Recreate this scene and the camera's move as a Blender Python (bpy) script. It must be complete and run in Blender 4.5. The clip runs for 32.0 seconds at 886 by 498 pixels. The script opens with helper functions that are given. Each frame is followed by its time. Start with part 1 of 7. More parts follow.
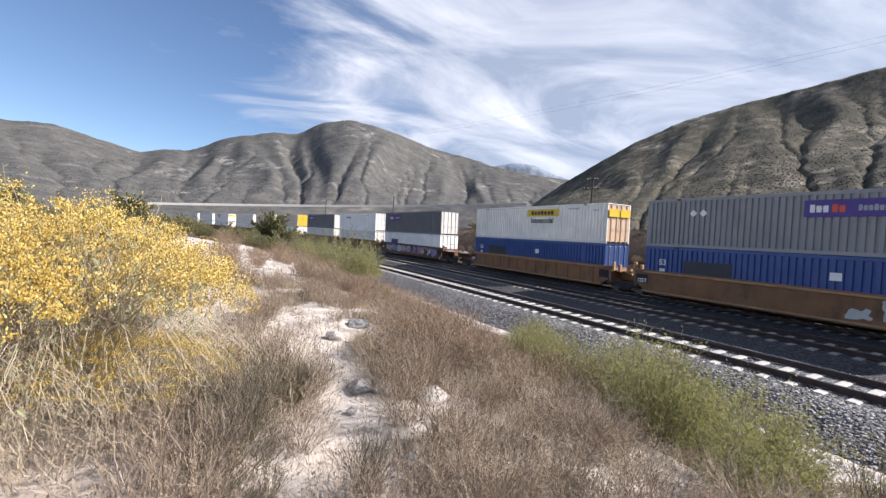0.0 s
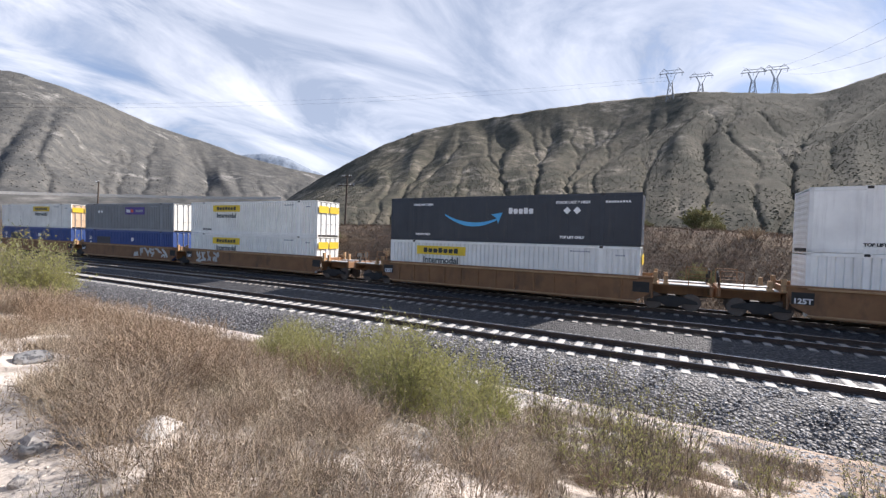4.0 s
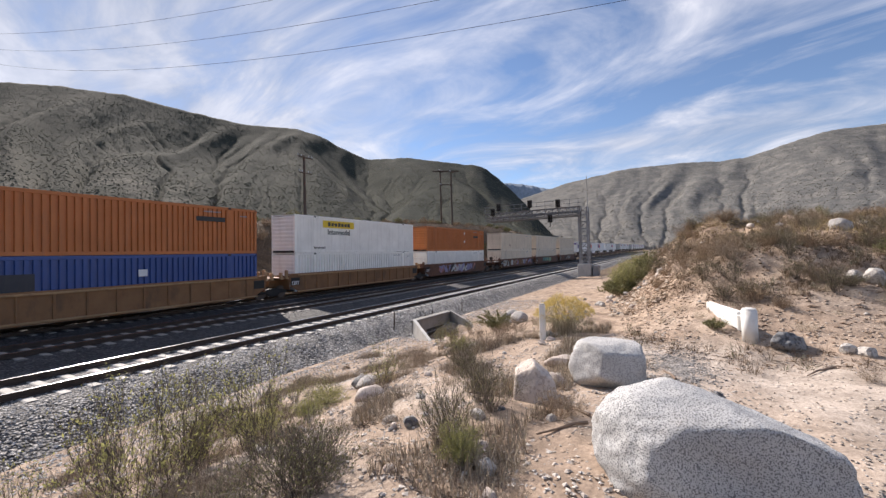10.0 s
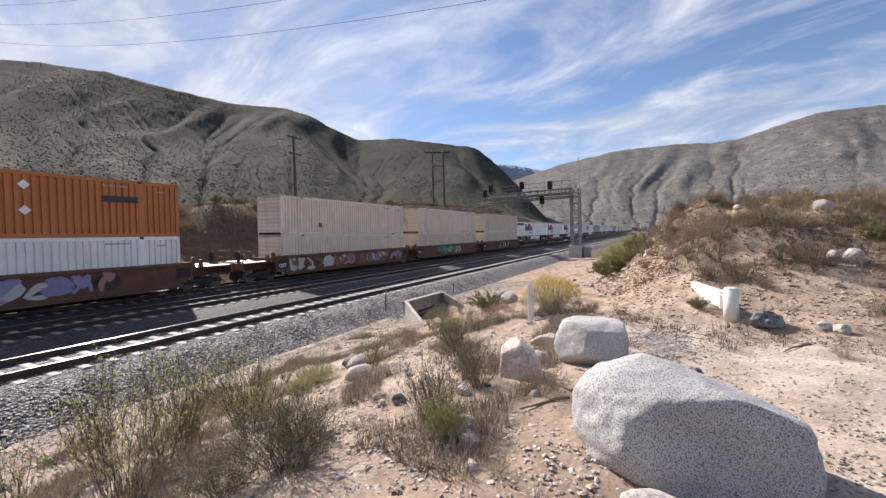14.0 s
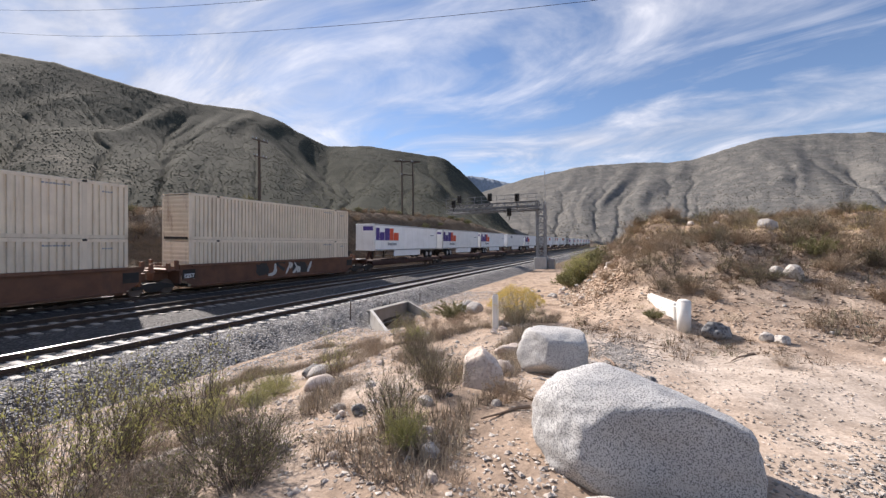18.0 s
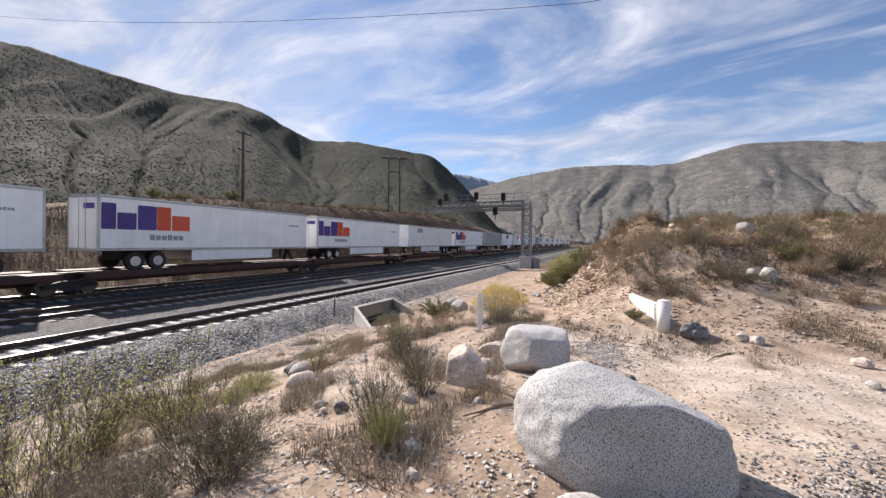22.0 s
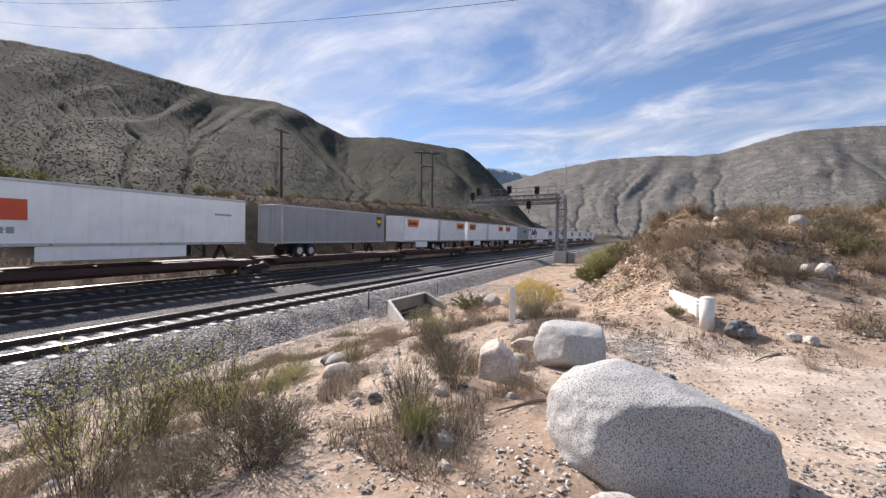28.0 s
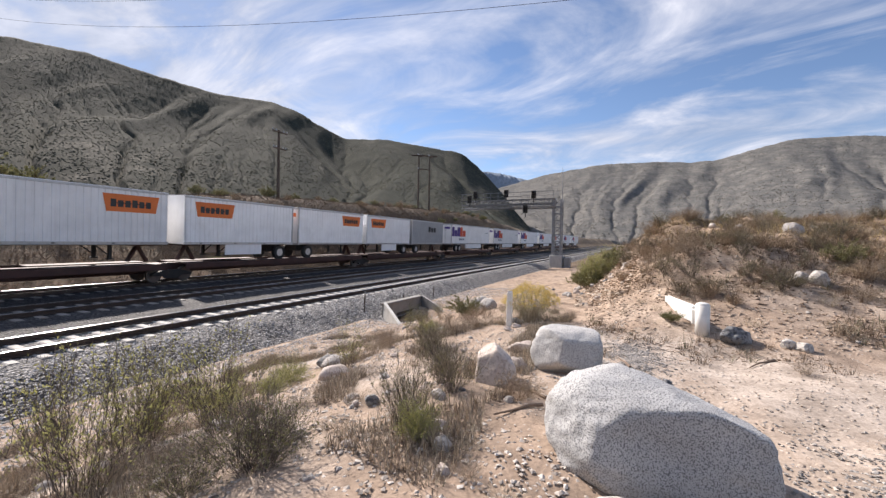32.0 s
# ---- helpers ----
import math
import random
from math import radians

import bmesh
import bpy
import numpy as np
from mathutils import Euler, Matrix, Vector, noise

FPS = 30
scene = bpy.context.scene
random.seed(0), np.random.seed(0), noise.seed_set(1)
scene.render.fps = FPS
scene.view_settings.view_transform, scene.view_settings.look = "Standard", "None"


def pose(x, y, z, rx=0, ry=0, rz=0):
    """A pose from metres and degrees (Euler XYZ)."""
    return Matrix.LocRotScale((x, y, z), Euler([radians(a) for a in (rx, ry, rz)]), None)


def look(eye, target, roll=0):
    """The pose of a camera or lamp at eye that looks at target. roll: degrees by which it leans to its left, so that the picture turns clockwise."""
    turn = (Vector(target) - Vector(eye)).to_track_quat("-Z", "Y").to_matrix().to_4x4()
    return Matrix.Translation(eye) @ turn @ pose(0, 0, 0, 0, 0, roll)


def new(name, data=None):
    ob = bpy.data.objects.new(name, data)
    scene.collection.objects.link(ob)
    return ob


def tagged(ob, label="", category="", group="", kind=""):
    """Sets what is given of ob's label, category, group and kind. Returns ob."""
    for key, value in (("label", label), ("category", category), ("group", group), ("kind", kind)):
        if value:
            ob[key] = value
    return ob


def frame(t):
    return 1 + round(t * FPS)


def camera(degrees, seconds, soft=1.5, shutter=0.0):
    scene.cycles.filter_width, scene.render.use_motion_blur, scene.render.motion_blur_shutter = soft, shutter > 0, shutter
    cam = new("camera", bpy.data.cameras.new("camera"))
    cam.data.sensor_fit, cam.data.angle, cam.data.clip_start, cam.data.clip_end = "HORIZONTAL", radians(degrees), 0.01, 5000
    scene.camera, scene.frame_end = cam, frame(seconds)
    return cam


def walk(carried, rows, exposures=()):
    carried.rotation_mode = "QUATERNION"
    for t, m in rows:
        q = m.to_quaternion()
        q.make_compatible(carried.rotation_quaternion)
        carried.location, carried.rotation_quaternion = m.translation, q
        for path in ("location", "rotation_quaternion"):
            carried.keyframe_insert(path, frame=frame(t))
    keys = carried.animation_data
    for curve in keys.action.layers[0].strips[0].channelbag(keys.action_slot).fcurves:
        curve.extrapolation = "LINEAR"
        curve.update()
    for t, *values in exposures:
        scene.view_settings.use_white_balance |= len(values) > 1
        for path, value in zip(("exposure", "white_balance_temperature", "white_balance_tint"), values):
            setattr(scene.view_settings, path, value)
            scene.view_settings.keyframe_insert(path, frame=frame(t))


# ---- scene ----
cam = camera(94.83, 32.0, 1.4)
PATH = [
    (0.0, pose(-0.308, -0.072, 2.822, 88.17, -4.37, 64.98)),
    (0.5, pose(-0.305, -0.070, 2.824, 88.11, -4.35, 64.56)),
    (1.0, pose(-0.297, -0.072, 2.825, 88.14, -4.35, 64.30)),
    (1.5, pose(-0.284, -0.068, 2.828, 88.25, -4.32, 64.03)),
    (2.0, pose(-0.279, -0.072, 2.825, 88.31, -4.23, 63.03)),
    (2.5, pose(-0.266, -0.081, 2.825, 88.36, -4.05, 59.95)),
    (3.0, pose(-0.265, -0.036, 2.835, 88.65, -3.60, 53.40)),
    (3.5, pose(-0.258, 0.015, 2.852, 89.18, -3.25, 43.30)),
    (4.0, pose(-0.259, 0.010, 2.834, 89.69, -2.91, 31.81)),
    (4.5, pose(-0.249, 0.022, 2.857, 90.00, -2.75, 20.84)),
    (6.5, pose(-0.235, -0.002, 2.820, 91.47, -1.07, -10.94)),
    (7.0, pose(-0.218, 0.054, 2.833, 91.61, -0.32, -18.99)),
    (7.5, pose(-0.191, 0.089, 2.829, 91.84, 0.04, -28.25)),
    (8.0, pose(-0.166, 0.112, 2.799, 92.16, 0.08, -38.18)),
    (8.5, pose(-0.157, 0.094, 2.781, 92.40, 0.13, -46.78)),
    (9.0, pose(-0.123, 0.087, 2.769, 92.30, 0.38, -53.46)),
    (9.5, pose(-0.064, 0.089, 2.755, 91.83, 1.18, -57.76)),
    (10.0, pose(-0.035, 0.096, 2.751, 91.56, 1.71, -59.82)),
    (10.5, pose(-0.036, 0.109, 2.749, 91.64, 1.38, -60.56)),
    (11.0, pose(-0.063, 0.114, 2.757, 91.58, 0.74, -61.25)),
    (11.5, pose(-0.038, 0.108, 2.740, 91.04, 0.21, -61.77)),
    (12.0, pose(-0.014, 0.066, 2.730, 89.92, -0.21, -61.42)),
    (12.5, pose(-0.028, 0.038, 2.738, 88.90, 0.01, -60.48)),
    (13.0, pose(-0.018, 0.032, 2.735, 88.53, 0.87, -60.32)),
    (13.5, pose(-0.027, 0.027, 2.734, 88.69, 1.77, -60.91)),
    (15.5, pose(-0.038, 0.023, 2.734, 90.01, 1.15, -60.14)),
    (16.0, pose(-0.055, 0.020, 2.737, 90.24, 0.93, -59.63)),
    (16.5, pose(-0.049, 0.021, 2.734, 90.26, 0.70, -59.29)),
    (17.0, pose(-0.061, 0.019, 2.740, 90.22, 0.62, -60.00)),
    (17.5, pose(-0.031, 0.014, 2.732, 90.28, 0.52, -62.32)),
    (18.0, pose(-0.004, 0.004, 2.721, 90.22, 0.60, -65.37)),
    (18.5, pose(0.015, 0.001, 2.718, 90.02, 0.86, -67.46)),
    (19.0, pose(0.004, 0.001, 2.718, 89.97, 0.93, -68.00)),
    (19.5, pose(0.004, 0.001, 2.720, 89.95, 0.94, -68.00)),
    (20.0, pose(0.000, 0.000, 2.717, 89.91, 0.87, -68.02)),
    (20.5, pose(0.003, -0.002, 2.714, 89.92, 0.78, -67.98)),
    (21.0, pose(-0.000, -0.002, 2.716, 89.89, 0.52, -67.86)),
    (21.5, pose(-0.003, -0.001, 2.714, 89.90, 0.06, -67.71)),
    (22.0, pose(-0.001, 0.000, 2.718, 89.92, -0.34, -67.37)),
    (22.5, pose(0.001, -0.002, 2.716, 89.96, -0.80, -66.85)),
    (23.0, pose(-0.006, 0.007, 2.719, 89.85, -1.18, -66.28)),
    (23.5, pose(-0.003, 0.011, 2.718, 89.79, -1.39, -65.70)),
    (24.0, pose(-0.006, 0.007, 2.718, 89.81, -1.24, -65.23)),
    (24.5, pose(-0.004, 0.002, 2.714, 89.83, -0.75, -64.95)),
    (25.0, pose(-0.015, -0.005, 2.717, 89.80, 0.09, -64.73)),
    (25.5, pose(-0.015, -0.006, 2.719, 89.58, 0.58, -64.52)),
    (27.5, pose(-0.010, 0.000, 2.719, 89.34, -0.13, -63.74)),
    (28.0, pose(0.001, -0.002, 2.717, 89.11, -0.34, -62.80)),
    (28.5, pose(0.005, -0.014, 2.719, 88.93, -0.43, -62.20)),
    (29.0, pose(0.006, 0.001, 2.716, 89.00, -0.52, -62.29)),
    (29.5, pose(-0.010, 0.019, 2.718, 89.19, -0.78, -62.73)),
    (30.0, pose(-0.037, 0.030, 2.719, 89.40, -1.28, -62.83)),
    (30.5, pose(-0.047, 0.030, 2.719, 89.50, -1.64, -62.56)),
    (31.0, pose(-0.048, 0.027, 2.722, 89.52, -1.63, -62.52)),
    (31.5, pose(-0.035, 0.022, 2.723, 89.54, -1.31, -62.92)),
    (32.0, pose(-0.025, 0.024, 2.720, 89.53, -1.05, -63.34)),
]
walk(cam, PATH, [(0.0, 0.68, 6400, 15), (4.0, 0.76, 6450, 15), (7.0, 0.74, 6750, 16), (9.0, 0.52, 6700, 16), (13.0, 0.58, 6700, 16), (32.0, 0.58, 6700, 16)])

# ---- light and sky ----
SUN_EL, SUN_AZ = radians(37), radians(24.5)      # azimuth from +y towards +x
world = bpy.data.worlds.new("sky")
scene.world = world
world.use_nodes = True
wn, wl = world.node_tree.nodes, world.node_tree.links
wn.clear()
w_out = wn.new("ShaderNodeOutputWorld")
w_bg = wn.new("ShaderNodeBackground")
w_sky = wn.new("ShaderNodeTexSky")
w_sky.sky_type, w_sky.sun_disc = "NISHITA", False
w_sky.sun_elevation, w_sky.sun_rotation = SUN_EL, SUN_AZ
w_sky.altitude, w_sky.dust_density, w_sky.air_density, w_sky.ozone_density = 900, 0.15, 1.0, 3.5
w_bg.inputs["Strength"].default_value = 0.095


def wmath(op, a, b=None, clamp=False):
    n = wn.new("ShaderNodeMath")
    n.operation, n.use_clamp = op, clamp
    for i, v in enumerate((a, b)):
        if v is None:
            continue
        if isinstance(v, (int, float)):
            n.inputs[i].default_value = v
        else:
            wl.new(v, n.inputs[i])
    return n.outputs[0]


w_co = wn.new("ShaderNodeTexCoord")
w_sep = wn.new("ShaderNodeSeparateXYZ")
wl.new(w_co.outputs["Generated"], w_sep.inputs[0])
w_z = wmath("ADD", wmath("MAXIMUM", w_sep.outputs[2], 0.0), 0.16)
w_comb = wn.new("ShaderNodeCombineXYZ")
wl.new(wmath("DIVIDE", w_sep.outputs[0], w_z), w_comb.inputs[0])
wl.new(wmath("DIVIDE", w_sep.outputs[1], w_z), w_comb.inputs[1])
w_map = wn.new("ShaderNodeMapping")
w_map.inputs["Rotation"].default_value = (0, 0, radians(-38))
w_map.inputs["Location"].default_value = (0.6, 0.35, 0)
w_map.inputs["Scale"].default_value = (1.05, 0.6, 1)
wl.new(w_comb.outputs[0], w_map.inputs[0])
w_n1 = wn.new("ShaderNodeTexNoise")
w_n1.inputs["Scale"].default_value, w_n1.inputs["Detail"].default_value = 1.5, 9
w_n1.inputs["Roughness"].default_value, w_n1.inputs["Distortion"].default_value = 0.6, 1.15
wl.new(w_map.outputs[0], w_n1.inputs["Vector"])
w_n2 = wn.new("ShaderNodeTexNoise")
w_n2.inputs["Scale"].default_value, w_n2.inputs["Detail"].default_value = 0.55, 3
wl.new(w_comb.outputs[0], w_n2.inputs["Vector"])
# thin veil towards the sun, thinner away from it
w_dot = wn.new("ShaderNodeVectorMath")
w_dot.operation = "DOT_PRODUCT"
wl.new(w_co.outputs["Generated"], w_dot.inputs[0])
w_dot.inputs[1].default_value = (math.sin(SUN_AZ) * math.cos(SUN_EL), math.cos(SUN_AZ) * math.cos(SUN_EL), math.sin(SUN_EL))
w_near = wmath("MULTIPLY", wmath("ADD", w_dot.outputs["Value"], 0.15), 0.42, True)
w_cover = wmath("ADD", wmath("MULTIPLY", wmath("SUBTRACT", w_n1.outputs["Fac"], 0.12), 1.7), wmath("MULTIPLY", w_n2.outputs["Fac"], 0.5))
# small ragged puffs in the sheet
w_n3 = wn.new("ShaderNodeTexNoise")
w_n3.inputs["Scale"].default_value, w_n3.inputs["Detail"].default_value, w_n3.inputs["Distortion"].default_value = 5.5, 8, 0.6
wl.new(w_map.outputs[0], w_n3.inputs["Vector"])
w_cover = wmath("ADD", w_cover, wmath("MULTIPLY", wmath("SUBTRACT", w_n3.outputs["Fac"], 0.5), 0.42))
# least cover all round: unseen southern cloud, added to brighten the train's near sides
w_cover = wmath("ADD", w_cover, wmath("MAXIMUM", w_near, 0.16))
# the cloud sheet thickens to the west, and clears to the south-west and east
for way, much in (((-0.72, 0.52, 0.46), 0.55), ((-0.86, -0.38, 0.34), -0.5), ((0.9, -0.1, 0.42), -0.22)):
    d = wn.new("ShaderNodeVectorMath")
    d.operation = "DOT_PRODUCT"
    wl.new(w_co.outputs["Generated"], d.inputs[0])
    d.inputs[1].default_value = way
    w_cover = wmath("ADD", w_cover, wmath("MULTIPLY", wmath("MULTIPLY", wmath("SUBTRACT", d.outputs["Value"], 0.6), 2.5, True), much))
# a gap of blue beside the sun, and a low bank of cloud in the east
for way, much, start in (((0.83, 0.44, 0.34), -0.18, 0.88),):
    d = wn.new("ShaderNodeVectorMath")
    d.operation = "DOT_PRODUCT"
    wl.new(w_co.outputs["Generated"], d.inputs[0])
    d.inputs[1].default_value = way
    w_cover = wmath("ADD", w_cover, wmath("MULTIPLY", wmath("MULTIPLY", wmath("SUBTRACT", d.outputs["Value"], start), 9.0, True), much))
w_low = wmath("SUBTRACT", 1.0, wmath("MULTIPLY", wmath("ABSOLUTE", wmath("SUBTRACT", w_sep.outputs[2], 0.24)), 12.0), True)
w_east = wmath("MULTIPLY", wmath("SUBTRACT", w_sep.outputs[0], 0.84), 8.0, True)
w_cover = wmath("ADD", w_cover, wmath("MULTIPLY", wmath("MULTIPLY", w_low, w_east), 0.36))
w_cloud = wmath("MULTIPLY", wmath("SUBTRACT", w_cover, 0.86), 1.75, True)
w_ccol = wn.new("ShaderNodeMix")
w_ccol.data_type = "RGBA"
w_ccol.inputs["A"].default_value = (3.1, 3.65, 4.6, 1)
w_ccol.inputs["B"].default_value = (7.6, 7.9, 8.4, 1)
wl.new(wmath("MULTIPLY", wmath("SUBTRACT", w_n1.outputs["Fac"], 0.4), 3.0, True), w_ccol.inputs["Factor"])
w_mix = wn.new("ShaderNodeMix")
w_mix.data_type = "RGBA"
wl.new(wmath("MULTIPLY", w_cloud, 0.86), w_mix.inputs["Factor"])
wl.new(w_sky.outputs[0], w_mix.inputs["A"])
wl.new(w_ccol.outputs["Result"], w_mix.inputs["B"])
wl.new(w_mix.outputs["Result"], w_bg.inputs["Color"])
wl.new(w_bg.outputs[0], w_out.inputs[0])

sun_data = bpy.data.lights.new("sun", "SUN")
sun_data.energy, sun_data.angle, sun_data.color = 5.5, radians(0.8), (1.0, 0.95, 0.87)
sun = new("sun", sun_data)
sun.matrix_world = look((0, 0, 60), (-math.sin(SUN_AZ) * math.cos(SUN_EL), -math.cos(SUN_AZ) * math.cos(SUN_EL), 60 - math.sin(SUN_EL)))


# ---- materials ----
def node_mat(name):
    m = bpy.data.materials.new(name)
    m.use_nodes = True
    nt = m.node_tree
    return m, nt.nodes, nt.links, nt.nodes["Principled BSDF"]


def ramp(nodes, links, fac, stops):
    r = nodes.new("ShaderNodeValToRGB")
    els = r.color_ramp.elements
    while len(els) < len(stops):
        els.new(0.5)
    for e, (p, c) in zip(els, stops):
        e.position, e.color = p, (*c, 1)
    links.new(fac, r.inputs[0])
    return r.outputs[0]


def noise_tex(nodes, links, scale, detail=4, rough=0.55, vec=None, stretch=None):
    co = vec
    if co is None:
        co = nodes.new("ShaderNodeTexCoord").outputs["Object"]
    if stretch:
        mp = nodes.new("ShaderNodeMapping")
        mp.inputs["Scale"].default_value = stretch
        links.new(co, mp.inputs[0])
        co = mp.outputs[0]
    n = nodes.new("ShaderNodeTexNoise")
    n.inputs["Scale"].default_value, n.inputs["Detail"].default_value, n.inputs["Roughness"].default_value = scale, detail, rough
    links.new(co, n.inputs["Vector"])
    return n.outputs["Fac"]


def mixc(nodes, links, fac, a, b, mode="MIX"):
    n = nodes.new("ShaderNodeMix")
    n.data_type, n.blend_type = "RGBA", mode
    for sock, v in (("Factor", fac), ("A", a), ("B", b)):
        if isinstance(v, (int, float)):
            n.inputs[sock].default_value = v
        elif isinstance(v, tuple):
            n.inputs[sock].default_value = (*v, 1)
        else:
            links.new(v, n.inputs[sock])
    return n.outputs["Result"]


def bumped(nodes, links, bsdf, height, strength, dist):
    b = nodes.new("ShaderNodeBump")
    b.inputs["Strength"].default_value, b.inputs["Distance"].default_value = strength, dist
    links.new(height, b.inputs["Height"])
    links.new(b.outputs[0], bsdf.inputs["Normal"])


def worn(name, c1, c2, scale=1.5, rough=0.6, metal=0.0, streak=None, dirt=(0.09, 0.06, 0.045), dirt_amount=0.25, bump=0.0):
    """Painted or bare surface: two tones, dirt in patches or running down."""
    m, n, l, b = node_mat(name)
    a = noise_tex(n, l, scale, 6, 0.6)
    col = ramp(n, l, a, [(0.3, c1), (0.7, c2)])
    d = noise_tex(n, l, 1.0, 8, 0.65, stretch=streak or (scale * 1.4,) * 3)
    dm = n.new("ShaderNodeMapRange")
    dm.inputs["From Min"].default_value, dm.inputs["From Max"].default_value = 0.52, 0.78
    dm.inputs["To Max"].default_value = dirt_amount * 2
    l.new(d, dm.inputs["Value"])
    col = mixc(n, l, dm.outputs[0], col, dirt)
    rnd = n.new("ShaderNodeObjectInfo")
    v = n.new("ShaderNodeMapRange")
    v.inputs["To Min"].default_value, v.inputs["To Max"].default_value = 0.9, 1.08
    l.new(rnd.outputs["Random"], v.inputs["Value"])
    hsv = n.new("ShaderNodeHueSaturation")
    l.new(v.outputs[0], hsv.inputs["Value"])
    l.new(col, hsv.inputs["Color"])
    l.new(hsv.outputs[0], b.inputs["Base Color"])
    b.inputs["Roughness"].default_value, b.inputs["Metallic"].default_value = rough, metal
    if bump:
        bumped(n, l, b, noise_tex(n, l, scale * 14, 5, 0.6), bump, 0.01)
    return m


def ground_mat():
    m, n, l, b = node_mat("sandy_ground")
    big = noise_tex(n, l, 0.22, 6, 0.6)
    mid = noise_tex(n, l, 2.1, 8, 0.65)
    fine = noise_tex(n, l, 26, 6, 0.7)
    base = ramp(n, l, big, [(0.34, (0.3, 0.225, 0.17)), (0.5, (0.4, 0.312, 0.245)), (0.64, (0.5, 0.435, 0.38))])
    # decomposed granite, nearly white, on the western side
    pale = ramp(n, l, big, [(0.34, (0.5, 0.42, 0.36)), (0.48, (0.63, 0.59, 0.55))])
    sx = n.new("ShaderNodeSeparateXYZ")
    l.new(n.new("ShaderNodeTexCoord").outputs["Object"], sx.inputs[0])
    side = n.new("ShaderNodeMapRange")
    side.inputs["From Min"].default_value, side.inputs["From Max"].default_value = 2.2, -2.5
    l.new(sx.outputs[0], side.inputs["Value"])
    base = mixc(n, l, side.outputs[0], base, pale)
    # browner soil on the eastern hill
    east = n.new("ShaderNodeMapRange")
    east.inputs["From Min"].default_value, east.inputs["From Max"].default_value, east.inputs["To Max"].default_value = 7.5, 13, 0.75
    l.new(sx.outputs[0], east.inputs["Value"])
    base = mixc(n, l, east.outputs[0], base, ramp(n, l, mid, [(0.34, (0.17, 0.11, 0.075)), (0.47, (0.33, 0.235, 0.165)), (0.62, (0.46, 0.36, 0.27))]))
    tone = ramp(n, l, mid, [(0.34, (0.58, 0.55, 0.52)), (0.6, (1.06, 1.03, 1.0))])
    col = mixc(n, l, 1.0, base, tone, "MULTIPLY")
    grain = ramp(n, l, fine, [(0.35, (0.7, 0.68, 0.66)), (0.65, (1.12, 1.12, 1.12))])
    col = mixc(n, l, 1.0, col, grain, "MULTIPLY")
    vor = n.new("ShaderNodeTexVoronoi")
    vor.inputs["Scale"].default_value = 9
    l.new(n.new("ShaderNodeTexCoord").outputs["Object"], vor.inputs["Vector"])
    peb = ramp(n, l, vor.outputs["Distance"], [(0.14, (1, 1, 1)), (0.26, (0, 0, 0))])
    col = mixc(n, l, mixc(n, l, 1.0, peb, ramp(n, l, mid, [(0.5, (0, 0, 0)), (0.7, (0.7, 0.7, 0.7))]), "MULTIPLY"), col, (0.5, 0.46, 0.43))
    l.new(col, b.inputs["Base Color"])
    b.inputs["Roughness"].default_value = 0.95
    bumped(n, l, b, mixc(n, l, 0.5, mixc(n, l, 0.5, mid, fine), peb), 0.6, 0.06)
    return m


def dry_field_mat():
    m, n, l, b = node_mat("dry_grass_field")
    big = noise_tex(n, l, 0.06, 7, 0.62)
    mid = noise_tex(n, l, 0.9, 8, 0.7)
    base = ramp(n, l, big, [(0.36, (0.075, 0.05, 0.034)), (0.5, (0.13, 0.088, 0.057)), (0.66, (0.21, 0.155, 0.1))])
    col = mixc(n, l, 1.0, base, ramp(n, l, mid, [(0.3, (0.4, 0.42, 0.36)), (0.65, (1.15, 1.1, 1.05))]), "MULTIPLY")
    l.new(col, b.inputs["Base Color"])
    b.inputs["Roughness"].default_value = 1.0
    bumped(n, l, b, mid, 0.9, 0.6)
    return m


def ballast_mat(name, dark, light, scale=13):
    m, n, l, b = node_mat(name)
    vor = n.new("ShaderNodeTexVoronoi")
    vor.inputs["Scale"].default_value = scale
    l.new(n.new("ShaderNodeTexCoord").outputs["Object"], vor.inputs["Vector"])
    sep = n.new("ShaderNodeSeparateColor")
    l.new(vor.outputs["Color"], sep.inputs[0])
    col = ramp(n, l, sep.outputs[0], [(0.0, dark), (0.55, tuple((a + c) / 2 for a, c in zip(dark, light))), (1.0, light)])
    edge = ramp(n, l, vor.outputs["Distance"], [(0.25, (1, 1, 1)), (0.62, (0.25, 0.25, 0.27))])
    col = mixc(n, l, 1.0, col, edge, "MULTIPLY")
    big = noise_tex(n, l, 0.5, 5)
    col = mixc(n, l, 1.0, col, ramp(n, l, big, [(0.3, (0.75, 0.74, 0.73)), (0.7, (1.1, 1.08, 1.06))]), "MULTIPLY")
    l.new(col, b.inputs["Base Color"])
    b.inputs["Roughness"].default_value = 0.8
    inv = n.new("ShaderNodeMath")
    inv.operation = "SUBTRACT"
    inv.inputs[0].default_value = 1
    l.new(vor.outputs["Distance"], inv.inputs[1])
    bumped(n, l, b, inv.outputs[0], 1.0, 0.06)
    return m


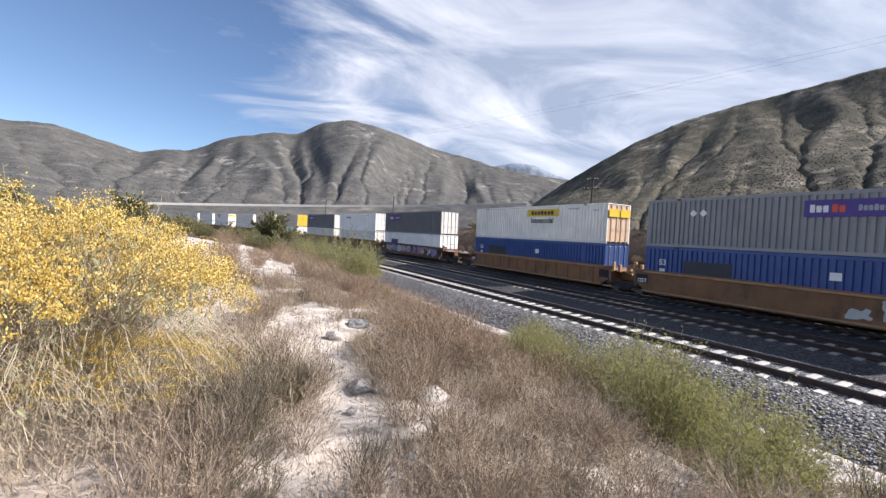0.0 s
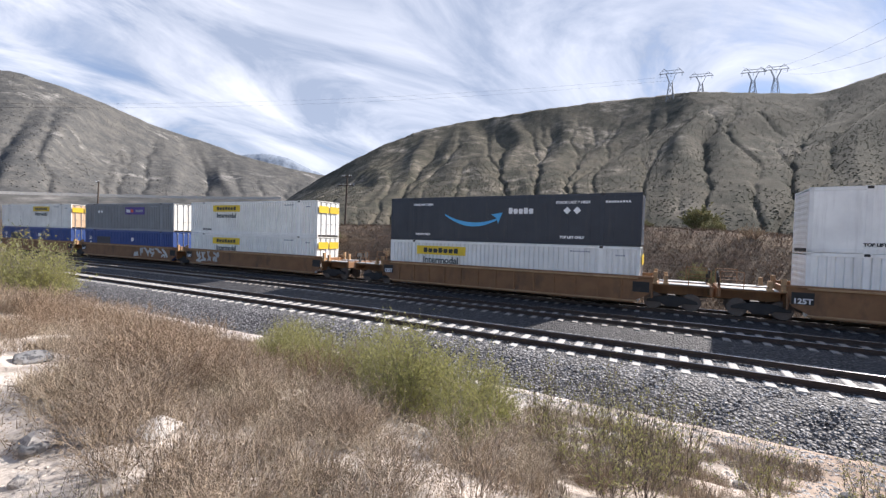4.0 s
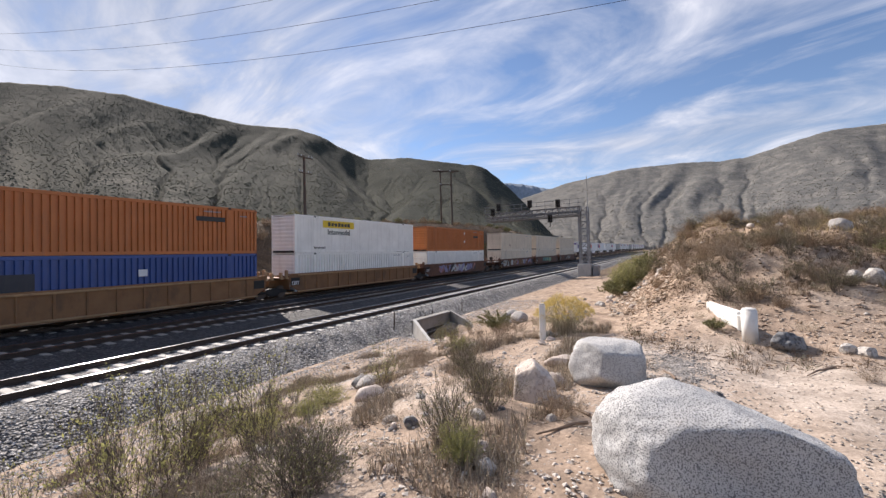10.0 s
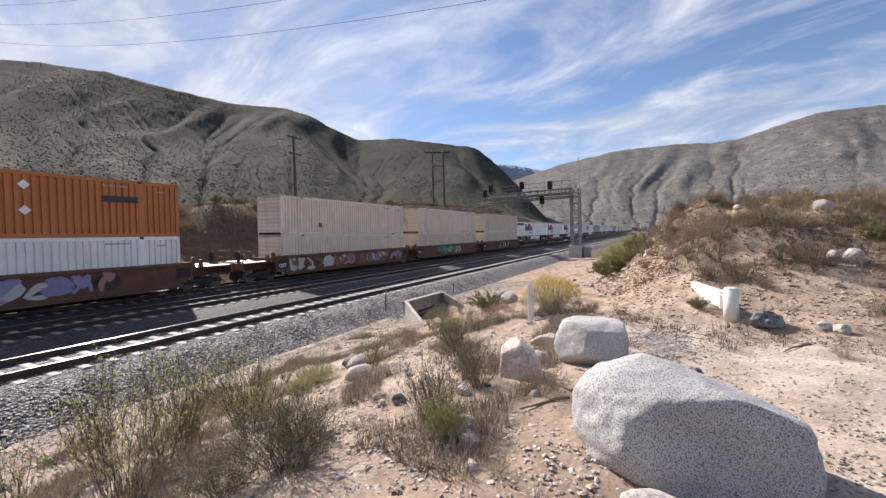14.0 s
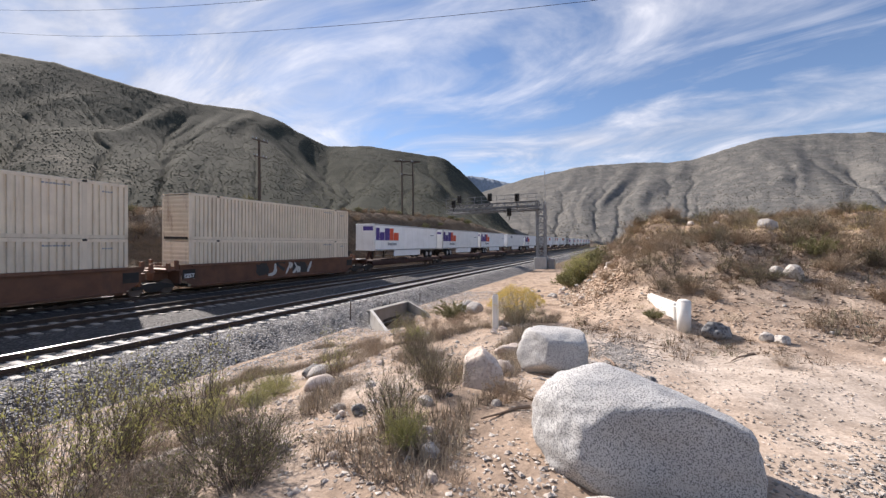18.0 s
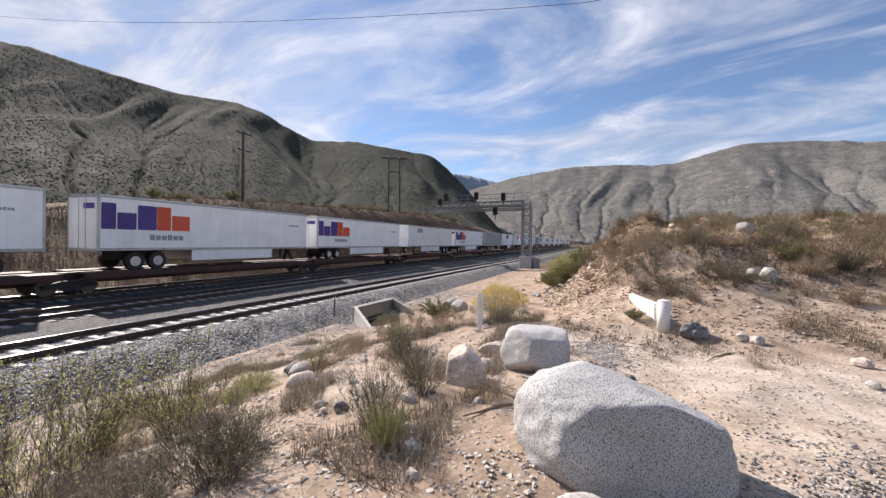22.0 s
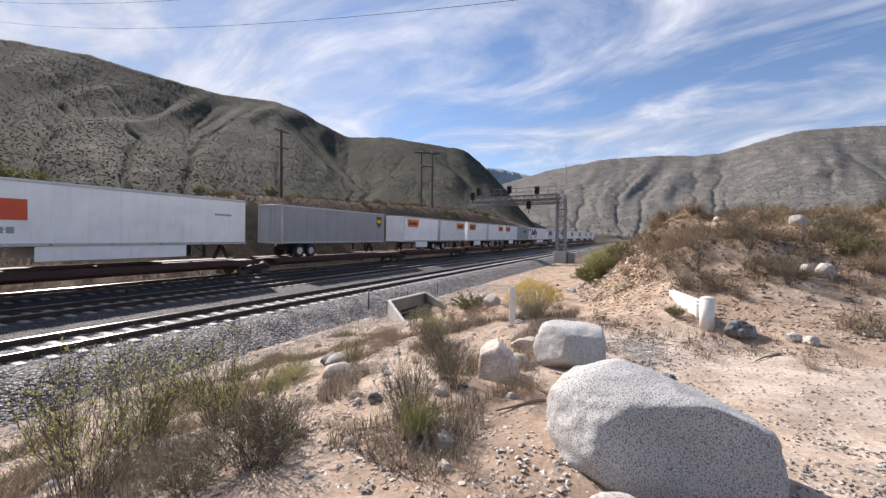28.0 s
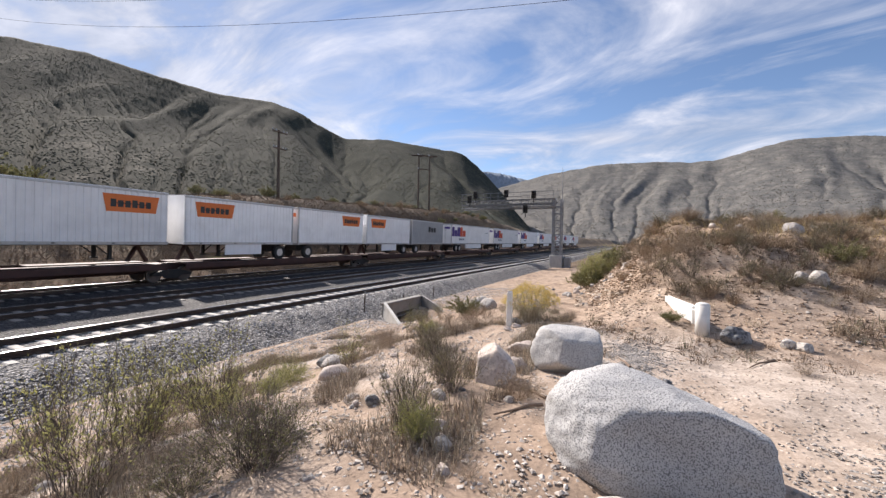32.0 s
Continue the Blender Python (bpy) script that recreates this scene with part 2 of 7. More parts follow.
def hill_mat(name, veg, soil, rock, scale, rocky=0.5, east=None):
    m, n, l, b = node_mat(name)
    co = n.new("ShaderNodeTexCoord").outputs["Object"]
    mp = n.new("ShaderNodeMapping")
    mp.inputs["Scale"].default_value = (1, 1, 0.55)
    l.new(co, mp.inputs[0])
    vec = mp.outputs[0]
    a = noise_tex(n, l, scale, 8, 0.66, vec)
    s = noise_tex(n, l, scale * 3.5, 9, 0.74, vec)
    f = noise_tex(n, l, scale * 22, 6, 0.75, vec)
    col = ramp(n, l, s, [(0.42, veg), (0.6, soil)])
    eastward = None
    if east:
        # darker green-grey tones on the eastern half, paler tones and scars on the western
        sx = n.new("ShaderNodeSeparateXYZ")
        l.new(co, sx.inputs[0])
        eastward = n.new("ShaderNodeMapRange")
        eastward.inputs["From Min"].default_value, eastward.inputs["From Max"].default_value = -60, 200
        l.new(sx.outputs[0], eastward.inputs["Value"])
        col = mixc(n, l, eastward.outputs[0], col, ramp(n, l, s, [(0.42, east[0]), (0.62, east[1])]))
    # bare scars where two patterns meet
    mask = ramp(n, l, a, [(rocky, (0, 0, 0)), (rocky + 0.12, (1, 1, 1))])
    spots = ramp(n, l, s, [(0.46, (0, 0, 0)), (0.62, (1, 1, 1))])
    broken = ramp(n, l, f, [(0.34, (0.15, 0.15, 0.15)), (0.56, (1, 1, 1))])
    bare = mixc(n, l, 1.0, mixc(n, l, 1.0, mask, spots, "MULTIPLY"), broken, "MULTIPLY")
    if eastward:
        bare = mixc(n, l, eastward.outputs[0], bare, mixc(n, l, 0.82, bare, (0, 0, 0)))
    col = mixc(n, l, bare, col, rock)
    col = mixc(n, l, 1.0, col, ramp(n, l, f, [(0.36, (0.74, 0.75, 0.74)), (0.62, (1.14, 1.13, 1.11))]), "MULTIPLY")
    for k, amount in ((9, 0.22), (21, 0.3)):
        dots = n.new("ShaderNodeTexVoronoi")
        dots.inputs["Scale"].default_value = scale * k
        l.new(co, dots.inputs["Vector"])
        many = ramp(n, l, s, [(0.36, (amount,) * 3), (0.66, (amount * 0.2,) * 3)])
        dm = mixc(n, l, 1.0, ramp(n, l, dots.outputs["Distance"], [(0.22, (1, 1, 1)), (0.46, (0, 0, 0))]), many, "MULTIPLY")
        col = mixc(n, l, dm, col, tuple(v * 0.6 for v in veg))
    l.new(col, b.inputs["Base Color"])
    b.inputs["Roughness"].default_value = 1.0
    b.inputs["Specular IOR Level"].default_value = 0.05
    bumped(n, l, b, mixc(n, l, 0.5, s, f), 0.22, 0.05 / scale)
    return m


def granite_mat(name, c1, c2, speck, fine=60, hard=(0.5, 0.58)):
    m, n, l, b = node_mat(name)
    vec = n.new("ShaderNodeTexCoord").outputs["Object"]
    a = noise_tex(n, l, 1.6, 6, 0.6, vec)
    f = noise_tex(n, l, fine, 3, 0.6, vec)
    col = ramp(n, l, a, [(0.3, c1), (0.7, c2)])
    col = mixc(n, l, ramp(n, l, f, [(hard[0], (0, 0, 0)), (hard[1], (1, 1, 1))]), col, speck)
    stain = noise_tex(n, l, 0.8, 4, 0.6, vec, (1, 1, 3))
    col = mixc(n, l, ramp(n, l, stain, [(0.55, (0, 0, 0)), (0.72, (0.5, 0.5, 0.5))]), col, (0.42, 0.37, 0.31))
    l.new(col, b.inputs["Base Color"])
    b.inputs["Roughness"].default_value = 0.85
    bumped(n, l, b, mixc(n, l, 0.4, noise_tex(n, l, 9, 8, 0.65, vec), f), 0.55, 0.03)
    return m


def plant_mat(name, c1, c2, rough=0.8, trans=0.0):
    m, n, l, b = node_mat(name)
    geo = n.new("ShaderNodeNewGeometry")
    info = n.new("ShaderNodeObjectInfo")
    ad = n.new("ShaderNodeMath")
    ad.operation = "ADD"
    l.new(geo.outputs["Random Per Island"], ad.inputs[0])
    mu = n.new("ShaderNodeMath")
    mu.operation = "MULTIPLY_ADD"
    l.new(info.outputs["Random"], mu.inputs[0])
    mu.inputs[1].default_value, mu.inputs[2].default_value = 0.5, -0.25
    l.new(mu.outputs[0], ad.inputs[1])
    l.new(ramp(n, l, ad.outputs[0], [(0.05, c1), (0.95, c2)]), b.inputs["Base Color"])
    b.inputs["Roughness"].default_value = rough
    b.inputs["Specular IOR Level"].default_value = 0.25
    if trans:
        tr = n.new("ShaderNodeBsdfTranslucent")
        tr.inputs["Color"].default_value = (*c2, 1)
        mx = n.new("ShaderNodeMixShader")
        mx.inputs[0].default_value = trans
        l.new(b.outputs[0], mx.inputs[1])
        l.new(tr.outputs[0], mx.inputs[2])
        l.new(mx.outputs[0], n["Material Output"].inputs[0])
    return m


M_GROUND, M_FIELD = ground_mat(), dry_field_mat()
M_BALLAST = ballast_mat("ballast_stone", (0.07, 0.068, 0.07), (0.46, 0.45, 0.44))
# far tracks: stone and ties darker than those of the nearest track
M_BALLAST2 = ballast_mat("darker_ballast_stone", (0.03, 0.029, 0.033), (0.135, 0.132, 0.136))
M_CONCRETE = worn("concrete_tie", (0.4, 0.375, 0.345), (0.53, 0.51, 0.475), 3, 0.85, bump=0.3, dirt=(0.2, 0.17, 0.14))
M_TIE_DARK = worn("darker_concrete_tie", (0.22, 0.2, 0.18), (0.34, 0.31, 0.28), 3, 0.85, bump=0.3, dirt=(0.1, 0.08, 0.07))
M_RAIL = worn("rail_web_rust", (0.055, 0.04, 0.033), (0.09, 0.06, 0.045), 4, 0.7, 0.3)
M_RAILTOP = worn("polished_rail_head", (0.3, 0.3, 0.31), (0.4, 0.4, 0.41), 6, 0.2, 1.0, dirt_amount=0.05)
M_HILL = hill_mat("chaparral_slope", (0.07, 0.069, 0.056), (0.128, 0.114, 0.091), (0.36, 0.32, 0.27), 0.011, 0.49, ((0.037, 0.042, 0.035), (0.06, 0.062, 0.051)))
M_MOUNT = hill_mat("scrub_mountain", (0.09, 0.091, 0.091), (0.14, 0.134, 0.125), (0.46, 0.44, 0.415), 0.006, 0.55)
# eastern range: tones raised and greyed to paint in the haze
M_MOUNT_R = hill_mat("hazed_grey_scrub_mountain", (0.122, 0.122, 0.12), (0.18, 0.172, 0.162), (0.29, 0.275, 0.25), 0.008, 0.56)
# far peaks: the blue of distant haze is put into the base colour
M_FAR = hill_mat("haze_blue_far_mountain", (0.2, 0.24, 0.3), (0.25, 0.29, 0.35), (0.3, 0.34, 0.4), 0.002, 0.6)
M_BOULDER = granite_mat("speckled_granite", (0.4, 0.4, 0.4), (0.57, 0.57, 0.565), (0.15, 0.15, 0.155), 105, (0.5, 0.575))
M_PALE = granite_mat("pale_banded_granite", (0.38, 0.375, 0.37), (0.58, 0.57, 0.555), (0.29, 0.285, 0.285), 60)
M_STONE = granite_mat("field_stone", (0.4, 0.37, 0.34), (0.56, 0.53, 0.49), (0.27, 0.25, 0.24), 30)


# ---- mesh building ----
class Shape:
    """Collects vertices and faces of one mesh."""

    def __init__(self):
        self.v, self.f = [], []

    def box(self, x0, x1, y0, y1, z0, z1, c=0.0):
        b = len(self.v)
        c = min(c, (x1 - x0) * 0.4, (y1 - y0) * 0.4, (z1 - z0) * 0.4)
        if c <= 0:
            self.v += [(x, y, z) for z in (z0, z1) for y in (y0, y1) for x in (x0, x1)]
            self.f += [tuple(b + i for i in q) for q in ((0, 2, 3, 1), (4, 5, 7, 6), (0, 1, 5, 4), (2, 6, 7, 3), (0, 4, 6, 2), (1, 3, 7, 5))]
            return self
        bm = bmesh.new()
        bmesh.ops.create_cube(bm, size=1)
        for q in bm.verts:
            q.co = ((x0 + x1) / 2 + q.co.x * (x1 - x0), (y0 + y1) / 2 + q.co.y * (y1 - y0), (z0 + z1) / 2 + q.co.z * (z1 - z0))
        bmesh.ops.bevel(bm, geom=bm.edges[:], offset=c, segments=1, affect="EDGES")
        return self.add(bm)

    def add(self, bm):
        b = len(self.v)
        bm.verts.index_update()
        self.v += [tuple(q.co) for q in bm.verts]
        self.f += [tuple(b + q.index for q in f.verts) for f in bm.faces]
        bm.free()
        return self

    def tube(self, p0, p1, r0, r1=None, n=6, caps=True):
        r1 = r0 if r1 is None else r1
        p0, p1 = Vector(p0), Vector(p1)
        d = (p1 - p0).normalized()
        a = d.orthogonal().normalized()
        e = d.cross(a)
        b = len(self.v)
        for p, r in ((p0, r0), (p1, r1)):
            self.v += [tuple(p + (a * math.cos(2 * math.pi * i / n) + e * math.sin(2 * math.pi * i / n)) * r) for i in range(n)]
        self.f += [(b + i, b + (i + 1) % n, b + n + (i + 1) % n, b + n + i) for i in range(n)]
        if caps:
            self.f += [tuple(b + i for i in reversed(range(n))), tuple(b + n + i for i in range(n))]
        return self

    def bar(self, p0, p1, w, h):
        """A square bar between two points."""
        p0, p1 = Vector(p0), Vector(p1)
        d = (p1 - p0).normalized()
        a = d.cross(Vector((0, 0, 1)))
        a = a.normalized() if a.length > 1e-4 else Vector((1, 0, 0))
        e = a.cross(d)
        b = len(self.v)
        for p in (p0, p1):
            self.v += [tuple(p + a * i * w / 2 + e * j * h / 2) for i, j in ((-1, -1), (1, -1), (1, 1), (-1, 1))]
        self.f += [(b + i, b + (i + 1) % 4, b + 4 + (i + 1) % 4, b + 4 + i) for i in range(4)] + [(b + 3, b + 2, b + 1, b), (b + 4, b + 5, b + 6, b + 7)]
        return self

    def prism(self, outline, y0, y1):
        """An outline in x, z drawn from y0 to y1."""
        b, n = len(self.v), len(outline)
        self.v += [(x, y0, z) for x, z in outline] + [(x, y1, z) for x, z in outline]
        self.f += [tuple(b + i for i in range(n)), tuple(b + n + i for i in reversed(range(n)))]
        self.f += [(b + (i + 1) % n, b + i, b + n + i, b + n + (i + 1) % n) for i in range(n)]
        return self

    def mesh(self, name, smooth=False):
        me = bpy.data.meshes.new(name)
        me.from_pydata(self.v, [], self.f)
        bm = bmesh.new()
        bm.from_mesh(me)
        bmesh.ops.recalc_face_normals(bm, faces=bm.faces[:])
        bm.to_mesh(me)
        bm.free()
        if smooth:
            me.polygons.foreach_set("use_smooth", [True] * len(me.polygons))
        return me


MESHES = {}


def shared(key, make, smooth=False):
    if key not in MESHES:
        MESHES[key] = make().mesh(key, smooth)
    return MESHES[key]


def part(name, me, material, parent, label="", m=None):
    """Links a mesh as one object under a thing or part."""
    if isinstance(me, Shape):
        me = me.mesh(name)
    if not me.materials:
        me.materials.append(material)
    ob = new(name, me)
    if me.materials[0] is not material:
        ob.material_slots[0].link = "OBJECT"
        ob.material_slots[0].material = material
    ob.parent = parent
    if m is not None:
        ob.matrix_basis = m
    return tagged(ob, label) if label else ob


def thing(name, label, category, m=None, group="", kind=""):
    ob = new(name)
    ob.empty_display_size = 0.2
    if m is not None:
        ob.matrix_basis = m
    return tagged(ob, label, category, group, kind)


# ---- plan: three curving, climbing tracks ----
def track_y(x):
    if x < -90:
        return 3.2 + 0.2105 * (x + 90) - 0.00091 * (x + 90) ** 2
    if x > 100:
        return 15.9 + 0.0078 * (x - 100)
    return 14.0909 + 0.0513 * x - 0.000566 * x * x + 0.000002323 * x ** 3


def track_slope(x):
    return (track_y(x + 0.5) - track_y(x - 0.5))


def track_z(x):
    if x < -110:
        return track_z(-110) + 0.0067 * (x + 110)
    if x > 140:
        return track_z(140) + 0.0156 * (x - 140)
    return 0.0106 * x + 0.0000178 * x * x


def beside(x, off):
    """The point at x on the line that runs off metres beyond the nearest track's middle."""
    s = track_slope(x)
    return x, track_y(x) + off * math.sqrt(1 + s * s)


LX = np.linspace(-420, 420, 8401)
LS = np.concatenate([[0], np.cumsum(np.hypot(np.diff(LX), np.diff([track_y(x) for x in LX])))])
LS -= np.interp(0, LX, LS)


def x_at(s):
    return float(np.interp(s, LS, LX))


TRACKS = [(0.0, 0.0), (5.446, 0.13), (11.27, 0.17)]      # offset beyond the nearest track, rise
CANT = math.atan(0.033)


def sstep(a, b, x):
    t = min(1, max(0, (x - a) / (b - a)))
    return t * t * (3 - 2 * t)


def bank_height(x):
    """The dry bank beyond the tracks: low in the middle, higher to the east."""
    return 0.95 + float(np.interp(x, (-120, -60, -33, -19, 0, 15, 21, 27, 36, 51, 70, 104, 130, 154, 182, 260), (5, 5.3, 5.6, 6.8, 5.6, 4.7, 5.9, 7.4, 8.2, 9.0, 9.6, 10.6, 9.6, 8.2, 7.1, 6)))


def ground_z(x, y, fine=True):
    ty, tz = track_y(x), track_z(x)
    ly = y - ty
    if ly < -3.2:
        low = tz - 0.86
        plat = 1.08 - 1.0 * sstep(7, 34, x) + 0.01 * x * sstep(-10, -60, x)
        t = sstep(-12.6, -4.2, ly)
        z = plat * (1 - t) + low * t
        z += (1.3 * sstep(7.0, 14, x + 0.25 * min(0, y + 2)) + 2.15 * sstep(10.0, 21, x + 0.25 * min(0, y + 2))) * sstep(0.155 * x, -0.07 * x, y) * (1 - 0.35 * sstep(-6, -22, y))
        z -= 0.95 * math.exp(-((x - 17.0) ** 2 + (y - 9.8) ** 2) / 1.6)
        z += 0.6 * sstep(-14, -30, x) * sstep(-11, -17, ly)
        if fine:
            k = sstep(-3.2, -5.5, ly)
            rise = sstep(1.3, 2.6, z)
            z += rise * (0.2 * noise.noise((x * 0.8, y * 0.8, 3.5)) + 0.2 * abs(noise.noise((x * 1.7, y * 1.7, 9.5))) - 0.08 + 0.13 * noise.noise((x * 3.4, y * 3.4, 6.5)))
            z += 0.32 * sstep(1.5, 2.6, z) * noise.noise((x * 0.33, y * 0.33, 5.5))
            z += k * (0.10 * noise.noise((x * 0.55, y * 0.55, 2.1)) + 0.05 * noise.noise((x * 1.9, y * 1.9, 7.3)) + 0.022 * noise.noise((x * 6.1, y * 6.1, 1.3)))
    elif ly < 16.5:
        z = tz - 0.95
    else:
        z = tz - 0.95 + bank_height(x) * sstep(16.5, 31, ly) + 0.012 * max(0, min(ly, 140) - 31)
        if fine:
            z += 0.5 * noise.noise((x * 0.09, y * 0.12, 4)) * sstep(18, 26, ly) * sstep(33, 26, ly) + 0.3 * noise.noise((x * 0.4, y * 0.4, 4)) * sstep(17, 22, ly)
    return z


def spread(lo, hi, near_lo, near_hi, step, grow):
    pts = list(np.arange(near_lo, near_hi, step))
    d, p = step, near_hi
    while p < hi:
        pts.append(p)
        d *= grow
        p += d
    pts.append(hi)
    d, p = step, near_lo
    while p > lo:
        d *= grow
        p -= d
        pts.insert(0, max(p, lo))
    return pts


gx, gy = spread(-3000, 3000, -14, 24, 0.22, 1.055), spread(-1500, 3000, -9, 12, 0.22, 1.055)
gv = [(x, y, ground_z(x, y)) for y in gy for x in gx]
nx = len(gx)
gf = [(j * nx + i, j * nx + i + 1, (j + 1) * nx + i + 1, (j + 1) * nx + i) for j in range(len(gy) - 1) for i in range(nx - 1)]
g_me = bpy.data.meshes.new("ground")
g_me.from_pydata(gv, [], gf)
g_me.materials.append(M_GROUND)
g_me.materials.append(M_FIELD)
g_me.polygons.foreach_set("use_smooth", [True] * len(gf))
g_me.polygons.foreach_set("material_index", [1 if gy[j] - track_y(gx[i]) > 15.8 or gx[i] < -34 or gx[i] > 60 else 0 for j in range(len(gy) - 1) for i in range(nx - 1)])
tagged(new("ground", g_me), "pale sandy ground with dry grass slope beyond the tracks", "ground", kind="structure")


# ---- hills and mountains ----
def carve(z, dr, dt, rounds, power, spring):
    """Lets running water cut a slope: columns run from the foot, which stays, to the crest, which stays."""
    cols, rows = z.shape
    own = np.arange(cols * rows).reshape(cols, rows)
    cell = (dr * dt).ravel()
    for _ in range(rounds):
        best = np.zeros_like(z)
        to, gap = own.copy(), np.ones_like(z)
        for di in (-1, 0, 1):
            for dj in (-1, 0, 1):
                if di == dj == 0:
                    continue
                other = np.roll(z, (-di, -dj), (0, 1)).copy()
                if di:
                    other[-1 if di > 0 else 0, :] = 1e9
                if dj:
                    other[:, -1 if dj > 0 else 0] = 1e9
                d = np.sqrt((di * dt) ** 2 + (dj * dr) ** 2)
                fall = (z - other) / d
                m = fall > best
                best[m], gap[m] = fall[m], d[m]
                to[m] = np.roll(own, (-di, -dj), (0, 1))[m]
        order = np.argsort(-z.ravel()).tolist()
        down, area = to.ravel().tolist(), cell.tolist()
        for i in order:
            if down[i] != i:
                area[down[i]] += area[i]
        cut = (np.sqrt(np.maximum(np.array(area) - spring, 0)) * power / gap.ravel()).tolist()
        h = z.ravel().tolist()
        last = rows - 1
        for i in reversed(order):
            j = i % rows
            if down[i] != i and 0 < j < last:
                h[i] = (h[i] + cut[i] * h[down[i]]) / (1 + cut[i])
        z = np.array(h).reshape(cols, rows)
        z[1:-1, 1:-1] += 0.12 * (z[2:, 1:-1] + z[:-2, 1:-1] - 2 * z[1:-1, 1:-1]) + 0.04 * (z[1:-1, 2:] + z[1:-1, :-2] - 2 * z[1:-1, 1:-1])
    return z


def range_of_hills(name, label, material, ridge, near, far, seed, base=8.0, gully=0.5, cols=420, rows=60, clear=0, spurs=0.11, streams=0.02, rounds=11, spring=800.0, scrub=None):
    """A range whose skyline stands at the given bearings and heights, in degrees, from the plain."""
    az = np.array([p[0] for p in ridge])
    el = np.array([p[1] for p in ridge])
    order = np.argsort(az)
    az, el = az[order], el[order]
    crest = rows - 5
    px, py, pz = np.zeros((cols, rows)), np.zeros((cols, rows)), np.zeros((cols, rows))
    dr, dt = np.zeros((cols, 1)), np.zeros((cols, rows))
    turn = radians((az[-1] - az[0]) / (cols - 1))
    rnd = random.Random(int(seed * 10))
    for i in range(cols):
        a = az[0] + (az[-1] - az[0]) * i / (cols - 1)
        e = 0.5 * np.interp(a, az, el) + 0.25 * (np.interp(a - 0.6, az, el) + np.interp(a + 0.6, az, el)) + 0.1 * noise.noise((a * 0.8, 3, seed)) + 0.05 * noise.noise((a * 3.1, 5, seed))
        ca, sa = math.cos(radians(a)), -math.sin(radians(a))
        r1 = far * (1 + 0.1 * noise.noise((a * 0.07, seed, 0.3)))
        r0 = max(near, clear / max(0.12, ca)) if clear else near
        k1 = math.tan(radians(max(e, 0.05)))
        dr[i, 0] = (r1 - r0) / crest
        for j in range(rows):
            u = j / crest if j <= crest else 1 + (j - crest) * 0.12
            r = r0 + (r1 - r0) * u
            px[i, j], py[i, j], dt[i, j] = sa * r, ca * r, r * turn
            if u <= 1:
                wa = a * spurs + 0.8 * noise.noise((a * spurs * 0.7, u * 1.6, seed + 4)) + 0.35 * u
                g = 0.5 + 0.8 * noise.noise((wa, u * 0.7, seed + 1)) + 0.6 * abs(noise.noise((wa * 1.7, u * 1.1, seed + 2))) + 0.25 * noise.noise((wa * 4.3, u * 2.2, seed + 3))
                k = 1.8 * u ** 0.6 * (1 - u) ** 1.1
                pz[i, j] = base * (1 - u) ** 2 + 2.7 * (1 - (1 - u) ** 2) + r1 * k1 * u * (1 - gully * k * g) + (rnd.uniform(-0.2, 0.2) * dr[i, 0] if 0 < j < crest else 0)
            else:
                pz[i, j] = (2.7 + r1 * k1) * (1 - (u - 1) * 0.8)
    pz[:, 1:crest + 1] = carve(pz[:, 1:crest + 1].copy(), dr, dt[:, 1:crest + 1], rounds, streams, spring)
    pz[:, 0] = -25
    vs = np.stack([px, py, pz], -1).reshape(-1, 3).tolist()
    fs = []
    for i in range(cols - 1):
        for j in range(rows - 1):
            q = i * rows + j
            fs.append((q, q + rows, q + rows + 1, q + 1))
    me = bpy.data.meshes.new(name)
    me.from_pydata(vs, [], fs)
    me.materials.append(material)
    me.polygons.foreach_set("use_smooth", [True] * len(me.polygons))
    if scrub:
        count, size, mat, cover = scrub
        sv, sf = [], []
        while len(sf) < count * 8:
            i, j = rnd.randrange(cols - 1), rnd.randrange(1, rows - 6)
            p, q, o = (Vector(vs[c]) for c in (i * rows + j, (i + 1) * rows + j, i * rows + j + 1))
            c = p + (q - p) * rnd.random() + (o - p) * rnd.random()
            if noise.noise(c * 0.012) + 0.6 * noise.noise(c * 0.035) + 0.2 > rnd.uniform(-0.5, 0.5):
                w, b = size * rnd.choice((0.5, 0.7, 0.8, 1.0, 1.3)), len(sv)
                ring = [Vector((rnd.uniform(0.7, 1.3) * math.cos(h), rnd.uniform(0.7, 1.3) * math.sin(h), rnd.uniform(-0.2, 0.25))) * w for h in (0.3, 1.9, 3.4, 5.0)]
                sv += [tuple(c + h) for h in ring] + [tuple(c + Vector((rnd.uniform(-0.3, 0.3) * w, rnd.uniform(-0.3, 0.3) * w, w * rnd.uniform(0.45, 0.9)))), tuple(c - Vector((0, 0, w)))]
                sf += [(b, b + 1, b + 4), (b + 1, b + 2, b + 4), (b + 2, b + 3, b + 4), (b + 3, b, b + 4), (b + 1, b, b + 5), (b + 2, b + 1, b + 5), (b + 3, b + 2, b + 5), (b, b + 3, b + 5)]
        cm = bpy.data.meshes.new("chaparral")
        cm.from_pydata(sv, [], sf)
        cm.materials.append(mat)
        cm.polygons.foreach_set("use_smooth", [True] * len(cm.polygons))
        tagged(new("chaparral", cm), cover, "shrubs", kind="stuff")
    return tagged(new(name, me), label, "hill", kind="structure")


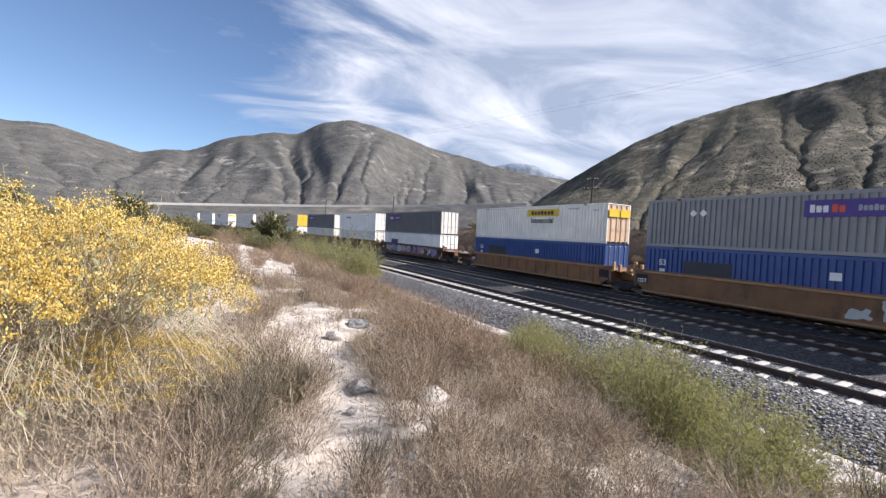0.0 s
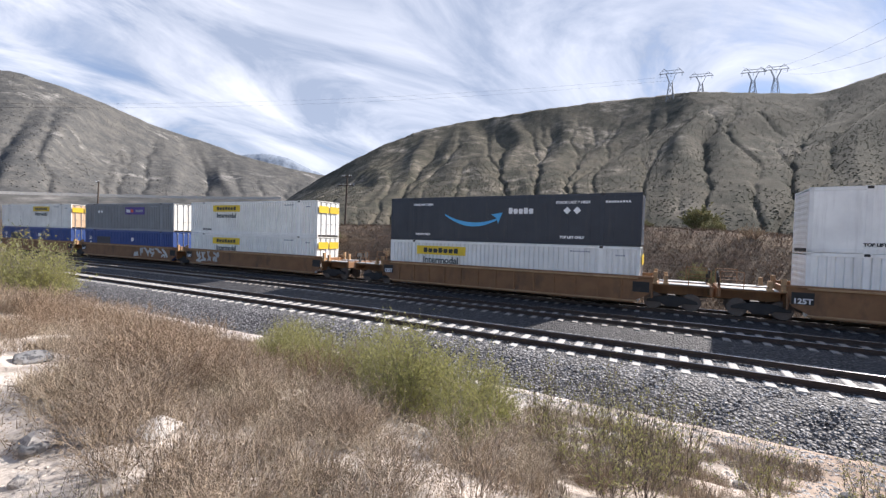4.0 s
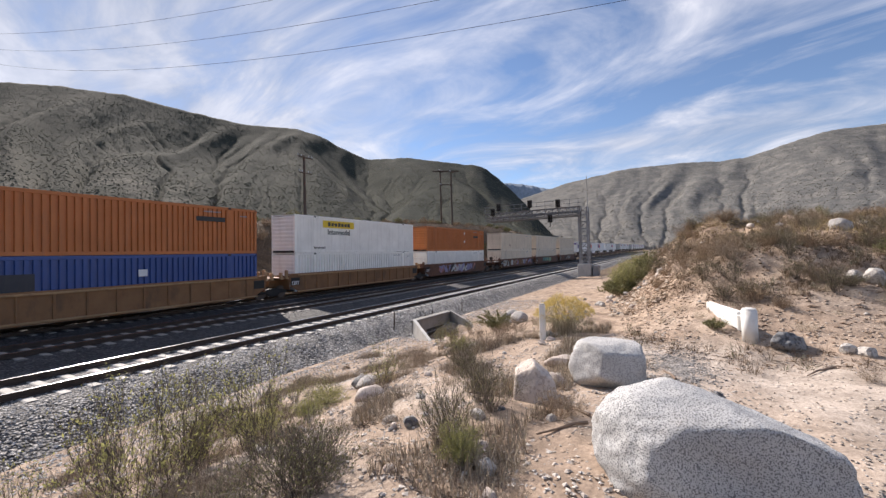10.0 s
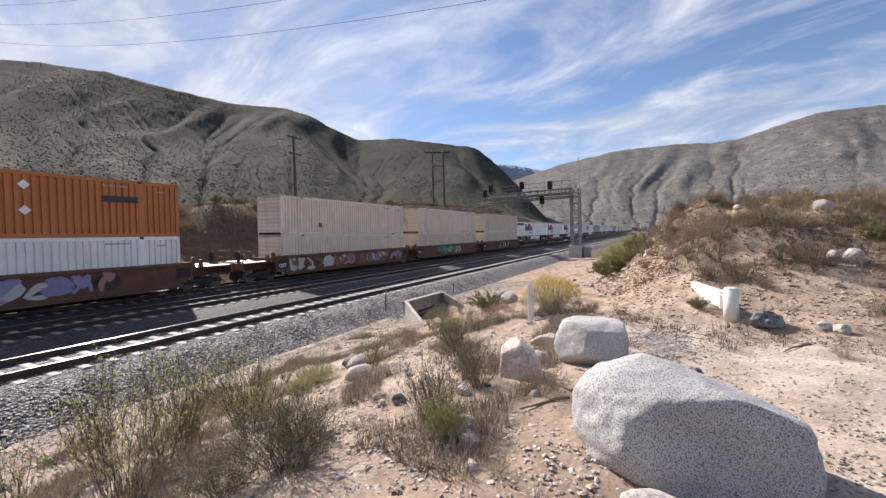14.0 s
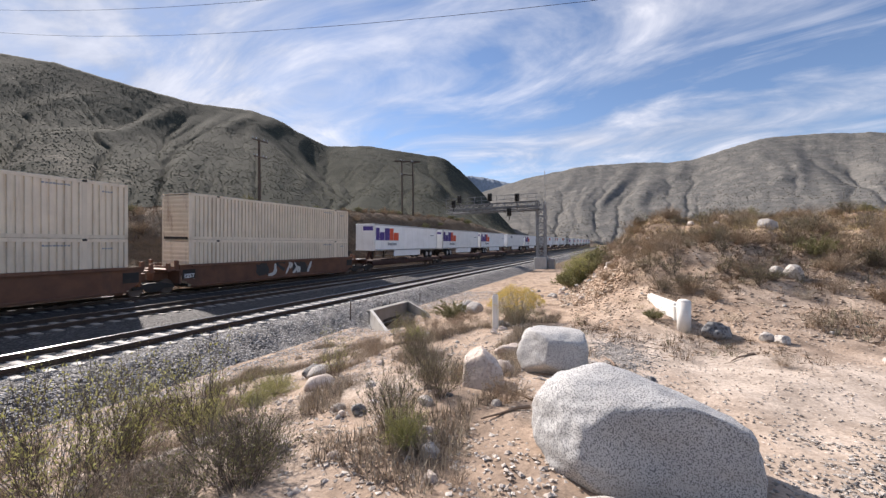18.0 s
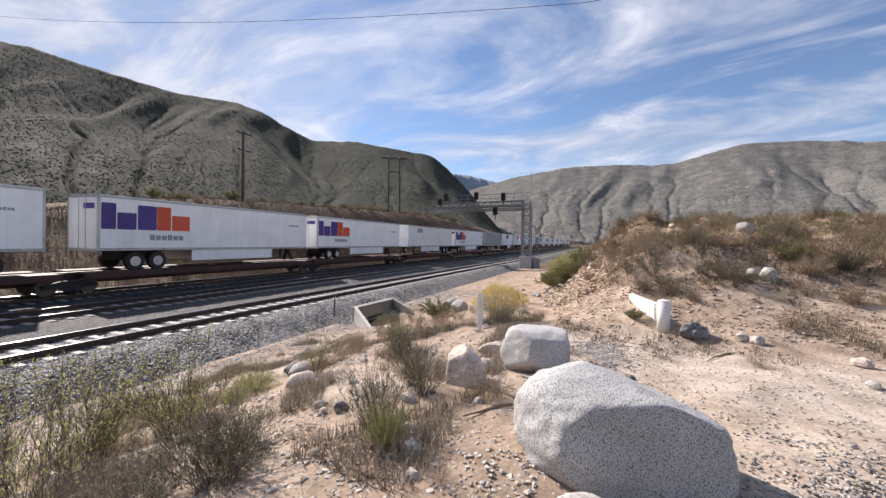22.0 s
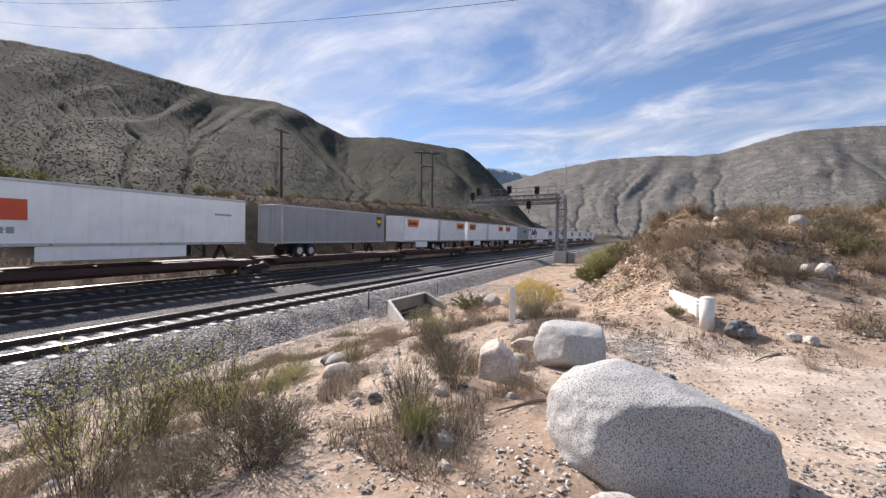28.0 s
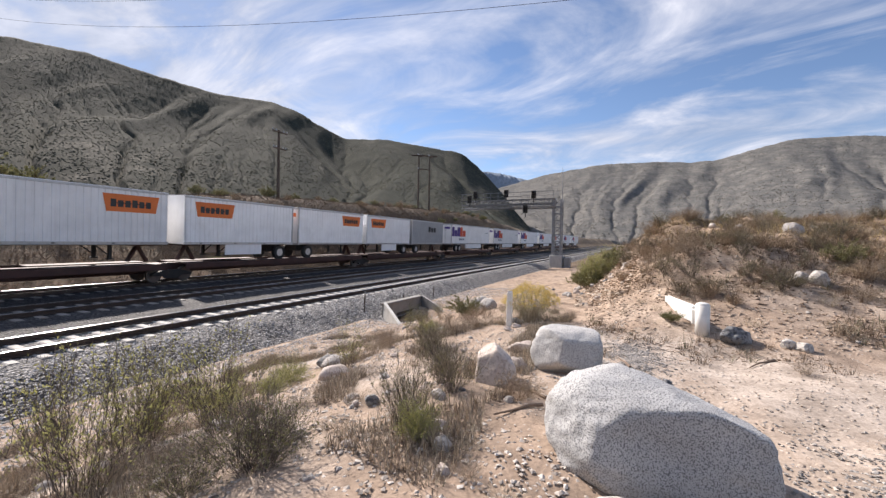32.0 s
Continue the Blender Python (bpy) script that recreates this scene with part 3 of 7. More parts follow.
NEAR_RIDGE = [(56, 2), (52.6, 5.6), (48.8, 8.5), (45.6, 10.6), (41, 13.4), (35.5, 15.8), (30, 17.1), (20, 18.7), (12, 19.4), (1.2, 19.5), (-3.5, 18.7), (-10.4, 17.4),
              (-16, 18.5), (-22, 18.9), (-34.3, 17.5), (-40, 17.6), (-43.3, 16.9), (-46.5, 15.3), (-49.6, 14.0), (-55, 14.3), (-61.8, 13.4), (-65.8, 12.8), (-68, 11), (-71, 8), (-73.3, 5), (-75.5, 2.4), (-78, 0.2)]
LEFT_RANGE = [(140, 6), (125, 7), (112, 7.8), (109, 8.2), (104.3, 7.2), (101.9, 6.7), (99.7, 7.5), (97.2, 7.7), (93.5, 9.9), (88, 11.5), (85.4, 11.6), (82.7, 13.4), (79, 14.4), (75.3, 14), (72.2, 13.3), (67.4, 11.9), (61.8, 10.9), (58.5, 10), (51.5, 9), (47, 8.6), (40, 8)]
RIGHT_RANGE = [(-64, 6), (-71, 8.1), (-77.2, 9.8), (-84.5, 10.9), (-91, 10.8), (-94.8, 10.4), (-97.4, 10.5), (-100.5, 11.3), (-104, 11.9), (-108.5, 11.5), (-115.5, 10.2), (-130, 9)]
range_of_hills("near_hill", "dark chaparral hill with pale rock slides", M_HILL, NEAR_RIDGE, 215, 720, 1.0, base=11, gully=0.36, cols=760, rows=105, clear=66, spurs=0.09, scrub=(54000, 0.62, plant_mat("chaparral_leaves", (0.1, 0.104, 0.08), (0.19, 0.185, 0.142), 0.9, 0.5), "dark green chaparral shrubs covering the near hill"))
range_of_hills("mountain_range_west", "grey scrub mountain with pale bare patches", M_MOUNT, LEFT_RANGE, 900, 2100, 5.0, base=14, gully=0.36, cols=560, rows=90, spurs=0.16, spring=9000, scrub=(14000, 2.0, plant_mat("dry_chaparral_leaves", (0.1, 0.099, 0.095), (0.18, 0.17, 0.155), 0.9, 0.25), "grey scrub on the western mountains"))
range_of_hills("mountain_range_east", "grey-green scrub mountains with haze in their colour", M_MOUNT_R, RIGHT_RANGE, 600, 1500, 9.0, base=8, gully=0.4, cols=460, rows=80, spurs=0.13, spring=9000, scrub=(14000, 1.4, plant_mat("far_chaparral_leaves", (0.12, 0.118, 0.105), (0.2, 0.188, 0.162), 0.9, 0.25), "grey-green scrub on the eastern mountains"))
range_of_hills("far_peak_west", "distant mountain in a haze-blue colour", M_FAR, [(64, 8), (58.9, 10), (55.9, 10.7), (53.2, 10.5), (49.7, 9.1), (45, 8)], 2700, 3600, 2.0, base=30, cols=90, rows=20, rounds=4)
range_of_hills("far_peak_east", "distant mountain in a haze-blue colour", M_FAR, [(-60, 8.5), (-68.7, 10.4), (-71.8, 10), (-74.2, 9.3), (-80, 8)], 2700, 3600, 3.0, base=30, cols=90, rows=20, rounds=4)


# ---- ballast, ties, rails ----
def ribbon(name, material, profile, x0, x1, step, label, bumpy=0.0):
    """A strip along the tracks with a cross profile of (offset, height)."""
    vs, fs = [], []
    n = len(profile)
    cols = int((x1 - x0) / step) + 1
    for i in range(cols):
        x = x0 + i * step
        for o, h in profile:
            px, py = beside(x, o)
            vs.append((px, py, track_z(x) + h + bumpy * noise.noise((px * 2.3, py * 2.3, 3.3))))
    for i in range(cols - 1):
        for j in range(n - 1):
            q = i * n + j
            fs.append((q, q + n, q + n + 1, q + 1))
    me = bpy.data.meshes.new(name)
    me.from_pydata(vs, [], fs)
    me.materials.append(material)
    me.polygons.foreach_set("use_smooth", [True] * len(fs))
    ob = new(name, me)
    return tagged(ob, label, "ballast", kind="structure")


def bed(off, rise):
    c = 0.033
    return [(off - 1.75, rise - 0.23 - c * 1.75), (off - 1.2, rise - 0.19 - c * 1.2), (off, rise - 0.2), (off + 1.2, rise - 0.19 + c * 1.2), (off + 1.75, rise - 0.23 + c * 1.75)]


ribbon("ballast_near", M_BALLAST, [(-3.9, -1.0), (-3.3, -0.86), (-2.7, -0.62), (-2.1, -0.36)] + bed(*TRACKS[0]) + [(2.6, -0.3)], -320, 330, 0.5, "grey crushed stone ballast under the nearest track", 0.05)
ribbon("ballast_far", M_BALLAST2, [(2.6, -0.3)] + bed(*TRACKS[1]) + [(8.2, -0.25)] + bed(*TRACKS[2]) + [(13.4, -0.3), (19.5, -0.5), (21.0, -0.9)], -320, 330, 0.5, "dark stone ballast under and beyond the far tracks", 0.04)


def rail_profile():
    return [(-0.07, -0.17), (0.07, -0.17), (0.07, -0.155), (0.012, -0.13), (0.012, -0.045), (0.036, -0.035), (0.036, -0.008), (0.026, 0.0), (-0.026, 0.0), (-0.036, -0.008), (-0.036, -0.035), (-0.012, -0.045), (-0.012, -0.13), (-0.07, -0.155)]


def rail(parent, off, rise, side):
    prof = rail_profile()
    n = len(prof)
    xs = np.arange(-320, 331, 2.0)
    web, head = Shape(), Shape()
    zoff = rise + side * 0.7525 * math.tan(CANT)
    for sh, pr in ((web, prof), (head, [(-0.036, -0.004), (-0.018, 0.0035), (0.018, 0.0035), (0.036, -0.004)])):
        k = len(pr)
        for x in xs:
            px, py = beside(x, off + side * 0.7525)
            sh.v += [(px, py + a, track_z(x) + zoff + b) for a, b in pr]
        m = k if sh is web else k - 1
        for i in range(len(xs) - 1):
            sh.f += [(i * k + j, i * k + (j + 1) % k, (i + 1) * k + (j + 1) % k, (i + 1) * k + j) for j in range(m)]
    r = part("rail", web, M_RAIL, parent, "rusty brown steel rail")
    part("rail_head", head.mesh("rail_head", True), M_RAILTOP, r, "polished bright running surface")


def tie_shape(c=0.02):
    s = Shape()
    s.prism([(-0.14, -0.2), (0.14, -0.2), (0.12, -0.02), (0.09, 0.0), (-0.09, 0.0), (-0.12, -0.02)], -1.3, 1.3)
    s.v = [(x, y, z - (0.035 if abs(y) < 0.4 else 0)) for x, y, z in s.v]
    return s


def clip_shape():
    s = Shape()
    for y in (-0.7525, 0.7525):
        for d in (-0.11, 0.11):
            s.box(-0.06, 0.06, y + d - 0.035, y + d + 0.035, 0.0, 0.045)
    return s


def build_track(i, off, rise, mat, x_lo, x_hi, label):
    t = thing("railway_track", label, "railway track", kind="structure")
    rail(t, off, rise, -1)
    rail(t, off, rise, 1)
    me = shared("tie", tie_shape)
    rest = Shape()
    base = tie_shape()
    s = float(LS[0]) + 110
    k = 0
    while s < 320:
        x = x_at(s)
        s += 0.61
        px, py = beside(x, off)
        h = math.atan(track_slope(x))
        m = pose(px, py, track_z(x) + rise - 0.165, math.degrees(CANT), 0, math.degrees(h) + 0.6 * noise.noise((x * 5, off, 0)))
        if x_lo < x < x_hi:
            part("tie", me, mat, t, m=m)
            part("rail_clips", shared("rail_clips", clip_shape), M_RAIL, t, m=m) if i == 0 and -30 < x < 50 else None
        else:
            b = len(rest.v)
            rest.v += [tuple(m @ Vector(q)) for q in base.v]
            rest.f += [tuple(b + q for q in f) for f in base.f]
    if rest.v:
        o = part("far_ties", rest, mat, t)
        o["kind"] = "stuff"


build_track(0, *TRACKS[0], M_CONCRETE, -70, 90, "nearest railway track on pale concrete ties")
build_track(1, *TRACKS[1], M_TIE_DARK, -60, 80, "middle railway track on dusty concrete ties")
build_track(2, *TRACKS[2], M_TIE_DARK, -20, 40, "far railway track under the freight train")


# ---- the freight train ----
def paint(name, c, rough=0.5, dirt=0.2, d=(0.16, 0.12, 0.09)):
    c2 = tuple(min(1, v * 1.1 + 0.01) for v in c)
    return worn(name, tuple(v * 0.92 for v in c), c2, 0.7, rough, 0.0, (3.5, 3.5, 0.35), d, dirt)


P_WHITE = paint("white_container_paint", (0.89, 0.88, 0.84), 0.45, 0.12)
P_OFFWHITE = paint("grey_white_container_paint", (0.82, 0.8, 0.74), 0.5, 0.18)
P_GREY = paint("grey_container_paint", (0.27, 0.28, 0.29), 0.5, 0.14)
P_DGREY = paint("dark_grey_container_paint", (0.16, 0.165, 0.18), 0.5, 0.14)
P_BLUE = paint("blue_container_paint", (0.028, 0.075, 0.26), 0.45, 0.12)
P_NAVY = paint("navy_container_paint", (0.017, 0.023, 0.038), 0.45, 0.08)
P_ORANGE = paint("orange_container_paint", (0.52, 0.165, 0.045), 0.55, 0.18)
P_CREAM = paint("cream_container_paint", (0.76, 0.655, 0.525), 0.55, 0.22, (0.25, 0.15, 0.08))
P_TRAILER = paint("white_trailer_panel", (0.87, 0.875, 0.88), 0.35, 0.08)
P_TGREY = paint("grey_trailer_panel", (0.3, 0.32, 0.34), 0.4, 0.1)
P_WELL = worn("orange_brown_car_paint", (0.22, 0.105, 0.045), (0.31, 0.155, 0.066), 1.2, 0.65, 0, (1.2, 1.2, 0.5), (0.06, 0.04, 0.03), 0.4)
P_WELL2 = worn("dark_rust_car_paint", (0.12, 0.055, 0.035), (0.2, 0.09, 0.05), 1.2, 0.7, 0, (1.2, 1.2, 0.5), (0.05, 0.035, 0.03), 0.45)
P_FLANGE = worn("dusty_tan_car_paint", (0.36, 0.21, 0.1), (0.46, 0.29, 0.15), 1.5, 0.7, 0, None, (0.16, 0.09, 0.05), 0.4)
P_SPINE = worn("dark_red_car_paint", (0.05, 0.022, 0.018), (0.085, 0.036, 0.028), 1.2, 0.7, 0, None, (0.03, 0.025, 0.02), 0.4)
P_BLACK = worn("sooty_black_steel", (0.018, 0.017, 0.017), (0.035, 0.032, 0.03), 2, 0.7)
P_STEEL = worn("galvanized_steel", (0.42, 0.43, 0.44), (0.54, 0.55, 0.56), 3, 0.5, 0.6)
P_WHEEL = worn("worn_wheel_steel", (0.13, 0.1, 0.085), (0.2, 0.17, 0.15), 4, 0.55, 0.5)
P_TYRE = worn("black_rubber", (0.02, 0.02, 0.02), (0.035, 0.035, 0.035), 5, 0.85)
P_RIM = worn("pale_wheel_rim", (0.5, 0.5, 0.5), (0.6, 0.6, 0.6), 5, 0.4, 0.4)
P_YELLOW = paint("yellow_sign_paint", (0.72, 0.5, 0.02), 0.5, 0.08)
P_INK = paint("black_sign_paint", (0.02, 0.022, 0.025), 0.5, 0.05)
P_PURPLE = paint("purple_sign_paint", (0.06, 0.03, 0.22), 0.5, 0.05)
P_RED = paint("red_orange_sign_paint", (0.68, 0.085, 0.03), 0.5, 0.05)
P_SKYBLUE = paint("light_blue_sign_paint", (0.07, 0.4, 0.72), 0.5, 0.05)
P_LOGOORANGE = paint("orange_sign_paint", (0.72, 0.17, 0.03), 0.5, 0.05)
P_SIGNWHITE = paint("white_sign_paint", (0.8, 0.8, 0.8), 0.5, 0.05)
P_SIGNGREY = paint("grey_sign_paint", (0.3, 0.32, 0.36), 0.5, 0.05)
P_DARKTEXT = paint("dark_green_grey_letters", (0.05, 0.075, 0.08), 0.5, 0.05)
P_RUST = worn("rust_stain", (0.16, 0.06, 0.025), (0.28, 0.12, 0.05), 2, 0.85)
P_RUSTY = worn("cream_paint_with_rust_stains", (0.62, 0.52, 0.4), (0.7, 0.6, 0.47), 0.8, 0.7, 0, (2.2, 2.2, 0.5), (0.22, 0.09, 0.035), 0.5)
P_PEACH = paint("faded_peach_paint", (0.66, 0.46, 0.3), 0.55, 0.25)
P_TEAL, P_PINK, P_LILAC, P_PALE = (paint(n, c, 0.6, 0.2) for n, c in (("teal_spray_paint", (0.12, 0.3, 0.27)), ("pink_spray_paint", (0.4, 0.17, 0.16)), ("lilac_spray_paint", (0.28, 0.26, 0.42)), ("pale_spray_paint", (0.55, 0.55, 0.52))))
P_LIME = paint("lime_spray_paint", (0.42, 0.52, 0.25), 0.6, 0.2)
P_BROWNSIGN = paint("brown_sign_paint", (0.12, 0.06, 0.02), 0.5, 0.05)

CL, CW, CH = 16.15, 2.59, 2.89


def corrugated(length, height, z0, pitch=0.29, depth=0.08, x0=None):
    """An upright sheet along x with trapezoid waves, its face towards -y at y = 0."""
    s = Shape()
    x0 = -length / 2 if x0 is None else x0
    n = max(1, int(round(length / pitch)))
    p = length / n
    xs = []
    for i in range(n):
        b = x0 + i * p
        xs += [(b, 0), (b + p * 0.54, 0), (b + p * 0.62, depth), (b + p * 0.92, depth)]
    xs.append((x0 + length, 0))
    s.v = [(x, y, z) for x, y in xs for z in (z0, z0 + height)] + [(x, 0.1, z) for x, y in xs for z in (z0, z0 + height)]
    k = len(xs)
    for i in range(k - 1):
        s.f.append((2 * i, 2 * i + 2, 2 * i + 3, 2 * i + 1))
        s.f.append((2 * (k + i), 2 * (k + i) + 1, 2 * (k + i) + 3, 2 * (k + i) + 2))
        s.f.append((2 * i, 2 * (k + i), 2 * (k + i) + 2, 2 * i + 2))
        s.f.append((2 * i + 1, 2 * i + 3, 2 * (k + i) + 3, 2 * (k + i) + 1))
    return s


def smooth_panels(length, height, z0, pitch=1.24):
    """Flat sheet with a thin raised seam at each panel joint."""
    s = Shape()
    n = int(round(length / pitch))
    p = length / n
    xs = [(-length / 2, 0)]
    for i in range(1, n):
        b = -length / 2 + i * p
        xs += [(b - 0.028, 0), (b - 0.024, -0.008), (b + 0.024, -0.008), (b + 0.028, 0)]
    xs.append((length / 2, 0))
    k = len(xs)
    s.v = [(x, y, z) for x, y in xs for z in (z0, z0 + height)] + [(x, 0.06, z) for x, y in xs for z in (z0, z0 + height)]
    for i in range(k - 1):
        s.f += [(2 * i, 2 * i + 2, 2 * i + 3, 2 * i + 1), (2 * (k + i), 2 * (k + i) + 1, 2 * (k + i) + 3, 2 * (k + i) + 2), (2 * i, 2 * (k + i), 2 * (k + i) + 2, 2 * i + 2), (2 * i + 1, 2 * i + 3, 2 * (k + i) + 3, 2 * (k + i) + 1)]
    return s


def end_ribs(width, height, z0):
    """A ribbed end sheet as one profile."""
    out = [(0.03, z0)]
    for i in range(9):
        z = z0 + 0.16 + i * 0.285
        out += [(-0.03, z - 0.03), (-0.055, z), (-0.055, z + 0.12), (-0.03, z + 0.15)]
    out = [(0.03, z0), (-0.03, z0)] + out[1:] + [(-0.03, z0 + height), (0.03, z0 + height)]
    return Shape().prism(out, -width / 2, width / 2)


def door_leaf():
    return Shape().box(-0.03, 0.03, -0.61, 0.61, 0.14, 2.76, 0.012).box(-0.045, 0.0, -0.55, 0.55, 0.9, 0.96).box(-0.045, 0.0, -0.55, 0.55, 1.8, 1.86)


def lock_rod():
    return Shape().tube((0, 0, 0.14), (0, 0, 2.78), 0.022, n=6).box(-0.03, 0.03, -0.05, 0.05, 0.1, 0.2).box(-0.03, 0.03, -0.05, 0.05, 2.68, 2.78).box(-0.025, 0.025, -0.02, 0.3, 1.0, 1.04)


def words(text, height):
    key = "words " + text + str(height)
    if key not in MESHES:
        cu = bpy.data.curves.new("words", "FONT")
        cu.body, cu.size, cu.extrude, cu.align_x = text, height * 1.38, 0.004, "CENTER"
        cu.offset = 0.012
        ob = bpy.data.objects.new("words", cu)
        me = bpy.data.meshes.new_from_object(ob)
        bpy.data.objects.remove(ob)
        me.transform(pose(0, 0, -height / 2, 90, 0, 0))
        MESHES[key] = me
    return MESHES[key]


def plate(w, h, d=0.008):
    return shared("plate %.2f %.2f" % (w, h), lambda: Shape().box(-w / 2, w / 2, -d, d, -h / 2, h / 2))


def letters(parent, x, y, z, w, h, n, mat, label):
    """Plain bars in a row that stand for a brand name."""
    s = Shape()
    p = w / n
    for i in range(n):
        a = -w / 2 + i * p
        s.box(a, a + p * 0.74, -0.007, 0.007, -h / 2, h / 2 * (1 if i % 3 == 0 else 0.72))
    if h > 0.2:
        s.box(-w / 2, w / 2 - p * 0.3, -0.004, 0.004, -h * 0.06, h * 0.06)
    part("sign", s, mat, parent, label, pose(x, y, z))


def hunt_sign(c, x, z=2.3, mode=0):
    part("sign_plate", plate(3.7, 0.58), P_YELLOW, c, "yellow rectangular sign", pose(x, -CW / 2 - 0.012, z))
    letters(c, x + 0.05, -CW / 2 - 0.022, z, 2.7, 0.32, 7, P_INK, "black bars on the yellow sign")
    for sy in (-0.62, 0.62):
        part("door_sign", plate(1.1, 0.55), P_YELLOW, c, "yellow sign on the door", pose(CL / 2 + 0.075, sy, 2.2, 0, 0, 90))
    if mode == 0:
        part("lettering", words("Intermodal", 0.44), P_DARKTEXT, c, "dark lettering reading Intermodal", pose(x, -CW / 2 - 0.014, z - 0.62))


def container(m, label, mat, style="rib", signs=(), mat_end=None, rusty=False):
    c = thing("shipping_container", label, "container", m, "containers on the train")
    y = CW / 2
    side = shared("side wall " + style, (lambda: corrugated(CL - 0.3, 2.56, 0.17)) if style == "rib" else (lambda: smooth_panels(CL - 0.3, 2.56, 0.17)))
    part("side_wall", side, mat, c, m=pose(0, -y + 0.012, 0))
    part("side_wall", side, mat, c, m=pose(0, y - 0.012, 0, 0, 0, 180))
    part("roof", shared("roof", lambda: Shape().box(-CL / 2 + 0.05, CL / 2 - 0.05, -y + 0.04, y - 0.04, CH - 0.07, CH - 0.015)), mat, c)
    part("floor_frame", shared("floor frame", lambda: Shape().box(-CL / 2 + 0.05, CL / 2 - 0.05, -y + 0.06, y - 0.06, 0.02, 0.16)), P_BLACK, c)
    rail_t = shared("top rail", lambda: Shape().box(-CL / 2, CL / 2, -0.035, 0.035, CH - 0.17, CH, 0.012))
    rail_b = shared("bottom rail", lambda: Shape().box(-CL / 2, CL / 2, -0.035, 0.035, 0.0, 0.18, 0.012))
    for sy in (-1, 1):
        part("top_rail", rail_t, mat, c, m=pose(0, sy * (y - 0.035), 0))
        part("bottom_rail", rail_b, mat, c, m=pose(0, sy * (y - 0.035), 0))
    post = shared("corner post", lambda: Shape().box(-0.09, 0.09, -0.06, 0.06, 0, CH, 0.015))
    lift = shared("lift post", lambda: Shape().box(-0.11, 0.11, -0.03, 0.03, 0.05, CH - 0.03, 0.01).box(-0.14, 0.14, -0.04, 0.04, CH - 0.16, CH + 0.012).box(-0.14, 0.14, -0.04, 0.04, -0.01, 0.13))
    for sx in (-1, 1):
        for sy in (-1, 1):
            part("corner_post", post, mat, c, m=pose(sx * (CL / 2 - 0.09), sy * (y - 0.06), 0))
            part("lifting_post", lift, mat, c, m=pose(sx * 6.1, sy * (y - 0.024), 0))
            part("lifting_casting", shared("casting", lambda: Shape().box(-0.1, 0.1, -0.05, 0.05, -0.06, 0.06, 0.02)), P_BLACK, c, "black steel lifting casting", pose(sx * 6.1, sy * (y + 0.0), CH - 0.06))
    me = mat_end or mat
    part("end_wall", shared("end ribs", lambda: end_ribs(CW - 0.24, 2.56, 0.17)), P_RUSTY if rusty else me, c, "rust-stained ribbed end" if rusty else "", m=pose(-CL / 2 + 0.06, 0, 0))
    for sy in (-1, 1):
        part("door", shared("door leaf", door_leaf), me, c, m=pose(CL / 2 - 0.04, sy * 0.615, 0, 0, 0, 180))
        for o in (0.25, 0.85):
            part("lock_rod", shared("lock rod", lock_rod), P_STEEL, c, "galvanized door lock rod", pose(CL / 2 + 0.02, sy * o, 0))
    for fn in signs:
        fn(c)
    return c


def small_words(text, x, z, h=0.13, mat=None):
    return lambda c: part("lettering", words(text, h), mat or P_INK, c, "small lettering reading " + text, pose(x, -CW / 2 - 0.012, z))


def bar_sign(x, z, w, h, mat, label):
    return lambda c: part("marking", plate(w, h), mat, c, label, pose(x, -CW / 2 - 0.012, z))


def id_bars(c):
    letters(c, 5.0, -CW / 2 - 0.012, 2.55, 1.1, 0.08, 8, P_SIGNGREY, "small grey number bars")
    letters(c, 7.1, -CW / 2 - 0.012, 2.4, 0.5, 0.08, 4, P_SIGNGREY, "small grey number bars")


def diamonds(x, z, mat, upright=False):
    def fn(c):
        for i in (0, 1):
            part("placard", plate(0.3, 0.3), mat, c, "white diamond placard", pose(x + (0 if upright else i * 0.55), -CW / 2 - 0.013, z - (i * 1.1 if upright else 0), 0, 45, 0))
    return fn


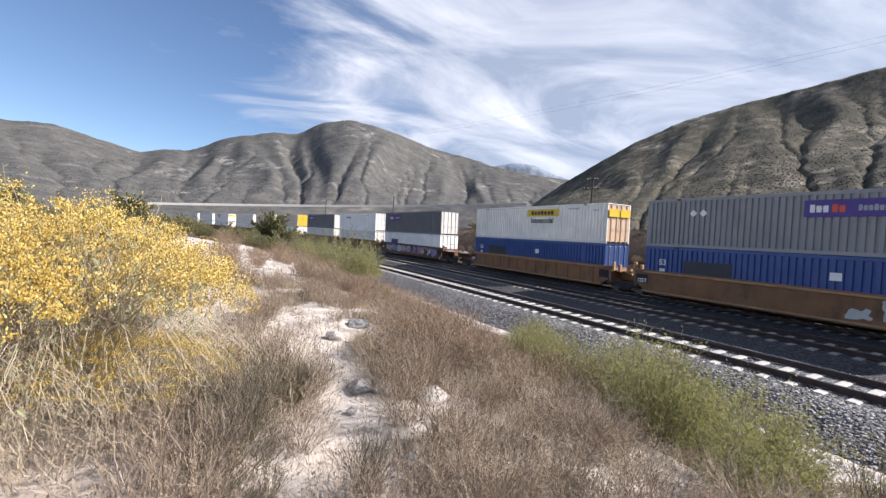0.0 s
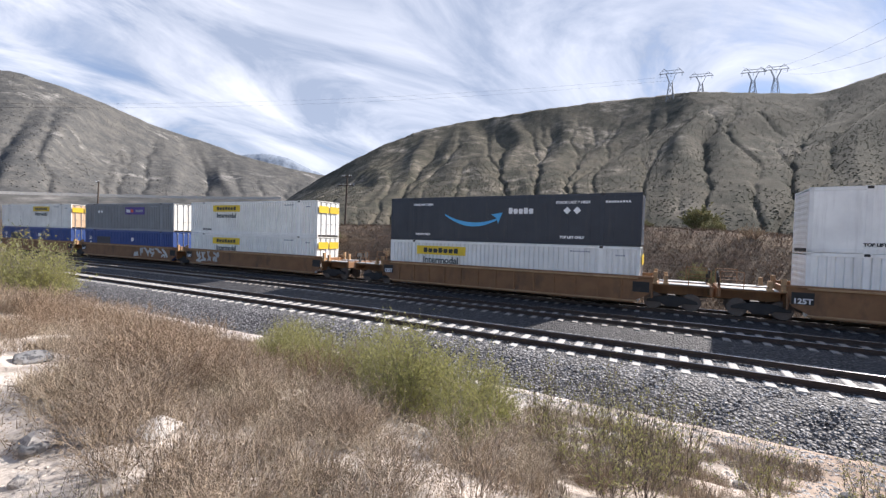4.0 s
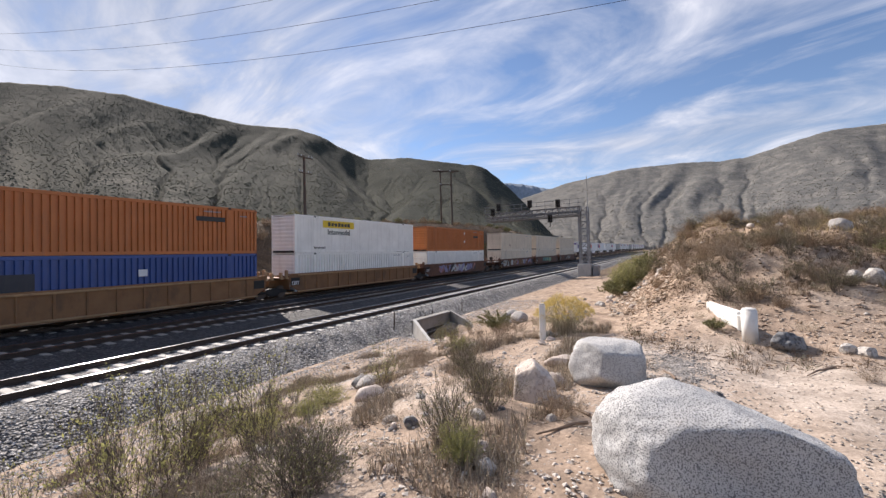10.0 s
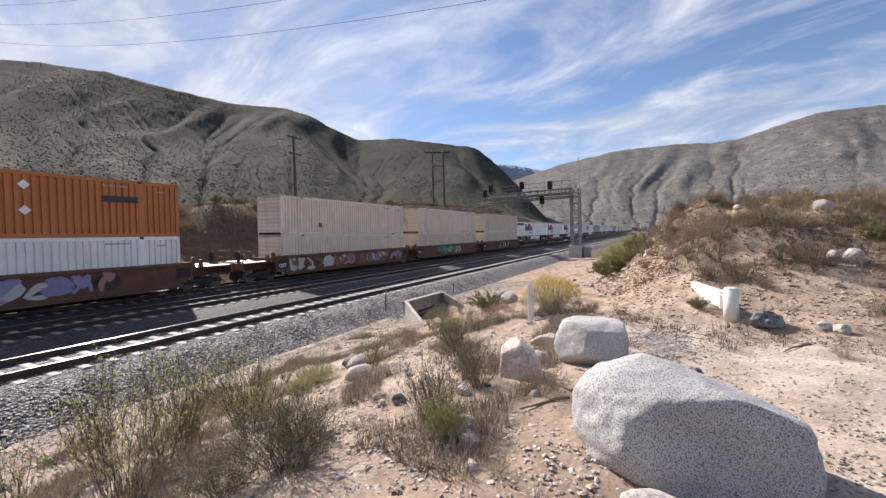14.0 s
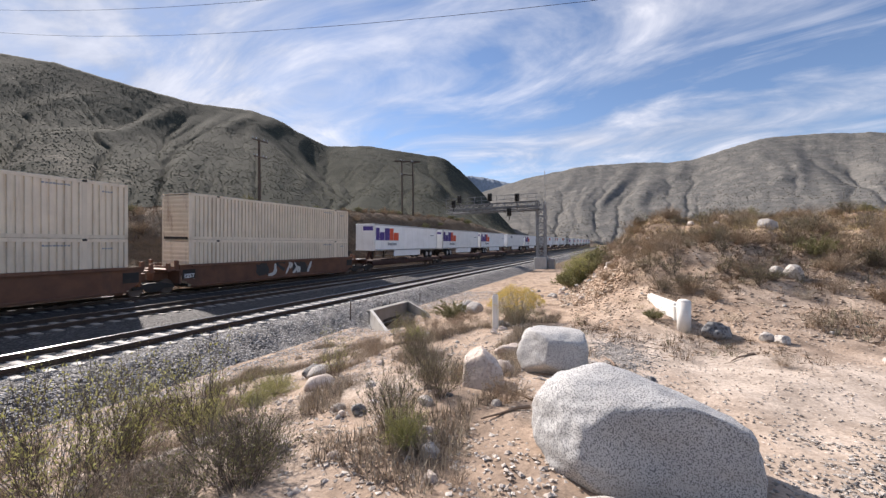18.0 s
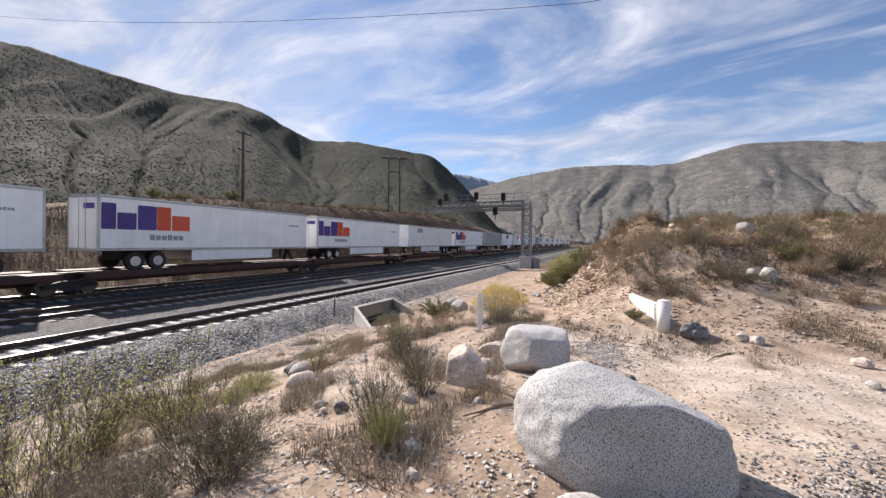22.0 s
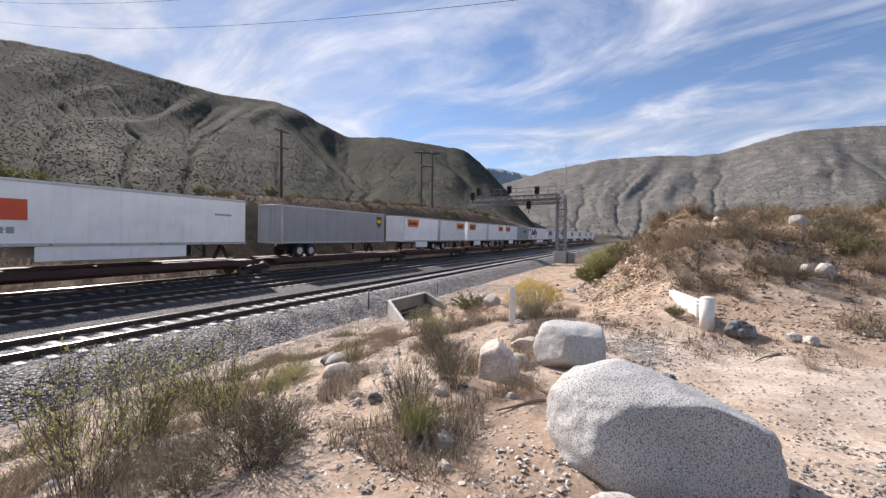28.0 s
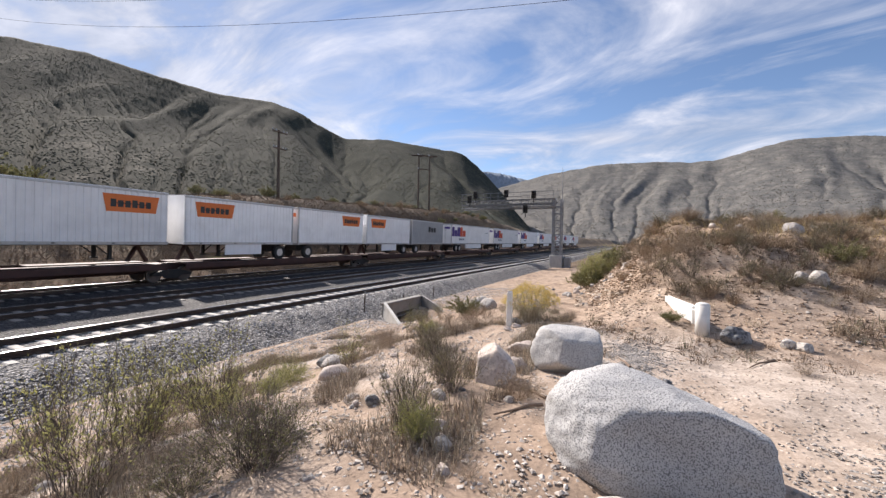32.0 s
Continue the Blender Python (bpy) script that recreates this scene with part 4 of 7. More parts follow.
def smile(c):
    s = Shape()
    n = 26
    for i in range(n):
        a0, a1 = i / n, (i + 1) / n
        q = []
        for a in (a0, a1):
            x = -2.0 + 3.75 * a
            mid = -0.62 + 0.62 * ((a - 0.56) / 0.56) ** 2
            w = 0.06 + 0.2 * math.sin(math.pi * min(1, a * 0.9 + 0.05))
            q.append((x, mid - w / 2, mid + w / 2))
        b = len(s.v)
        for y in (-0.008, 0.008):
            s.v += [(q[0][0], y, q[0][1]), (q[1][0], y, q[1][1]), (q[1][0], y, q[1][2]), (q[0][0], y, q[0][2])]
        s.f += [(b, b + 1, b + 2, b + 3), (b + 7, b + 6, b + 5, b + 4), (b, b + 4, b + 5, b + 1), (b + 2, b + 6, b + 7, b + 3)]
    s.prism([(1.25, 0.02), (2.0, 0.12), (1.72, -0.55), (1.6, -0.2)], -0.009, 0.009)
    part("sign", s, P_SKYBLUE, c, "light blue curved arrow sign", pose(-1.7, -CW / 2 - 0.014, 1.72))
    letters(c, 1.5, -CW / 2 - 0.014, 1.95, 1.6, 0.36, 5, P_SIGNWHITE, "white bars beside the arrow sign")
    diamonds(4.2, 1.95, P_SIGNWHITE)(c)
    small_words("STACK LAST 3 HIGH", 4.5, 2.42, 0.15, P_SIGNWHITE)(c)
    small_words("STACK LAST 3 HIGH", -5.4, 2.42, 0.12, P_SIGNWHITE)(c)
    small_words("TOP LIFT ONLY", -5.4, 0.42, 0.12, P_SIGNWHITE)(c)
    small_words("TOP LIFT ONLY", 4.5, 0.42, 0.14, P_SIGNWHITE)(c)
    letters(c, 6.9, -CW / 2 - 0.014, 2.42, 1.3, 0.12, 9, P_SIGNWHITE, "small white number bars")


def purple_sign(x, z=2.1, w=3.4):
    def fn(c):
        part("sign_plate", plate(w, 0.78), P_PURPLE, c, "purple rectangular sign", pose(x, -CW / 2 - 0.012, z))
        letters(c, x - w * 0.33, -CW / 2 - 0.022, z, 0.72, 0.36, 3, P_SIGNWHITE, "white bars on the purple sign")
        letters(c, x - w * 0.13, -CW / 2 - 0.022, z, 0.5, 0.36, 2, P_RED, "red bars on the purple sign")
        letters(c, x + w * 0.24, -CW / 2 - 0.022, z, 1.3, 0.26, 8, P_SIGNGREY, "grey bars on the purple sign")
    return fn


def blue_marks(c):
    part("patch", plate(2.6, 0.75), P_NAVY, c, "darker blue repainted patch", pose(-4.3, -CW / 2 - 0.011, 1.75))
    part("patch", plate(5.5, 0.5), P_PURPLE, c, "darker blue repainted patch", pose(1.4, -CW / 2 - 0.011, 0.75))
    part("label", plate(0.42, 0.36), P_SIGNWHITE, c, "small white label", pose(1.2, -CW / 2 - 0.012, 1.95))
    part("lettering", words("53", 0.36), P_SIGNWHITE, c, "white number 53", pose(-6.9, -CW / 2 - 0.012, 1.95))
    part("label", plate(0.34, 0.3), P_SIGNWHITE, c, "small white label", pose(-6.9, -CW / 2 - 0.012, 1.4))


def hunt(x, z=2.3, mode=0):
    return lambda c: hunt_sign(c, x, z, mode)


# well cars
def well_side():
    s = Shape()
    s.prism([(-7.7, 0.32), (7.7, 0.32), (8.55, 0.8), (8.75, 1.72), (-8.75, 1.72), (-8.55, 0.8)], -0.02, 0.02)
    s.box(-8.75, 8.75, -0.09, 0.03, 1.62, 1.74, 0.015)
    s.box(-7.75, 7.75, -0.08, 0.05, 0.3, 0.45, 0.015)
    return s


def truck_parts(t, x):
    tr = part("truck", Shape().box(x - 0.2, x + 0.2, -1.0, 1.0, 0.42, 0.66, 0.03), P_BLACK, t, "sooty black wheel truck")
    fr = shared("side frame", lambda: Shape().prism([(-1.15, 0.5), (-0.8, 0.62), (-0.35, 0.72), (0.35, 0.72), (0.8, 0.62), (1.15, 0.5), (1.15, 0.38), (0.55, 0.38), (0.3, 0.2), (-0.3, 0.2), (-0.55, 0.38), (-1.15, 0.38)], -0.08, 0.08))
    wh = shared("wheel", lambda: Shape().tube((0, -0.065, 0), (0, 0.065, 0), 0.42, n=20).tube((0, -0.085, 0), (0, -0.03, 0), 0.45, n=20).tube((0, -0.12, 0), (0, 0.12, 0), 0.1, n=10))
    for sy in (-1, 1):
        part("side_frame", fr, P_BLACK, tr, m=pose(x, sy * 1.0, 0.03))
        for sx in (-0.87, 0.87):
            part("wheel", wh, P_WHEEL, tr, "worn steel wheel", pose(x + sx, sy * 0.75, 0.45, 0, 0, 0 if sy > 0 else 180))


def stroke(s, pts, w, y):
    """A bent painted stroke through points in x, z."""
    n = 9
    ring = []
    for i in range(n):
        t = i / (n - 1)
        x = (1 - t) ** 2 * pts[0][0] + 2 * t * (1 - t) * pts[1][0] + t * t * pts[2][0]
        z = (1 - t) ** 2 * pts[0][1] + 2 * t * (1 - t) * pts[1][1] + t * t * pts[2][1]
        dx = 2 * (1 - t) * (pts[1][0] - pts[0][0]) + 2 * t * (pts[2][0] - pts[1][0])
        dz = 2 * (1 - t) * (pts[1][1] - pts[0][1]) + 2 * t * (pts[2][1] - pts[1][1])
        k = w / 2 * (0.7 + 0.5 * math.sin(math.pi * t)) / max(1e-4, math.hypot(dx, dz))
        ring.append((x - dz * k, z + dx * k, x + dz * k, z - dx * k))
    b = len(s.v)
    for q in ring:
        s.v += [(q[0], y - 0.005, q[1]), (q[2], y - 0.005, q[3]), (q[0], y + 0.003, q[1]), (q[2], y + 0.003, q[3])]
    for i in range(n - 1):
        j = b + 4 * i
        s.f += [(j, j + 1, j + 5, j + 4), (j + 3, j + 2, j + 6, j + 7), (j + 2, j, j + 4, j + 6), (j + 1, j + 3, j + 7, j + 5)]


def spray(t, seed, mats, x0, x1, z0=0.55, z1=1.58, y=-1.405):
    """Spray-painted letters nobody can read, each painted figure one part."""
    rnd = random.Random(seed)
    x = x0
    while x < x1:
        w = rnd.uniform(0.8, 1.3)
        s = Shape()
        for i in range(rnd.choice((2, 3, 3))):
            q = [(rnd.uniform(0, w), rnd.uniform(z0 + 0.05, z1 - 0.05)) for _ in range(3)]
            q[0] = (rnd.uniform(0, w * 0.4), rnd.choice((z0 + 0.1, z1 - 0.1)))
            q[2] = (rnd.uniform(w * 0.5, w), rnd.choice((z0 + 0.1, z1 - 0.1, (z0 + z1) / 2)))
            q[1] = (rnd.uniform(-0.1, w + 0.1), rnd.uniform(z0 - 0.1, z1 + 0.1))
            stroke(s, q, rnd.uniform(0.15, 0.25), y - 0.004 * i)
        part("spray_paint", s, rnd.choice(mats), t, "spray-painted strokes", pose(x, 0, 0))
        if rnd.random() < 0.8 and len(mats) > 1:
            n = 9
            out = [(w / 2 + w * 0.62 * math.cos(6.283 * k / n) * rnd.uniform(0.8, 1.1), (z0 + z1) / 2 + (z1 - z0) * 0.46 * math.sin(6.283 * k / n) * rnd.uniform(0.8, 1.05)) for k in range(n)]
            part("spray_cloud", Shape().prism(out, y + 0.004, y + 0.012), rnd.choice(mats + (P_WELL2, P_INK, P_WELL2)), t, "spray-painted cloud of colour", pose(x, 0, 0))
        x += w * rnd.uniform(0.8, 0.95)


def well_car(m, label, mat, first, last, tags=None):
    t = thing("well_car", label, "rail car", m, "cars of the train")
    for sy in (-1, 1):
        sd = part("side_sill", shared("well side", well_side), mat, t, m=pose(0, sy * 1.38, 0, 0, 0, 0 if sy < 0 else 180))
        part("top_flange", shared("top flange", lambda: Shape().box(-8.0, 8.0, -0.13, 0.02, 1.56, 1.66, 0.015).box(-8.0, 8.0, -0.11, 0.0, 0.36, 0.44, 0.01)), P_FLANGE if mat is P_WELL else mat, sd, "dusty tan flange")
        for i in range(0 if tags and sy < 0 else 13):
            part("rib", shared("well rib", lambda: Shape().box(-0.05, 0.05, -0.08, 0.0, 0.42, 1.64, 0.012)), mat, sd, m=pose(-7.2 + i * 1.2, 0, 0))
    part("well_floor", shared("well floor", lambda: Shape().box(-7.8, 7.8, -0.3, 0.3, 0.3, 0.34).box(-7.8, -7.4, -1.3, 1.3, 0.26, 0.34).box(7.4, 7.8, -1.3, 1.3, 0.26, 0.34).box(-0.2, 0.2, -1.3, 1.3, 0.26, 0.34)), mat, t)
    for sx in (-1, 1):
        end = (sx < 0 and first) or (sx > 0 and last)
        r = 0 if sx > 0 else 180
        part("bulkhead", shared("bulkhead", lambda: Shape().box(8.62, 8.72, -1.36, 1.36, 0.6, 1.6, 0.01)), mat, t, m=pose(0, 0, 0, 0, 0, r))
        part("end_sill", shared("end sill long" if end else "end sill", (lambda: Shape().box(8.7, 11.6, -0.32, 0.32, 0.78, 1.25, 0.03).box(8.7, 11.3, -1.25, 1.25, 1.28, 1.36, 0.01).box(11.2, 11.35, -1.35, 1.35, 0.95, 1.4, 0.02)) if end else (lambda: Shape().box(8.7, 9.6, -0.32, 0.32, 0.78, 1.25, 0.03).box(8.7, 9.45, -1.25, 1.25, 1.4, 1.48, 0.01))), mat, t, m=pose(0, 0, 0, 0, 0, r))
        for gx_, gy_, gh in ((8.8, -1.22, 2.0), (8.8, 1.22, 2.0), (9.3, -1.22, 1.85), (9.3, 1.22, 1.85)):
            part("guide_post", shared("guide post %.2f" % gh, lambda: Shape().box(-0.09, 0.09, -0.11, 0.11, 1.36, gh, 0.02).box(-0.13, 0.13, -0.15, 0.15, 1.36, 1.46, 0.015)), P_FLANGE if mat is P_WELL else mat, t, "tan upright guide post", pose(sx * gx_, gy_, 0))
        part("placard", plate(0.8, 0.55), P_BLACK, t, "black stencilled panel", pose(sx * 8.15, -1.408, 1.16))
        if sx < 0:
            part("lettering", words("125T", 0.24), P_SIGNWHITE, t, "white lettering reading 125T", pose(sx * 8.15, -1.418, 1.05))
        if end:
            part("walkway", shared("walkway", lambda: Shape().box(9.0, 11.2, -1.3, -0.5, 1.38, 1.42).box(9.0, 11.2, 0.5, 1.3, 1.38, 1.42)), P_STEEL, t, "galvanized end walkway", pose(0, 0, 0, 0, 0, r))
            rails = Shape()
            for yy in (-1.3, 1.3):
                rails.tube((11.25, yy, 1.3), (11.25, yy, 2.2), 0.02).tube((10.3, yy, 1.3), (10.3, yy, 2.2), 0.02).tube((10.3, yy, 2.2), (11.25, yy, 2.2), 0.02).tube((10.3, yy, 1.8), (11.25, yy, 1.8), 0.02)
            rails.tube((11.25, -1.3, 1.45), (11.25, 1.3, 1.45), 0.02)
            part("handrail", rails, mat, t, m=pose(0, 0, 0, 0, 0, r))
            part("brake_wheel", shared("brake wheel", lambda: Shape().tube((11.3, 0.8, 1.9), (11.36, 0.8, 1.9), 0.28, n=14).box(11.2, 11.3, 0.72, 0.88, 1.3, 1.9)), P_BLACK, t, m=pose(0, 0, 0, 0, 0, r))
            part("coupler", shared("coupler", lambda: Shape().box(11.5, 11.95, -0.13, 0.13, 0.72, 0.98, 0.04).box(11.85, 12.1, -0.2, 0.12, 0.7, 1.0, 0.05)), P_BLACK, t, m=pose(0, 0, 0, 0, 0, r))
            truck_parts(t, sx * 9.6)
    if not last:
        truck_parts(t, 9.6)
    if tags:
        spray(t, tags[0], tags[1], tags[2], tags[3])
    return t


# trailers on spine cars
def spine_car(m, first, last):
    t = thing("spine_car", "dark low spine car carrying road trailers", "rail car", m, "cars of the train")
    part("spine", Shape().box(-9.2, 9.2, -0.3, 0.3, 0.5, 1.08, 0.03), P_SPINE, t)
    part("wheel_deck", Shape().box(-8.6, -2.2, -1.35, -0.5, 1.02, 1.12, 0.01).box(-8.6, -2.2, 0.5, 1.35, 1.02, 1.12, 0.01), P_SPINE, t)
    part("wheel_deck", Shape().box(3.4, 8.6, -1.35, -0.5, 1.02, 1.12, 0.01).box(3.4, 8.6, 0.5, 1.35, 1.02, 1.12, 0.01), P_SPINE, t)
    for x in (-8, -5.5, -2.6, 0.5, 3.8, 6.2, 8.2):
        part("outrigger", Shape().box(x - 0.08, x + 0.08, -1.33, 1.33, 0.8, 1.02, 0.01), P_SPINE, t)
    part("side_rail", Shape().box(-8.7, 8.7, -1.4, -1.34, 0.78, 1.12, 0.01), P_SPINE, t)
    part("side_rail", Shape().box(-8.7, 8.7, 1.34, 1.4, 0.78, 1.12, 0.01), P_SPINE, t)
    truck_parts(t, 9.2)
    if first:
        truck_parts(t, -9.2)
    return t


def trailer(m, label, length, mat, rear_left=True, signs=(), rib=False, skirt=True, door_sign=None):
    t = thing("semi_trailer", label, "trailer", m, "trailers on the train")
    h2, w = length / 2, 1.29
    z0, z1 = 1.1, 4.05
    d = 1 if rear_left else -1
    key = "%.2f%s" % (length, rib)
    side = shared("trailer side " + key, (lambda: corrugated(length - 0.16, z1 - z0 - 0.26, z0 + 0.14, 0.3, 0.025)) if rib else (lambda: smooth_panels(length - 0.16, z1 - z0 - 0.26, z0 + 0.14, 1.22)))
    part("side_wall", side, mat, t, m=pose(0, -w + 0.005, 0))
    part("side_wall", side, mat, t, m=pose(0, w - 0.005, 0, 0, 0, 180))
    part("roof", shared("t roof" + key, lambda: Shape().box(-h2, h2, -w, w, z1 - 0.06, z1, 0.02)), mat, t)
    for sy in (-1, 1):
        part("top_rail", shared("t rail" + key, lambda: Shape().box(-h2, h2, -0.03, 0.03, z1 - 0.14, z1 - 0.02, 0.01)), P_STEEL, t, "metal top rail", pose(0, sy * (w - 0.01), 0))
        part("bottom_rail", shared("b rail" + key, lambda: Shape().box(-h2, h2, -0.035, 0.035, z0, z0 + 0.15, 0.01)), P_STEEL, t, "metal bottom rail", pose(0, sy * (w - 0.01), 0))
    part("floor_frame", shared("t floor" + key, lambda: Shape().box(-h2 + 0.05, h2 - 0.05, -w + 0.05, w - 0.05, z0 - 0.02, z0 + 0.1)), P_BLACK, t)
    part("nose", shared("t nose", lambda: Shape().box(-0.03, 0.03, -w + 0.03, w - 0.03, z0, z1 - 0.03, 0.02)), mat, t, m=pose(d * (h2 - 0.04), 0, 0))
    frame_e = shared("t frame", lambda: Shape().box(-0.06, 0.06, -w, -w + 0.1, z0 - 0.05, z1, 0.01).box(-0.06, 0.06, w - 0.1, w, z0 - 0.05, z1, 0.01).box(-0.06, 0.06, -w, w, z1 - 0.16, z1, 0.01).box(-0.06, 0.06, -w, w, z0 - 0.05, z0 + 0.1, 0.01))
    part("door_frame", frame_e, P_STEEL, t, "steel rear door frame", pose(-d * (h2 - 0.06), 0, 0))
    for sy in (-1, 1):
        dr = part("door", shared("t door", lambda: Shape().box(-0.02, 0.02, -0.58, 0.58, z0 + 0.1, z1 - 0.17, 0.01)), mat, t, m=pose(-d * (h2 - 0.02), sy * 0.59, 0))
        part("lock_rod", shared("t rod", lambda: Shape().tube((0, 0, z0 + 0.1), (0, 0, z1 - 0.18), 0.018)), P_STEEL, dr, m=pose(-d * 0.04, -sy * 0.3, 0))
    if door_sign:
        part("sign", plate(0.9, 0.3), door_sign, t, "coloured sign on the rear door", pose(-d * (h2 + 0.004), -0.55, 3.45, 0, 0, 90))
    bogie = [-d * (h2 - 1.9), -d * (h2 - 3.15)] if length > 10 else [-d * (h2 - 1.2)]
    wheel = shared("t wheel", lambda: Shape().tube((0, -0.14, 0), (0, 0.14, 0), 0.5, n=22))
    rim = shared("t rim", lambda: Shape().tube((0, -0.155, 0), (0, -0.1, 0), 0.28, 0.2, n=16).tube((0, -0.2, 0), (0, -0.1, 0), 0.09, n=10))
    part("bogie_frame", shared("t bogie" + str(len(bogie)), lambda: Shape().box(-1.3 if len(bogie) > 1 else -0.7, 1.3 if len(bogie) > 1 else 0.7, -0.55, 0.55, 0.55, 1.05, 0.02)), P_BLACK, t, m=pose(sum(bogie) / len(bogie), 0, 0))
    for bx in bogie:
        for sy in (-1, 1):
            wl_ = part("wheel", wheel, P_TYRE, t, "black truck tyre", pose(bx, sy * 1.08, 0.5, 0, 0, 0 if sy < 0 else 180))
            part("rim", rim, P_RIM, wl_)
    lg = d * (h2 - 2.6)
    for sy in (-1, 1):
        part("landing_leg", shared("t leg", lambda: Shape().box(-0.07, 0.07, -0.07, 0.07, 0.35, 1.1).box(-0.14, 0.14, -0.12, 0.12, 0.3, 0.37).bar((0, 0, 0.5), (0.7, 0, 1.08), 0.05, 0.05)), P_BLACK, t, m=pose(lg, sy * 0.75, 0, 0, 0, 0 if d < 0 else 180))
    hx = d * (h2 - 0.9)
    part("kingpin_plate", Shape().box(hx - 0.7, hx + 0.7, -0.5, 0.5, 1.0, 1.1).bar((hx - 0.5, 0, 0.1), (hx, 0, 1.0), 0.3, 0.1).bar((hx + 0.5, 0, 0.1), (hx, 0, 1.0), 0.3, 0.1), P_SPINE, t, "dark steel trailer hitch stand")
    if skirt:
        half = 3.4 if length > 12 else 1.45
        sk = shared("t skirt %.1f" % half, lambda: Shape().box(-half, half, -0.015, 0.015, 0.42, 1.1, 0.005))
        for sy in (-1, 1):
            part("side_skirt", sk, mat, t, m=pose(d * (0.6 if length > 12 else 0.1), sy * (w - 0.05), 0))
    # small dark marker lamps along the bottom rail
    for k in range(int(length / 2.4)):
        part("marker_lamp", shared("t lamp", lambda: Shape().box(-0.06, 0.06, -0.012, 0.012, -0.025, 0.025)), P_INK, t, m=pose(-h2 + 1.0 + k * 2.4, -w - 0.03, z0 + 0.08))
    for fn in signs:
        fn(t)
    return t


def big_sign(x, z, scale=1.0, sub=True, a=None, b=None):
    a, b = a or P_PURPLE, b or P_RED

    def fn(t):
        # solid blocks that keep only the rough outline of the sign
        for x0, x1, h, m, tone in ((-2.05, -1.55, 1.0, a, "purple"), (-1.5, -0.8, 0.66, a, "purple"), (-0.74, 0.0, 1.0, a, "purple"), (0.03, 0.62, 1.0, b, "red"), (0.68, 1.5, 0.66, b, "red")):
            part("sign_block", Shape().box(x0 * scale, x1 * scale, -0.006, 0.006, -0.5 * scale, (h - 0.5) * scale), m, t, tone + " block of a large sign", pose(x, -1.308, z))
        if sub:
            letters(t, x + 0.5 * scale, -1.31, z - 0.8 * scale, 1.5 * scale, 0.24 * scale, 6, P_SIGNGREY, "grey bars under the sign")
    return fn


def orange_sign(x, z=3.25):
    def fn(t):
        s = Shape().prism([(-1.35, 0.46), (1.35, 0.46), (1.18, -0.44), (-1.18, -0.44)], -0.006, 0.006)
        part("sign_plate", s, P_LOGOORANGE, t, "orange keystone-shaped sign", pose(x, -1.3, z))
        letters(t, x, -1.312, z, 2.0, 0.4, 6, P_INK, "black bars on the orange sign")
    return fn


def shield_sign(x, z):
    def fn(t):
        s = Shape().prism([(-0.42, 0.6), (0.42, 0.6), (0.42, -0.12), (0, -0.62), (-0.42, -0.12)], -0.006, 0.006)
        part("sign_plate", s, P_BROWNSIGN, t, "brown shield sign", pose(x, -1.3, z))
        part("sign_band", plate(0.62, 0.3), P_YELLOW, t, "yellow band on the shield sign", pose(x, -1.308, z + 0.12))
    return fn


def fine_bars(x, z, w=1.2):
    return lambda t: letters(t, x, -1.305, z, w, 0.14, 9, P_SIGNGREY, "small grey bars")


TRAIN = []          # thing, middle along the line at 0 s, height above rail


def on_line(s, h=0.0):
    x = x_at(s)
    xa, xb = x_at(s - 6), x_at(s + 6)
    (ax, ay), (bx, by) = beside(xa, TRACKS[2][0]), beside(xb, TRACKS[2][0])
    px, py = beside(x, TRACKS[2][0])
    z = track_z(x) + TRACKS[2][1]
    grade = math.atan2(track_z(xb) - track_z(xa), math.hypot(bx - ax, by - ay))
    sag = 0.5 * ((ay + by) / 2 - py)
    return pose(px, py + sag, z, math.degrees(LEAN), -math.degrees(grade), math.degrees(math.atan2(by - ay, bx - ax))) @ pose(0, 0, h)


LEAN = CANT


def gone(t):
    """How far the train has rolled after t seconds."""
    return 10.647 * t + 0.002928 * t * t


def ride(ob, s, h=0.0):
    TRAIN.append((ob, s, h))
    ob.matrix_basis = on_line(s, h)
    return ob


W_O = "orange-brown well car with ribbed side sills"
W_D = "dark rusty well car covered in spray paint"
LOW, HIGH = 0.36, 0.36 + CH + 0.02
S_JB = "white ribbed intermodal container with a yellow sign"


def stack(s_left, first, last, mat, low, high, label=W_O, tags=None):
    s = s_left + CL / 2
    ride(well_car(None, label, mat, first, last, tags), s)
    for spec, h in ((low, LOW), (high, HIGH)):
        if spec:
            ride(container(None, *spec), s, h)


tl, idb = small_words("TOP LIFT ONLY", -5.6, 0.38, 0.13), id_bars
white_jb = (S_JB, P_WHITE, "rib", (hunt(-2.9), tl, idb))
white_jb_low = (S_JB, P_WHITE, "rib", (hunt(-2.9, 2.25), idb))
plain = ("off-white ribbed intermodal container", P_OFFWHITE, "rib", (idb,))
cream = ("cream ribbed intermodal container with light rust", P_CREAM, "rib", (idb, bar_sign(-4.2, 0.75, 0.36, 0.36, P_RUST, "small rusty patch")))
cream_r = ("cream ribbed intermodal container with a rust-stained end", P_CREAM, "rib", (idb,), None, True)
cream_lo = ("cream ribbed intermodal container", P_CREAM, "rib", (idb,))
grey_p = ("grey ribbed intermodal container with a purple sign", P_GREY, "rib", (purple_sign(1.6), diamonds(-5.2, 2.0, P_SIGNWHITE), idb), P_OFFWHITE)
blue = ("blue ribbed intermodal container with repainted patches", P_BLUE, "rib", (blue_marks,))
stack(-226.9, True, False, P_WELL, plain, plain)
stack(-207.7, False, False, P_WELL, plain, plain)
stack(-188.5, False, True, P_WELL, plain, white_jb)
